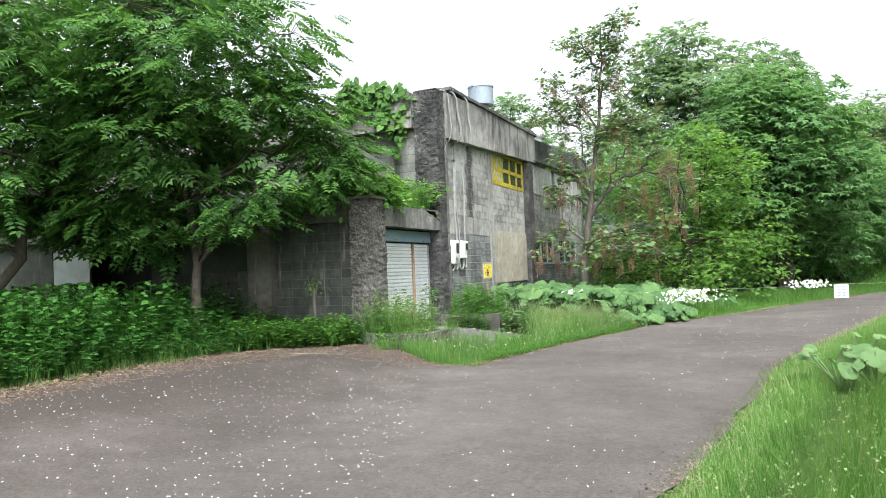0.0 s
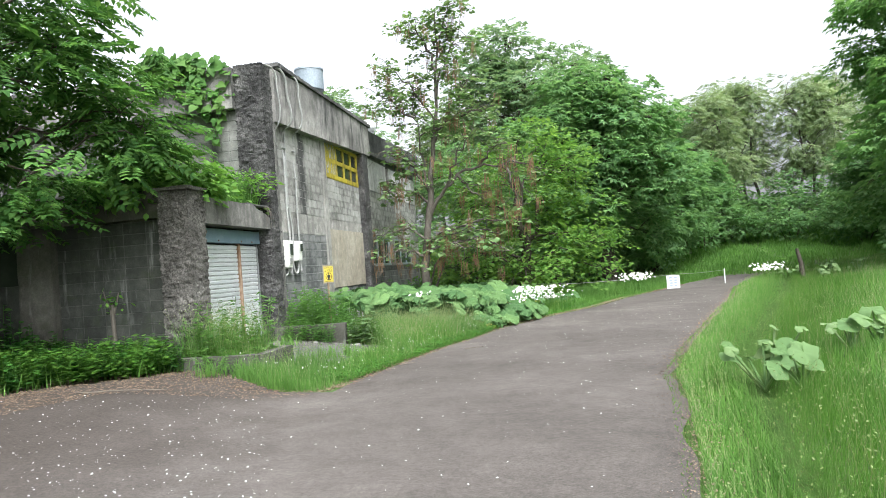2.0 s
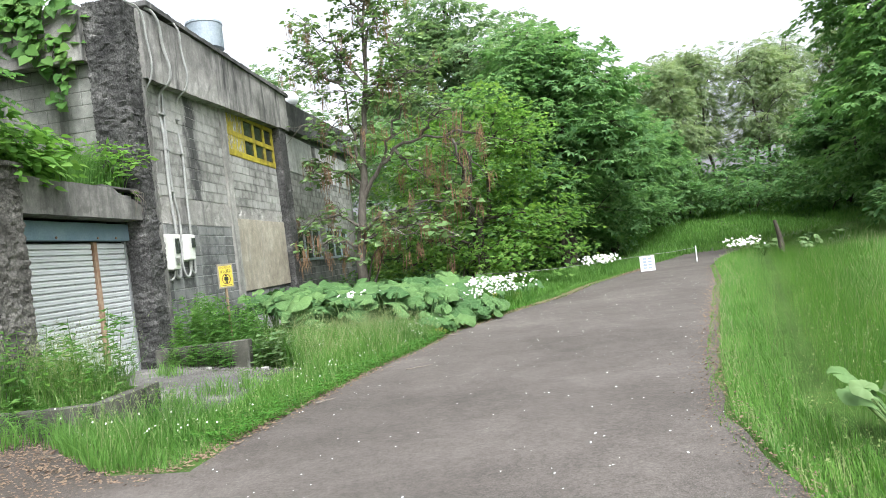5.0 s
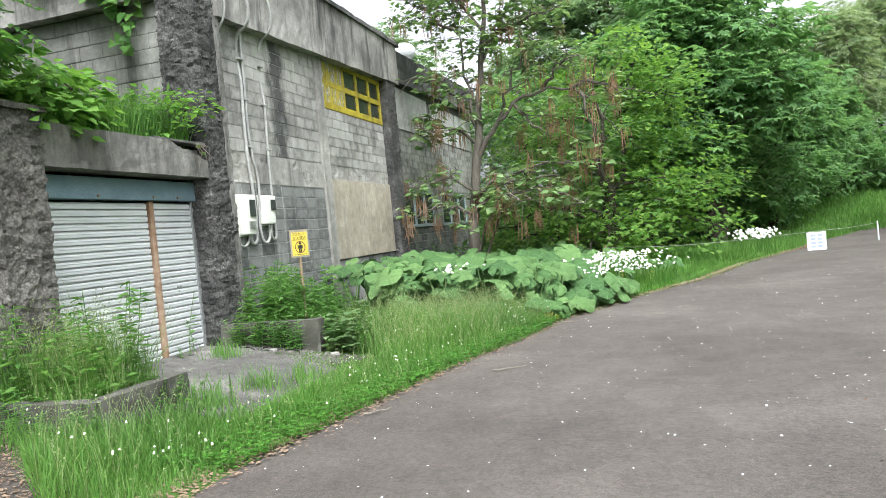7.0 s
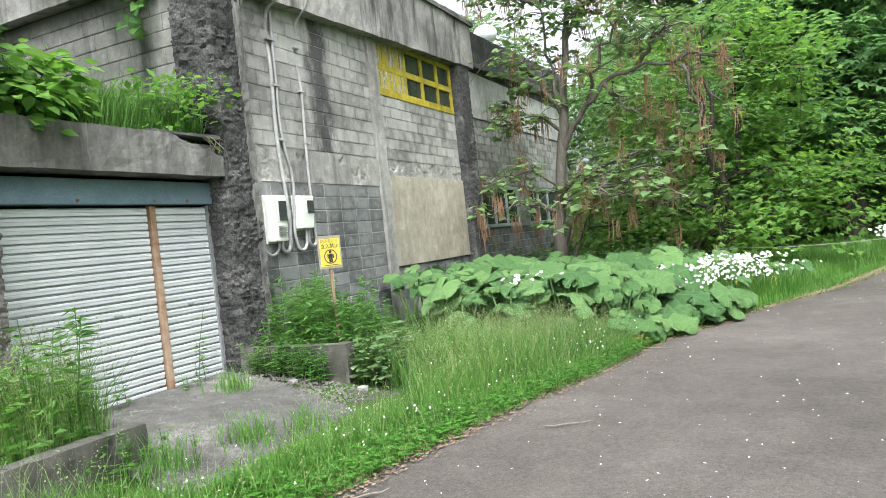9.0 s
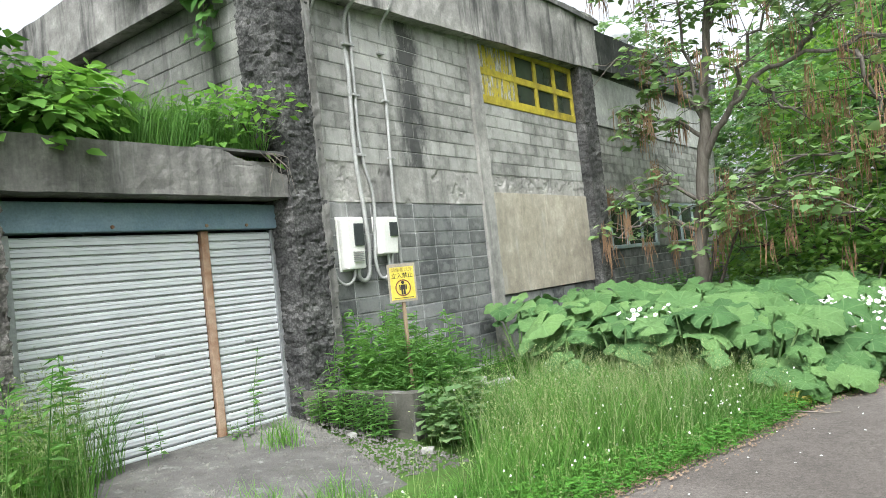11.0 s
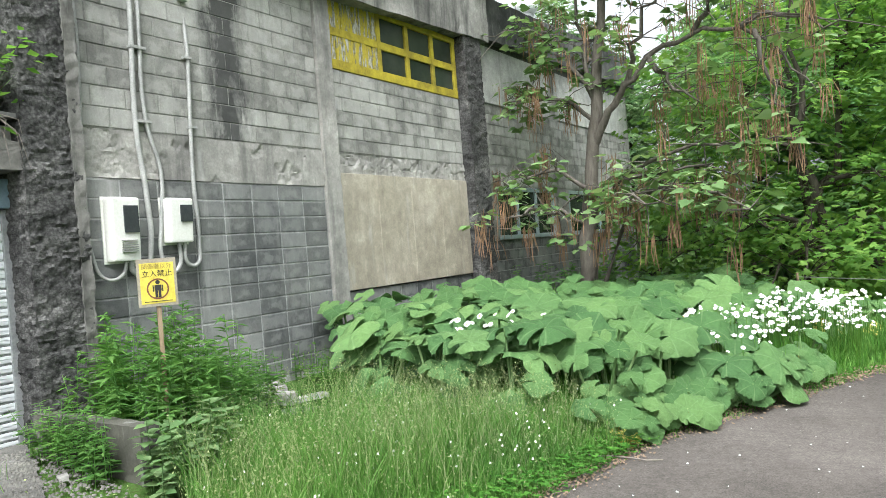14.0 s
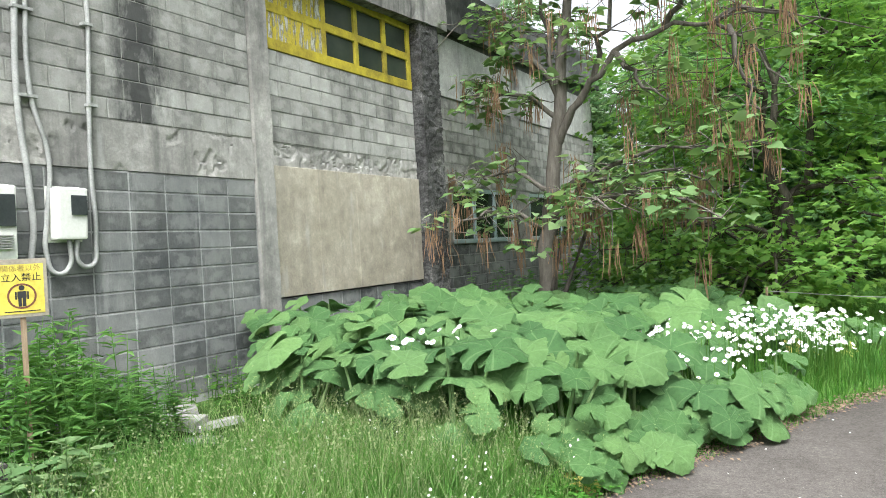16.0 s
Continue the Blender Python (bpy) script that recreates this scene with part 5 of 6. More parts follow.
# ---- catalpa with hanging pods ----
def catalpa():
    g = np.random.default_rng(77)
    root = empty("catalpa_tree", (-5.75, 25.3, 0.15))
    tagged(root, "sparse catalpa tree hung with brown seed pods", "tree")
    wood, tips = [], []
    main = np.array([(0, 0, -0.1), (0.0, 0, 1.5), (0.2, 0, 2.75), (0.36, 0, 4.0), (0.55, 0, 5.2), (0.8, 0.1, 7.3), (0.95, 0.1, 10.2)])
    main = np.stack([np.interp(np.linspace(0, 6, 25), np.arange(7), main[:, k]) for k in range(3)], -1)
    main[1:] += g.normal(0, 0.022, (24, 3))
    wood.append(tube(main, np.interp(np.linspace(0, 6, 25), np.arange(7), [0.19, 0.135, 0.115, 0.1, 0.075, 0.05, 0.018]), 10))
    arch = np.array([(0.3, 0, 3.2), (0.6, -0.1, 3.65), (0.95, -0.1, 4.1), (1.35, -0.1, 4.45), (2.1, -0.15, 4.7), (2.8, -0.2, 4.6), (3.4, -0.2, 4.1), (3.8, -0.3, 3.4)])
    arch = np.stack([np.interp(np.linspace(0, 7, 22), np.arange(8), arch[:, k]) for k in range(3)], -1)
    arch[1:] += g.normal(0, 0.03, (21, 3))
    wood.append(tube(arch, np.linspace(0.075, 0.01, 22), 8))
    for foot in (np.array([(0.25, -0.1, -0.1), (0.35, -0.15, 0.8), (0.7, -0.2, 1.6), (1.1, -0.4, 2.3)]), np.array([(-0.1, -0.15, -0.1), (0.2, -0.3, 0.9), (0.4, -0.4, 1.5), (0.9, -0.8, 2.0)])):
        wood.append(tube(foot, [0.05, 0.042, 0.034, 0.02], 7))
    limbs = [((0.2, 0, 2.0), (1.1, -0.3, 2.9), (2.6, -0.6, 2.4)), ((0.25, 0, 2.3), (1.5, -0.5, 3.1), (3.3, -0.9, 2.7)), ((0.15, 0, 1.9), (0.9, -0.9, 2.4), (1.7, -1.6, 2.0)), ((1.1, -0.4, 2.2), (2.0, -0.8, 2.4), (2.9, -1.2, 1.8)),
             ((0.1, 0, 2.4), (-0.6, -0.2, 3.1), (-1.5, -0.4, 2.7)), ((0.05, 0, 1.8), (-0.5, -0.6, 2.3), (-1.1, -1.2, 1.9)), ((0.3, 0, 3.6), (-0.4, -0.1, 4.4), (-1.3, -0.2, 4.1)), ((0.35, 0, 3.9), (-0.2, -0.1, 5.3), (-1.1, -0.2, 5.5)),
             ((1.35, -0.1, 4.45), (1.6, -0.3, 3.9), (2.2, -0.5, 3.6)), ((2.1, -0.15, 4.7), (2.4, -0.5, 5.3), (3.1, -0.7, 5.2)), ((0.95, -0.1, 4.1), (1.4, -0.5, 5.2), (2.0, -0.6, 5.8)), ((2.8, -0.2, 4.6), (3.3, -0.1, 4.9), (4.1, -0.1, 4.3)), ((3.0, -0.2, 4.5), (3.1, -0.3, 3.9), (3.3, -0.4, 3.3)),
             ((0.36, 0, 3.9), (0.15, 0, 5.2), (-0.1, 0.1, 7.4)), ((0.6, 0.0, 5.6), (1.3, 0.1, 6.6), (1.9, 0, 7.6)), ((0.7, 0.1, 6.4), (0.1, 0, 7.6), (-0.7, 0.1, 8.4)), ((0.8, 0.1, 7.2), (1.2, 0, 8.4), (1.7, 0.1, 9.3)), ((0.85, 0.1, 8.0), (0.5, 0, 9.1), (0.1, 0, 9.8)), ((0.9, 0.1, 8.8), (1.3, 0, 9.6), (1.5, 0, 10.2)), ((0.1, 0, 6.4), (-0.5, 0, 7.0), (-1.2, 0, 7.5)), ((0.65, 0, 6.0), (1.6, -0.1, 6.5), (2.5, -0.2, 6.6))]
    for a, b, c in limbs:
        a, b, c = map(np.array, (a, b, c))
        t = np.linspace(0, 1, 9)[:, None]
        p = (1 - t) ** 2 * a + 2 * t * (1 - t) * b + t ** 2 * c
        p[1:] += g.normal(0, 0.05, (8, 3))
        wood.append(tube(p, np.linspace(0.05, 0.012, 9), 6))
        for k in range(2, 9):
            for _ in range(6 if c[2] > 6.5 else 3):
                d = norm(g.normal(0, 1, 3) * np.array([1, 1, 0.45])) * g.uniform(0.3, 0.85)
                q = p[k] + d
                mid = (p[k] + q) / 2 + g.normal(0, 0.07, 3) + np.array([0, 0, 0.05])
                wood.append(tube(np.array([p[k], mid, q]), [0.011, 0.008, 0.005], 4))
                tips.append(q)
                if g.random() < 0.5:
                    q2 = q + norm(g.normal(0, 1, 3)) * 0.35
                    wood.append(tube(np.array([q, (q + q2) / 2 + g.normal(0, 0.03, 3), q2]), [0.006, 0.005, 0.004], 3))
                    tips.append(q2)
    v, f = merged(wood)
    np_object("trunk", v, f, M_BARK_GREY, root, True)
    tips = np.array(tips)
    sel = tips[g.random(len(tips)) < np.where(tips[:, 2] > 5.2, 1.0, np.where(tips[:, 0] < 0.2, np.where(tips[:, 2] > 3.6, 0.9, 0.45), np.where(tips[:, 2] < 3.2, 0.6, 0.3)))]
    per = 7
    m = len(sel) * per
    cc = np.repeat(sel, per, axis=0)
    ang = np.tile(np.arange(per) * 2 * np.pi / per, len(sel)) + np.repeat(g.uniform(0, 6, len(sel)), per)
    axis = np.stack([np.cos(ang), np.sin(ang), g.uniform(-0.35, 0.15, m)], -1)
    loc = cc + norm(axis) * 0.09 + g.normal(0, 0.04, (m, 3))
    up = np.array([0, 0, 1.0]) + g.normal(0, 0.3, (m, 3))
    size = g.uniform(0.11, 0.24, m) * np.where(cc[:, 2] > 5.2, 0.8, 1.0)
    v, f = scatter(T_HEART, loc, axis, up, size)
    np_object("crown", v, f, L_CATALPA, root)
    low = tips[(g.random(len(tips)) < np.where(tips[:, 2] < 5.5, 0.28, 0.08))]
    pods = []
    for q in low:
        for _ in range(g.integers(7, 17)):
            o = q + g.normal(0, 0.06, 3)
            ln = g.uniform(0.28, 0.6)
            e = o + np.array([g.normal(0, 0.05), g.normal(0, 0.05), -ln])
            pods.append(tube(np.array([o, (o + e) / 2 + g.normal(0, 0.012, 3), e]), [0.005, 0.0075, 0.0035], 3))
    v, f = merged(pods)
    ob = np_object("pod_cluster", v, f, M_POD, root)
    tagged(ob, "clusters of long brown seed pods", kind="stuff")


catalpa()

# ---- herbs and grass ----
def herb_variant(g, h, leaves, size, tmpl):
    """One upright weed: stem and leaves, as arrays."""
    top = np.array([g.normal(0, 0.08), g.normal(0, 0.08), h])
    p = np.array([(0, 0, 0), top * np.array([0.3, 0.3, 0.5]), top])
    items = [tube(p, [0.006, 0.005, 0.003], 3)]
    t = g.uniform(0.2, 1.0, leaves)
    loc = top[None] * np.stack([t ** 1.5, t ** 1.5, t], -1)
    a = g.uniform(0, 6.28, leaves)
    axis = np.stack([np.cos(a), np.sin(a), g.uniform(-0.3, 0.5, leaves)], -1)
    up = np.array([0, 0, 1.0]) + g.normal(0, 0.25, (leaves, 3))
    items.append(scatter(tmpl, loc, axis, up, size * g.uniform(0.7, 1.2, leaves) * (1.15 - 0.5 * t)))
    return merged(items)


def herb_field(name, label, spots, hs, leaves, size, tmpl, material, seed, category="weeds"):
    g = np.random.default_rng(seed)
    variants = [herb_variant(g, 1.0, leaves, size, tmpl) for _ in range(8)]
    allv, allf, base = [], [], 0
    spots = np.asarray(spots)
    for i, (x, y) in enumerate(spots):
        v, f = variants[g.integers(8)]
        a, s = g.uniform(0, 6.28), g.uniform(0.65, 1.2)
        hh = hs[i] * s
        c, sn = math.cos(a), math.sin(a)
        sc = 0.55 + 0.45 * hh
        w = np.stack([(v[:, 0] * c - v[:, 1] * sn) * sc, (v[:, 0] * sn + v[:, 1] * c) * sc, v[:, 2] * hh], -1)
        w += np.array([x, y, float(gz(x, y)) - 0.02])
        allv.append(w)
        allf.extend([q + base for q in f])
        base += len(v)
    tri = np.concatenate([q for q in allf if q.shape[1] == 3])
    quads = [q for q in allf if q.shape[1] == 4]
    ob = np_object(name, np.concatenate(allv), [tri] + ([np.concatenate(quads)] if quads else []), material)
    return tagged(ob, label, category, kind="stuff")


def in_poly(p, poly):
    poly = np.asarray(poly, float)
    x, y = p[:, 0], p[:, 1]
    ins = np.zeros(len(p), bool)
    j = len(poly) - 1
    for i in range(len(poly)):
        xi, yi = poly[i]
        xj, yj = poly[j]
        hit = ((yi > y) != (yj > y)) & (x < (xj - xi) * (y - yi) / (yj - yi + 1e-9) + xi)
        ins ^= hit
        j = i
    return ins


def fill(poly, cnt, seed):
    g = np.random.default_rng(seed)
    poly = np.asarray(poly, float)
    lo, hi = poly.min(0), poly.max(0)
    out = np.zeros((0, 2))
    while len(out) < cnt:
        p = g.uniform(lo, hi, (cnt * 2, 2))
        out = np.concatenate([out, p[in_poly(p, poly)]])
    return out[:cnt]


def grass(name, label, p, hlo, hhi, width, material, seed, lean=0.35, zoff=None, plume=0):
    g = np.random.default_rng(seed)
    n = len(p)
    clump = np.array([noise.noise((x * 0.9, y * 0.9, seed)) for x, y in p]) * 0.35 + 1
    h = g.uniform(hlo, hhi, n) * clump
    if zoff is None:
        gap = np.minimum(np.abs(p[:, 0] - np.interp(p[:, 1], LY, LX)), np.abs(p[:, 0] - np.interp(p[:, 1], RY, RX)))
        h *= 0.35 + 0.65 * smooth(gap / 0.8)
    a = g.uniform(0, 6.28, n)
    side = np.stack([np.cos(a), np.sin(a), np.zeros(n)], -1)
    b = g.uniform(0, 6.28, n)
    bend = np.stack([np.cos(b), np.sin(b), np.zeros(n)], -1) * (h * g.uniform(0.1, lean, n) * 1.6)[:, None]
    z = gz(p[:, 0], p[:, 1]) - 0.02 if zoff is None else np.full(n, zoff)
    o = np.stack([p[:, 0], p[:, 1], z], -1)
    w = (width * g.uniform(0.6, 1.3, n))[:, None]
    up = np.array([0, 0, 1.0])[None] * h[:, None]
    v = np.stack([o - side * w / 2, o + side * w / 2, o + up * 0.55 + bend * 0.3 + side * w * 0.4, o + up * 0.55 + bend * 0.3 - side * w * 0.4, o + up * (1 - 0.25 * lean) + bend], 1)
    i = np.arange(n)[:, None] * 5
    verts, faces = v.reshape(-1, 3), [i + np.array([[0, 1, 2, 3]]), i + np.array([[3, 2, 4]])]
    if plume:
        # loose spikelets round the top third of each stem
        mid, tip = np.repeat((v[:, 2] + v[:, 3]) / 2, plume, 0), np.repeat(v[:, 4], plume, 0)
        k = g.uniform(0.35, 1.0, n * plume)[:, None]
        ax = g.normal(0, 1, (n * plume, 3)) * np.array([1, 1, 0.5]) + np.array([0, 0, 0.7])
        spike = scatter(T_DIAMOND, mid * (1 - k) + tip * k, ax, g.normal(0, 1, (n * plume, 3)), g.uniform(0.012, 0.024, n * plume))
        verts, faces = merged([(verts, faces), spike])
    ob = np_object(name, verts, faces, material)
    return tagged(ob, label, "grass", kind="stuff")


# left strip between road and building
STRIP = [(-6.2, 11.9), (-5.3, 11.2), (-4.65, 11.25), (-4.2, 13.4), (-3.95, 14.7), (-3.7, 15.8), (-3.1, 17.9), (-2.95, 19.2), (-5.2, 19.6), (-5.6, 18.6), (-5.0, 16.4), (-4.6, 15.6), (-4.95, 13.2), (-6.0, 12.4)]
grass("grass_strip", "long fresh green grass along the lane edge", fill(STRIP, 26000, 1), 0.10, 0.42, 0.009, L_GRASS, 1)
grass("grass_seeding", "thin seeding grass stems beside the lane", fill(STRIP, 1300, 2), 0.45, 0.75, 0.004, L_SEED, 2, 0.25, None, 3)
TALL = [(-5.9, 16.9), (-4.4, 15.9), (-3.3, 18.0), (-3.0, 19.3), (-4.6, 19.7), (-5.7, 18.7)]
grass("grass_tall", "tall pale grass before the block wall", fill(TALL, 11000, 3), 0.25, 0.6, 0.011, L_GRASS, 3)
grass("grass_seeding", "thin seeding grass before the block wall", fill(TALL, 2200, 4), 0.5, 0.8, 0.004, L_SEED, 4, 0.25, None, 3)
VERGE = [(-0.6, 26.2), (0.5, 27.6), (2.9, 31.9), (4.0, 35.0), (6.0, 38.4), (3, 41), (-1.2, 36), (-2.0, 30), (-2.2, 26.5), (-1.9, 23.0), (-1.6, 22.5)]
grass("grass_verge", "green grass verge along the far lane", fill(VERGE, 16000, 5), 0.15, 0.45, 0.014, L_GRASS, 5)


def field_points(cnt, seed):
    g = np.random.default_rng(seed)
    y = g.uniform(0, 1, cnt) ** 1.5 * 44 - 1.0
    x = np.interp(y, RY, RX) + 0.05 + g.uniform(0, 1, cnt) ** 1.5 * (3.0 + 0.5 * np.maximum(y, 0))
    return np.stack([x, y], -1)


grass("grass_meadow", "fresh green meadow grass beside the lane", field_points(120000, 6), 0.14, 0.46, 0.010, L_GRASS, 6)
grass("grass_seeding", "pale seed heads over the meadow", field_points(11000, 7), 0.4, 0.68, 0.005, L_SEED, 7, 0.25, None, 3)
BANK = [(5, 38.5), (9.5, 38.5), (16, 44), (26, 42), (30, 50), (10, 56), (3, 46)]
grass("grass_bank", "green grass bank below the wood", fill(BANK, 26000, 8), 0.2, 0.45, 0.035, L_GRASS, 8)
TERR = [(-9.4, 14.6), (-7.7, 14.8), (-7.66, 16.5), (-9.6, 16.5)]
grass("grass_terrace", "grass growing on the terrace roof", fill(TERR, 7000, 9), 0.25, 0.85, 0.012, L_GRASS, 9, 0.4, 3.13)



def verge_points(cnt, seed, xs, ys, side, depth, y0, y1):
    g = np.random.default_rng(seed)
    y = g.uniform(y0, y1, cnt)
    return np.stack([np.interp(y, ys, xs) + side * g.uniform(-0.12, depth, cnt), y], -1)


grass("grass_edge", "short grass creeping over the lane edge", verge_points(9000, 31, LX, LY, -1, 0.7, 11.3, 30), 0.12, 0.3, 0.008, L_GRASS, 31)
grass("grass_edge", "short grass creeping over the meadow edge", verge_points(12000, 32, RX, RY, 1, 0.6, 2, 30), 0.12, 0.3, 0.008, L_GRASS, 32)
grass("grass_under", "grass between the butterbur stalks", fill([(-6.8, 19.6), (-5.2, 18.7), (-2.9, 19.0), (-1.7, 21.6), (-1.0, 23.4), (-1.3, 25.5), (-5.5, 25.0)], 9000, 33), 0.15, 0.45, 0.010, L_CLOVER, 33)
g0 = np.random.default_rng(40)
# weeds: before the south wall, planters, far left
SOUTHBED = [(-18, 12.9), (-8.1, 13.1), (-7.2, 12.4), (-7.3, 11.9), (-8.7, 11.3), (-9.3, 10.0), (-9.7, 7.3), (-9.4, 5.0), (-14, 4.0), (-18, 6)]
sp = fill(SOUTHBED, 2300, 11)
herb_field("undergrowth", "dense broad-leaved weeds before the block wall", sp, 0.5 + 0.75 * smooth((-9.3 - sp[:, 0]) / 2.0), 16, 0.17, T_OVATE, L_SHADE, 41)
sp = fill([(-10.4, 13.0), (-8.1, 13.0), (-7.35, 12.4), (-7.5, 11.85), (-8.7, 11.2), (-9.8, 10.6)], 300, 28)
herb_field("undergrowth", "fresh green broad-leaved weeds at the corner of the yard", sp, np.full(300, 0.55), 18, 0.17, T_OVATE, L_HERB, 55)
grass("grass_strip", "grass among the weeds", fill(SOUTHBED, 9000, 12), 0.2, 0.6, 0.010, L_GRASS, 12)
PL1 = [(-7.6, 12.65), (-6.2, 12.65), (-6.2, 13.6), (-7.2, 13.9), (-7.6, 14.6)]
sp = np.array([(-7.62, 15.95), (-7.58, 16.02), (-7.5, 15.6), (-7.45, 15.75), (-7.55, 15.7), (-7.6, 14.9), (-7.5, 14.7)])
herb_field("weeds", "thin weeds at the foot of the shutter", sp, np.array([0.85, 0.6, 0.25, 0.3, 0.25, 0.5, 0.6]), 16, 0.11, T_DIAMOND, L_WEED, 48)
sp = fill(PL1, 14, 21)
herb_field("weeds", "tall willow-leaved weeds before the shutter", sp, np.full(14, 1.05), 34, 0.18, T_LANCE, L_WEED, 49)
sp = fill(PL1, 60, 13)
herb_field("weeds", "tall weeds in the planter kerb by the shutter", sp, np.full(60, 0.75), 14, 0.15, T_DIAMOND, L_HERB, 42)
grass("grass_planter", "tall grass in the planter kerb", fill(PL1, 1700, 14), 0.4, 0.9, 0.008, L_GRASS, 14)
grass("grass_seeding", "feathery seed heads before the shutter", fill(PL1, 500, 15), 0.8, 1.25, 0.004, L_SEED, 15, 0.25, None, 5)
PL2 = [(-7.45, 16.75), (-5.95, 16.75), (-6.0, 17.6), (-6.6, 18.6), (-7.45, 18.9)]
sp = fill(PL2, 130, 16)
herb_field("weeds", "leafy green weeds round the warning sign", sp, np.where(sp[:, 1] < 18, 0.98, 0.55), 44, 0.17, T_LANCE, L_WEED, 43)
sp = fill([(-5.85, 16.35), (-5.3, 16.3), (-5.15, 17.0), (-5.7, 17.2)], 26, 17)
herb_field("weeds", "broad-leaved weeds at the planter corner", sp, np.full(26, 0.62), 15, 0.19, T_OVATE, L_CATALPA, 44)
sp = fill([(-7.2, 16.36), (-6.15, 16.32), (-6.15, 16.5), (-7.2, 16.52)], 34, 27)
herb_field("weeds", "thin willow-leaved weeds before the planter kerb", sp, np.full(34, 0.46), 26, 0.17, T_LANCE, L_WEED, 50)
sp = fill([(-6.1, 12.0), (-5.7, 12.2), (-5.5, 13.9), (-5.95, 14.0)], 16, 18)
herb_field("weeds", "small weeds at the foot of the planter kerb", sp, np.full(16, 0.35), 14, 0.12, T_DIAMOND, L_HERB, 45)
sp = fill([(-7.5, 19.0), (-6.2, 19.2), (-5.6, 20.2), (-7.5, 20.0)], 60, 19)
herb_field("weeds", "low weeds at the foot of the block wall", sp, np.full(60, 0.4), 14, 0.12, T_DIAMOND, L_HERB, 46)
sp = fill([(-7.5, 25.0), (-5.0, 24.6), (-3.0, 25.5), (-3.0, 27.5), (-7.5, 28.5)], 130, 20)
herb_field("undergrowth", "shaded undergrowth below the catalpa", sp, np.full(130, 0.9), 20, 0.2, T_DIAMOND, L_DEEP, 47)

sp = fill([(-7.4, 12.1), (-6.0, 12.1), (-5.85, 12.42), (-7.4, 12.42)], 16, 22)
herb_field("weeds", "weeds sprouting along the front of the planter kerb", sp, np.full(16, 0.42), 24, 0.17, T_LANCE, L_WEED, 53)
grass("grass_tuft", "tufts of grass in the cracks before the planter", np.concatenate([np.array(c) + np.random.default_rng(k).normal(0, 0.12, (160, 2)) for k, c in enumerate(((-6.6, 11.95), (-6.15, 12.05), (-5.85, 12.2), (-5.6, 14.4), (-6.9, 15.7), (-5.3, 14.9), (-5.7, 13.6)))]), 0.12, 0.4, 0.008, L_GRASS, 54)

# bush and vine on the terrace
shrub("terrace_bush", "bright green leafy bush hanging over the terrace edge", (-8.5, 13.9, 3.1), 61, 1.15, 0.85, 190, 12, T_OVATE, 0.17, L_BRIGHT, 0.5)
shrub("terrace_bush", "dark green bush on the terrace roof", (-9.8, 14.9, 3.1), 63, 1.3, 1.0, 160, 8, T_OVATE, 0.16, L_HERB, 0.4)


shrub("terrace_weed", "bright willow-leaved weeds on the terrace edge", (-8.05, 16.1, 3.1), 65, 0.6, 0.9, 90, 9, T_DIAMOND, 0.13, L_BRIGHT, 0.1)
shrub("terrace_weed", "bright willow-leaved weeds on the terrace roof", (-9.0, 15.6, 3.1), 67, 0.8, 0.8, 90, 9, T_DIAMOND, 0.14, L_WEED, 0.1)


def vine():
    g = np.random.default_rng(91)
    root = empty("vine", (-8.5, 16.45, 6.4))
    tagged(root, "broad-leaved vine hanging over the roof corner", "vine")
    paths, locs = [], []
    for i in range(16):
        a = np.array([g.uniform(-1.5, 0.35), g.uniform(-0.05, 0.25), g.uniform(-0.05, 0.3)])
        b = a + np.array([g.normal(0, 0.25), -0.15, -g.uniform(0.3, 2.1) if a[0] > -0.7 else -g.uniform(0.0, 0.5)])
        p = curve_to(a, b, 0.18, g, 7)
        paths.append(tube(p, np.full(7, 0.008), 4))
        for q in p:
            locs.extend(q + g.normal(0, 0.08, (5, 3)))
    v, f = merged(paths)
    np_object("stem", v, f, M_BARK, root)
    locs = np.array(locs)
    m = len(locs)
    axis = np.stack([g.normal(0, 0.7, m), -np.abs(g.normal(0.4, 0.4, m)), -g.uniform(0.2, 1, m)], -1)
    up = np.stack([g.normal(0, 0.3, m), -np.ones(m), g.uniform(0.3, 1, m)], -1)
    v, f = scatter(T_HEART, locs, axis, up, g.uniform(0.12, 0.26, m))
    np_object("foliage", v, f, L_VINE, root)


vine()

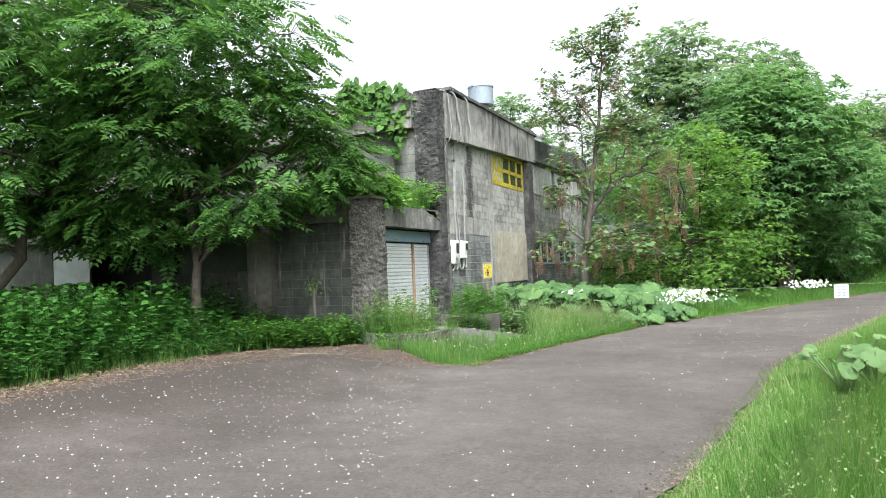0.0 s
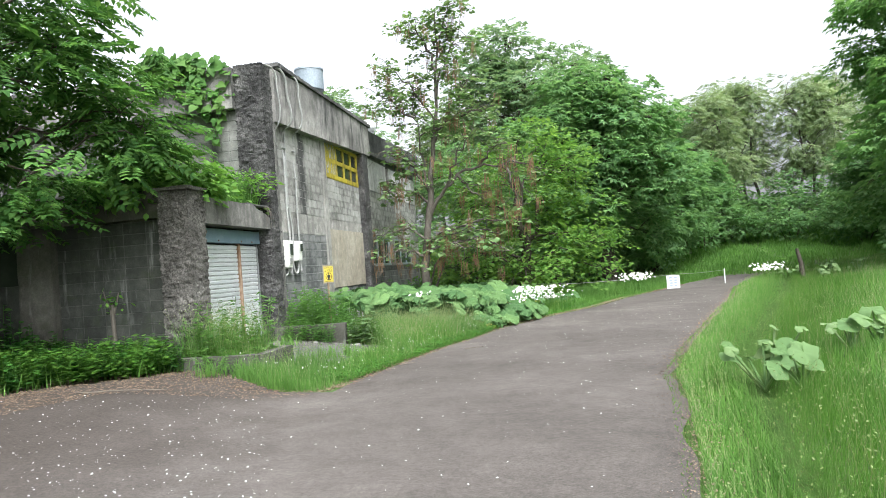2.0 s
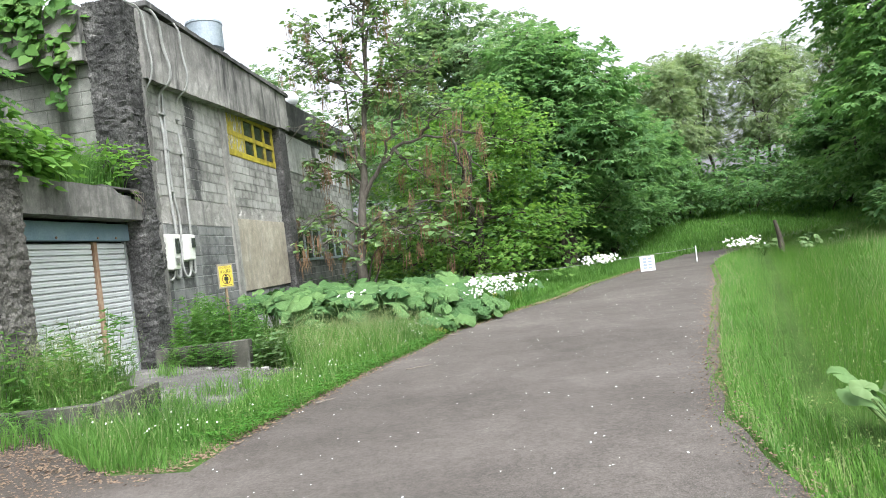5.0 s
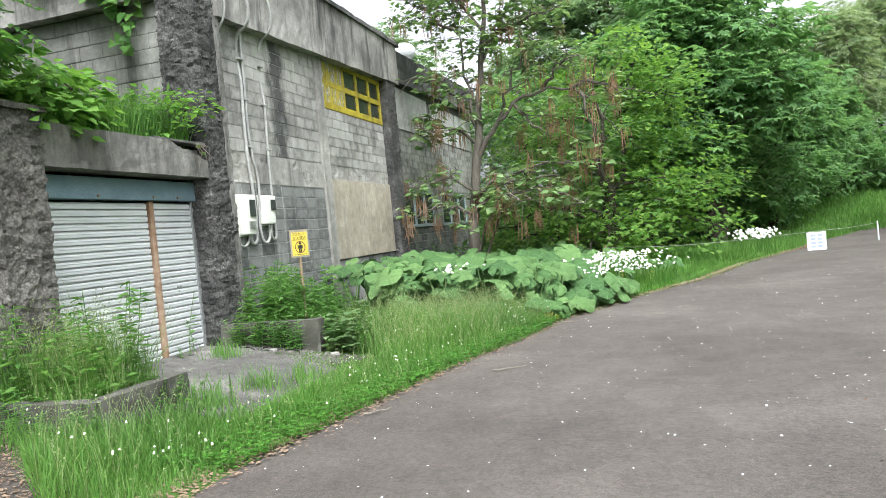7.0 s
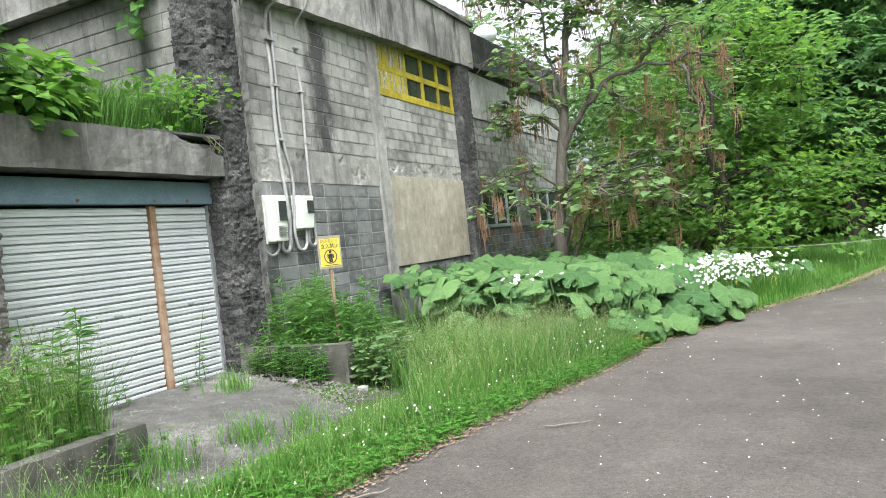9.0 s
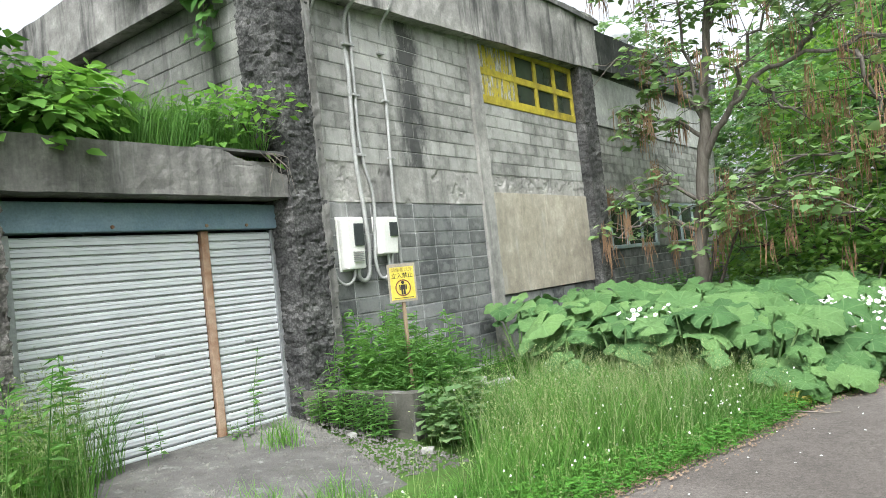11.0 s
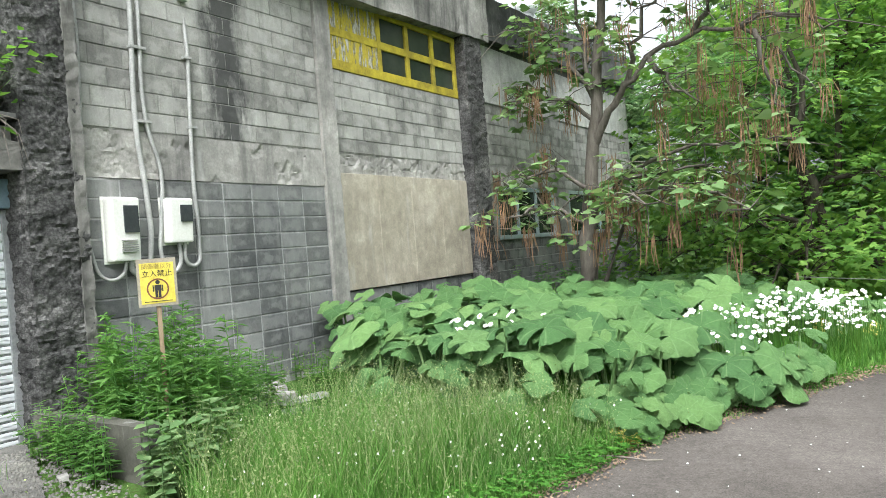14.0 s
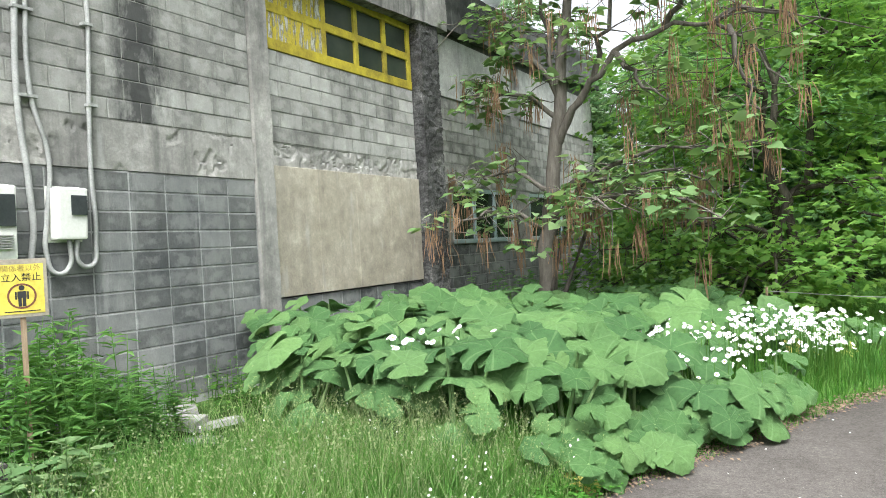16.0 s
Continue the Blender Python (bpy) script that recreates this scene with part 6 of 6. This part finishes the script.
# ---- giant butterbur ----
def butterbur_leaf(seed):
    """A large round blade with a notch, shallow folds and a scalloped rim, radius about 1."""
    g = random.Random(seed)
    bm = bmesh.new()
    rings, spokes = 5, 42
    c = bm.verts.new((0, 0, 0))
    rows = []
    ph, droop = g.uniform(0, 6), g.uniform(0.06, 0.3)
    jag = [g.uniform(-0.05, 0.03) for _ in range(spokes + 1)]
    for r in range(1, rings + 1):
        row = []
        for s in range(spokes + 1):
            a = radians(-168) + radians(336) * s / spokes
            edge = min(s, spokes - s) / spokes
            rad = r / rings * (0.9 + 0.07 * math.sin(2.0 * a + ph) + 0.04 * math.sin(5.0 * a + 2 * ph))
            if r >= rings - 1:
                rad *= 1 + 0.028 * math.cos(a * 7.0) * (r / rings) ** 4 + (0.022 * (1 if s % 2 else -1) + jag[s] if r == rings else 0)
            fold = 0.05 * (abs(math.sin(a * 3.5)) - 0.5) * (r / rings)
            wave = (0.10 * math.sin(a * 3 + ph) + 0.09 * math.sin(a * 2 + 3 * ph)) * (r / rings) ** 2
            z = -fold + wave + 0.12 * (r / rings) - droop * (r / rings) ** 3 + 0.10 * (1 - min(1, edge * 8)) * (r / rings)
            row.append(bm.verts.new((rad * math.sin(a), rad * math.cos(a), z)))
        rows.append(row)
    for s in range(spokes):
        bm.faces.new((c, rows[0][s + 1], rows[0][s]))
        for r in range(rings - 1):
            bm.faces.new((rows[r][s], rows[r][s + 1], rows[r + 1][s + 1], rows[r + 1][s]))
    me = bpy.data.meshes.new("leaf")
    bm.to_mesh(me)
    bm.free()
    me.polygons.foreach_set("use_smooth", [True] * len(me.polygons))
    return me


BLADES = []
for k in range(9):
    me = butterbur_leaf(k)
    me.materials.append(L_BUTTERBUR)
    BLADES.append(me)
PALE = []
for k in range(3):
    me = butterbur_leaf(20 + k)
    me.materials.append(L_CATALPA)
    PALE.append(me)
oldblade = butterbur_leaf(31)
oldblade.materials.append(L_YELLOWING)


def stalk_mesh():
    bm = cyl(bmesh.new(), (0, 0, 0), (0, 0, 1), 0.017, 0.012, 6)
    me = bpy.data.meshes.new("stalk")
    bm.to_mesh(me)
    bm.free()
    me.materials.append(L_CATALPA)
    return me


STALK = stalk_mesh()


def butterbur(x, y, g, h, r, cnt, group, old=0, low=0, blades=None):
    z = float(gz(x, y))
    root = empty("butterbur_plant", (x, y, z))
    tagged(root, "giant butterbur with broad round green leaves", "plant", group)
    for i in range(cnt + low):
        a = g.uniform(0, 6.28)
        d = g.uniform(0.05, 0.42)
        hh = h * g.uniform(0.55, 1.12)
        if i >= cnt:
            a, d, hh = g.uniform(-1.7, 0.3), g.uniform(0.15, 0.36), g.uniform(0.12, 0.32)
        rr = r * g.choice((0.55, 0.7, 0.8, 0.9, 1.05, 1.35)) * g.uniform(0.9, 1.1)
        tip = Vector((d * math.cos(a), d * math.sin(a), hh))
        st_ = new("stalk", STALK)
        st_.parent = root
        q = tip.to_track_quat("Z", "Y")
        st_.matrix_basis = q.to_matrix().to_4x4() @ Matrix.Diagonal((1, 1, tip.length, 1))
        lf = new("leaf", oldblade if i < old else g.choice(blades or BLADES))
        lf.parent = root
        if i < old:
            tip.z *= 0.35
        face = g.uniform(0, 0.75) if i < cnt else g.uniform(0.5, 0.95)
        n = Vector((math.sin(face) * math.cos(a) + 0.2, math.sin(face) * math.sin(a) - 0.42, 1.0)).normalized()
        lf.matrix_basis = Matrix.Translation(tip) @ n.to_track_quat("Z", "Y").to_matrix().to_4x4() @ Matrix.Rotation(g.uniform(0, 6.28), 4, "Z") @ Matrix.Scale(rr, 4)
    return root


g1 = random.Random(4)
PATCH = [(-7.0, 20.0), (-6.2, 19.1), (-5.3, 18.7), (-4.4, 19.0), (-3.2, 19.2), (-2.1, 20.9), (-1.9, 22.4), (-2.6, 23.6), (-1.0, 25.0), (-1.7, 26.4), (-4.0, 26.2), (-6.0, 24.4), (-7.2, 22.6)]
taken = []
for x, y in fill(PATCH, 900, 23):
    if all((x - a) ** 2 + (y - b) ** 2 > 0.16 for a, b in taken):
        taken.append((x, y))
BLOOM = [(-3.5, 21.7), (-2.6, 21.2), (-2.15, 22.0), (-1.35, 23.4), (-1.4, 24.6), (-3.3, 24.0)]
for x, y in taken:
    if in_poly(np.array([(x, y)]), BLOOM)[0] and g1.random() < 0.5:
        continue
    edge = smooth((x + 1.6 + 0.5 * max(0.0, 20.5 - y)) / -1.8)
    butterbur(x, y, g1, 0.38 + 0.45 * float(edge), 0.15 + 0.085 * float(edge), 6, "butterbur patch by the building", 1 if x > -2.7 and g1.random() < 0.5 else 0, 4 if x > np.interp(y, LY, LX) - 0.75 or y < 19.4 else 0)
for k in range(9):
    y = 19.2 + 0.3 * k
    butterbur(float(np.interp(y, LY, LX)) - 0.22 - 0.12 * (k % 2), y, g1, 0.34, 0.15, 5, "butterbur patch by the building", 1 if k in (0, 2, 4, 7) else 0, 4)
for x, y, h in ((0.85, 10.15, 0.46), (1.0, 10.45, 0.58), (1.25, 10.2, 0.42), (2.5, 12.1, 0.46), (2.95, 12.4, 0.48), (9.5, 33, 0.5), (8.4, 30.5, 0.5), (7.6, 32.2, 0.45), (9.0, 31.6, 0.5), (10.2, 32.0, 0.55), (8.6, 33.4, 0.5)):
    butterbur(x, y, g1, h, 0.115, 7, "butterbur plants in the meadow", 0, 0, PALE)

# ---- ox-eye daisies ----
def daisy_head():
    bm = bmesh.new()
    for k in range(12):
        a = 2 * math.pi * k / 12
        c, s = math.cos(a), math.sin(a)
        w = 0.22
        pts = [(0.2, 0, 0.05), (0.7, -w, 0.02), (1.0, -w * 0.4, -0.05), (1.0, w * 0.4, -0.05), (0.7, w, 0.02)]
        bm.faces.new([bm.verts.new((x * c - y * s, x * s + y * c, z)) for x, y, z in pts])
    bmesh.ops.recalc_face_normals(bm, faces=bm.faces)
    vs = np.array([v.co for v in bm.verts])
    fs = np.array([[v.index for v in f.verts] for f in bm.faces]) if bm.verts.index_update() is None else None
    bm.free()
    return vs, [fs]


T_DAISY = daisy_head()
T_DISC = (np.array([(0.24 * math.cos(a), 0.24 * math.sin(a), 0.08) for a in np.linspace(0, 2 * np.pi, 8, endpoint=False)] + [(0, 0, 0.16)]), [np.array([(i, (i + 1) % 8, 8) for i in range(8)])])


def daisy_clump(spots, hlo, hhi, r, seed):
    g = np.random.default_rng(seed)
    spots = np.asarray(spots)
    n = len(spots)
    cx, cy = spots.mean(0)
    root = empty("daisy_clump", (cx, cy, float(gz(cx, cy))))
    tagged(root, "clump of white ox-eye daisies in bloom", "flowers", "daisies by the lane")
    z = g.uniform(hlo, hhi, n)
    loc = np.stack([spots[:, 0] - cx, spots[:, 1] - cy, z], -1)
    face = norm(np.stack([g.normal(0.25, 0.45, n), g.normal(-0.8, 0.45, n), np.ones(n)], -1))
    axis = np.cross(face, g.normal(0, 1, (n, 3)))
    v, f = scatter(T_DAISY, loc, axis, face, r * g.uniform(0.8, 1.15, n))
    tagged(np_object("bloom_cluster", v, f, M_PETAL, root), kind="stuff")
    v, f = scatter(T_DISC, loc, axis, face, r * np.ones(n))
    tagged(np_object("bloom_centre", v, f, M_EYE, root), kind="stuff")
    v, f = merged([tube(np.array([(p[0] * 0.95, p[1] * 0.95, -0.05), p * np.array([1, 1, 0.5]), p - np.array([0, 0, 0.004])]), [0.004, 0.003, 0.003], 3) for p in loc])
    tagged(np_object("stalk_tuft", v, f, L_HERB, root), kind="stuff")


def daisy_area(poly, clumps, each, hlo, hhi, r, seed):
    c = fill(poly, clumps, seed)
    g = np.random.default_rng(seed + 1)
    for i, p in enumerate(c):
        daisy_clump(p + g.normal(0, 0.22, (each, 2)), hlo, hhi, r, seed * 50 + i)


daisy_area(BLOOM, 26, 26, 0.42, 0.8, 0.025, 3)
daisy_area([(-5.6, 19.6), (-4.8, 19.3), (-4.6, 21.5), (-5.6, 21.5)], 3, 7, 0.75, 1.0, 0.034, 4)
daisy_area([(1.2, 30.4), (2.6, 32.6), (2.0, 33.6), (0.6, 31.4)], 6, 18, 0.45, 0.75, 0.045, 5)
daisy_area([(5.9, 30.0), (7.0, 31.6), (7.6, 33.0), (6.6, 33.0)], 6, 14, 0.45, 0.75, 0.045, 6)
# clover and small white flowers in the grass
p = np.concatenate([fill(STRIP, 170, 51), fill(TALL, 160, 52)])
n = len(p)
loc = np.stack([p[:, 0], p[:, 1], gz(p[:, 0], p[:, 1]) + g0.uniform(0.15, 0.42, n)], -1)
face = norm(np.stack([g0.normal(0, 0.4, n), g0.normal(-0.4, 0.4, n), np.ones(n)], -1))
ax = np.cross(face, g0.normal(0, 1, (n, 3)))
v, f = merged([scatter(T_DAISY, loc, ax, face, np.full(n, 0.009)), scatter(T_DAISY, loc + np.array([0, 0, 0.007]), ax + 0.3, face, np.full(n, 0.007))])
tagged(np_object("clover_flowers", v, f, M_CLOVER), "small white clover flowers in the grass", "flowers", kind="stuff")

# ---- fallen petals, dead leaves, gravel ----
def bits(name, label, p, size, lift, material, seed, category, tmpl=T_DIAMOND, tilt=0.25):
    g = np.random.default_rng(seed)
    n = len(p)
    loc = np.stack([p[:, 0], p[:, 1], gz(p[:, 0], p[:, 1]) + lift], -1)
    a = g.uniform(0, 6.28, n)
    axis = np.stack([np.cos(a), np.sin(a), g.normal(0, tilt * 0.5, n)], -1)
    up = np.array([0, 0, 1.0]) + g.normal(0, tilt, (n, 3))
    v, f = scatter(tmpl, loc, axis, up, size * g.uniform(0.5, 1.3, n))
    return tagged(np_object(name, v, f, material), label, category, kind="stuff")


YARD = [(-9.2, 4.5), (-9.2, 10.2), (-5.2, 10.6), (-3.5, 7.0), (-2.0, 2.0), (-6, 1.5)]
LANE = [(-6.0, 2.0), (-5.0, 10.5), (-4.2, 13.4), (-3.0, 18), (-1.5, 22), (1.0, 28), (4, 27), (2.6, 21), (0.3, 13.2), (-0.3, 9), (-0.8, 4.5)]
bits("fallen_petals", "white blossom petals fallen on the asphalt", fill(YARD, 1500, 61), 0.021, 0.035, M_PETAL, 61, "petals", T_OVATE)
bits("fallen_petals", "white blossom petals scattered along the lane", fill(LANE, 650, 62), 0.02, 0.035, M_PETAL, 62, "petals", T_OVATE)


def edge_points(cnt, seed, xs, ys, spread, y0, y1):
    g = np.random.default_rng(seed)
    y = g.uniform(y0, y1, cnt)
    return np.stack([np.interp(y, ys, xs) + g.normal(0, spread, cnt), y], -1)


bits("leaf_litter", "brown leaf litter along the lane edge", edge_points(11000, 63, LX, LY, 0.11, 11.2, 34), 0.036, 0.03, M_LITTER, 63, "litter")
bits("leaf_litter", "brown leaf litter along the meadow edge", edge_points(9000, 64, RX, RY, 0.13, 2, 30), 0.03, 0.03, M_LITTER, 64, "litter")
bits("leaf_litter", "brown leaf litter along the weed bed", np.concatenate([fill([(-9.5, 4.5), (-8.6, 4.5), (-8.9, 9.3), (-8.3, 11.4), (-7.0, 12.0), (-6.9, 11.5), (-4.7, 10.8), (-4.7, 11.2), (-7, 12.4), (-9.0, 12.0), (-9.8, 9.0)], 5200, 65)]), 0.035, 0.035, M_LITTER, 65, "litter")
PEB = (np.array([(-0.5, -0.4, 0), (0.5, -0.45, 0), (0.45, 0.5, 0), (-0.4, 0.45, 0), (-0.25, -0.2, 0.5), (0.3, -0.2, 0.55), (0.2, 0.3, 0.5), (-0.2, 0.25, 0.45)]),
       [np.array([(4, 5, 6, 7), (0, 1, 5, 4), (1, 2, 6, 5), (2, 3, 7, 6), (3, 0, 4, 7)])])
bits("gravel", "pale gravel and crumbled concrete on the apron", np.concatenate([fill([(-7.6, 14.4), (-5.2, 13.4), (-4.8, 15.2), (-7.6, 16.5)], 900, 66), fill([(-7.5, 15.9), (-5.4, 15.6), (-5.0, 16.3), (-7.5, 16.6)], 1500, 67), fill([(-6.6, 13.9), (-5.3, 13.5), (-5.0, 14.4), (-6.4, 14.6)], 700, 68)]), 0.022, 0.012, M_STONE, 66, "gravel", PEB)

DIRT = [(-9.8, 4.5), (-8.3, 4.5), (-8.2, 8.0), (-7.4, 10.4), (-5.2, 10.6), (-4.6, 11.2), (-7, 12.4), (-9.0, 12.0), (-10.0, 9.0)]
bits("leaf_litter", "brown soil crumbs and dead leaves on the yard edge", fill(DIRT, 9000, 68), 0.035, 0.03, M_LITTER, 68, "litter", T_OVATE, 0.12)
q = np.concatenate([verge_points(5200, 69, LX, LY, -1, 0.9, 12.0, 19.2)])
lo_ = np.stack([q[:, 0], q[:, 1], gz(q[:, 0], q[:, 1]) + g0.uniform(0.03, 0.14, len(q))], -1)
an = g0.uniform(0, 6.28, len(q))
trip = []
for k in range(3):
    axs = np.stack([np.cos(an + k * 2.1), np.sin(an + k * 2.1), np.zeros(len(q)) + 0.15], -1)
    trip.append(scatter(T_OVATE, lo_, axs, np.array([0, 0, 1.0]) + g0.normal(0, 0.25, (len(q), 3)), g0.uniform(0.02, 0.04, len(q))))
v, f = merged(trip)
tagged(np_object("clover_leaves", v, f, L_CLOVER), "low clover leaves along the lane edge", "clover", kind="stuff")

# twigs lying on the lane
for (x, y), a, ln in (((-3.0, 15.3), 0.5, 0.4), ((-7.2, 10.6), 0.2, 1.2), ((-2.9, 18.6), 0.1, 0.6), ((-3.9, 13.6), 0.9, 0.3)):
    g = np.random.default_rng(int(abs(x) * 100))
    t = np.linspace(-0.5, 0.5, 6)
    q = np.stack([x + ln * t * math.cos(a), y + ln * t * math.sin(a), gz(x + ln * t * math.cos(a), y + ln * t * math.sin(a)) + 0.035 + 0.01 * np.abs(np.sin(9 * t))], -1)
    q[1:-1, :2] += g.normal(0, 0.015, (4, 2))
    v, f = tube(q, np.linspace(0.009, 0.004, 6), 5)
    tagged(np_object("twig", v, f, M_TWIG), "dry brown twig lying on the asphalt", "twig", "twigs on the lane")
# broken concrete at the foot of the block wall
def slab(loc, rz, tilt, size, seed):
    bm = rough_box(-size[0] / 2, size[0] / 2, -size[1] / 2, size[1] / 2, 0, size[2], 0.06, 0.02, seed, 5.0)
    ob = part("concrete_fragment", bm, M_CAST)
    ob.matrix_basis = pose(loc[0], loc[1], float(gz(*loc)) - 0.01, tilt, tilt * 0.5, rz)
    return tagged(ob, "pale broken concrete slab lying in the weeds", "rubble", "fragments by the block wall")


slab((-6.9, 18.75), 20, 6, (0.5, 0.3, 0.07), 1)
slab((-6.55, 18.95), 65, -8, (0.42, 0.24, 0.06), 2)
slab((-7.2, 19.1), -30, 10, (0.36, 0.22, 0.08), 3)
slab((-6.3, 18.6), 10, -5, (0.34, 0.2, 0.05), 4)
slab((-5.6, 16.3), 30, 4, (0.12, 0.09, 0.05), 5)
slab((-6.5, 16.25), -20, 4, (0.1, 0.08, 0.045), 6)

# dry roots hanging from the broken beam end
rg = np.random.default_rng(12)
strands = []
for k in range(9):
    a = np.array([-7.44, 16.35 + rg.normal(0, 0.06), 3.2])
    e = a + np.array([rg.uniform(0.0, 0.06), rg.uniform(-0.05, 0.28), -rg.uniform(0.15, 0.5)])
    strands.append(tube(np.array([a, (a + e) / 2 + np.array([0.05, 0.04, 0.05]), e]), [0.005, 0.004, 0.002], 4))
v, f = merged(strands)
tagged(np_object("dry_roots", v, f, M_TWIG), "dry roots hanging from the broken beam end", "roots", kind="stuff")

# bare sapling stick before the block wall
stick = empty("dead_sapling", (-8.75, 12.75, 0.25))
tagged(stick, "short dead sapling with a few shoots", "stump")
v, f = merged([tube(np.array([(0, 0, -0.05), (0.02, 0, 0.6), (0.0, 0, 1.15)]), [0.05, 0.04, 0.035], 7), tube(np.array([(0.01, 0, 0.9), (0.1, 0, 1.2), (0.13, 0.02, 1.35)]), [0.02, 0.015, 0.01], 5), tube(np.array([(0.01, 0, 1.0), (-0.1, 0, 1.25), (-0.16, 0.02, 1.4)]), [0.02, 0.012, 0.008], 5)])
np_object("trunk", v, f, M_BARK_GREY, stick, True)
g = np.random.default_rng(3)
loc = np.array([0, 0, 1.2]) + g.normal(0, 0.1, (40, 3))
v, f = scatter(T_DIAMOND, loc, g.normal(0, 1, (40, 3)), np.array([0, 0, 1.0]) + g.normal(0, 0.3, (40, 3)), g.uniform(0.06, 0.14, 40))
tagged(np_object("shoots", v, f, L_HERB, stick), kind="stuff")
# stump in the meadow
v, f = tube(np.array([(8.0, 31.5, 0.1), (7.96, 31.5, 0.7), (7.85, 31.5, 1.25)]), [0.11, 0.085, 0.06], 9)
tagged(np_object("tree_stump", v, f, M_BARK, None, True), "dark broken tree stump in the meadow", "stump")

# ---- block pieces of the walls ----
lay_blocks(wall_low, XF, 17.16, 20.59, 0.30, 2.69, M_BLOCK_LOW, "x", stack=True, seed=1)
lay_blocks(wall_up, XF, 17.16, 20.59, 3.20, 5.48, M_BLOCK_UP, "x", 0.4, 0.2, seed=2)
lay_blocks(wall_bay, XF - 0.027, 20.91, 24.31, 3.20, 4.38, M_BLOCK_UP, "x", 0.4, 0.2, seed=3)
lay_blocks(wall_foot, XF - 0.027, 20.91, 24.31, 0.62, 1.22, M_BLOCK_LOW, "x", seed=4)
lay_blocks(wall_two, XF - 0.052, 24.97, 33.57, 2.87, 4.43, M_BLOCK_UP, "x", seed=5)
lay_blocks(wall_two_low, XF - 0.052, 24.97, 33.57, 0.6, 1.79, M_BLOCK_LOW, "x", seed=6)
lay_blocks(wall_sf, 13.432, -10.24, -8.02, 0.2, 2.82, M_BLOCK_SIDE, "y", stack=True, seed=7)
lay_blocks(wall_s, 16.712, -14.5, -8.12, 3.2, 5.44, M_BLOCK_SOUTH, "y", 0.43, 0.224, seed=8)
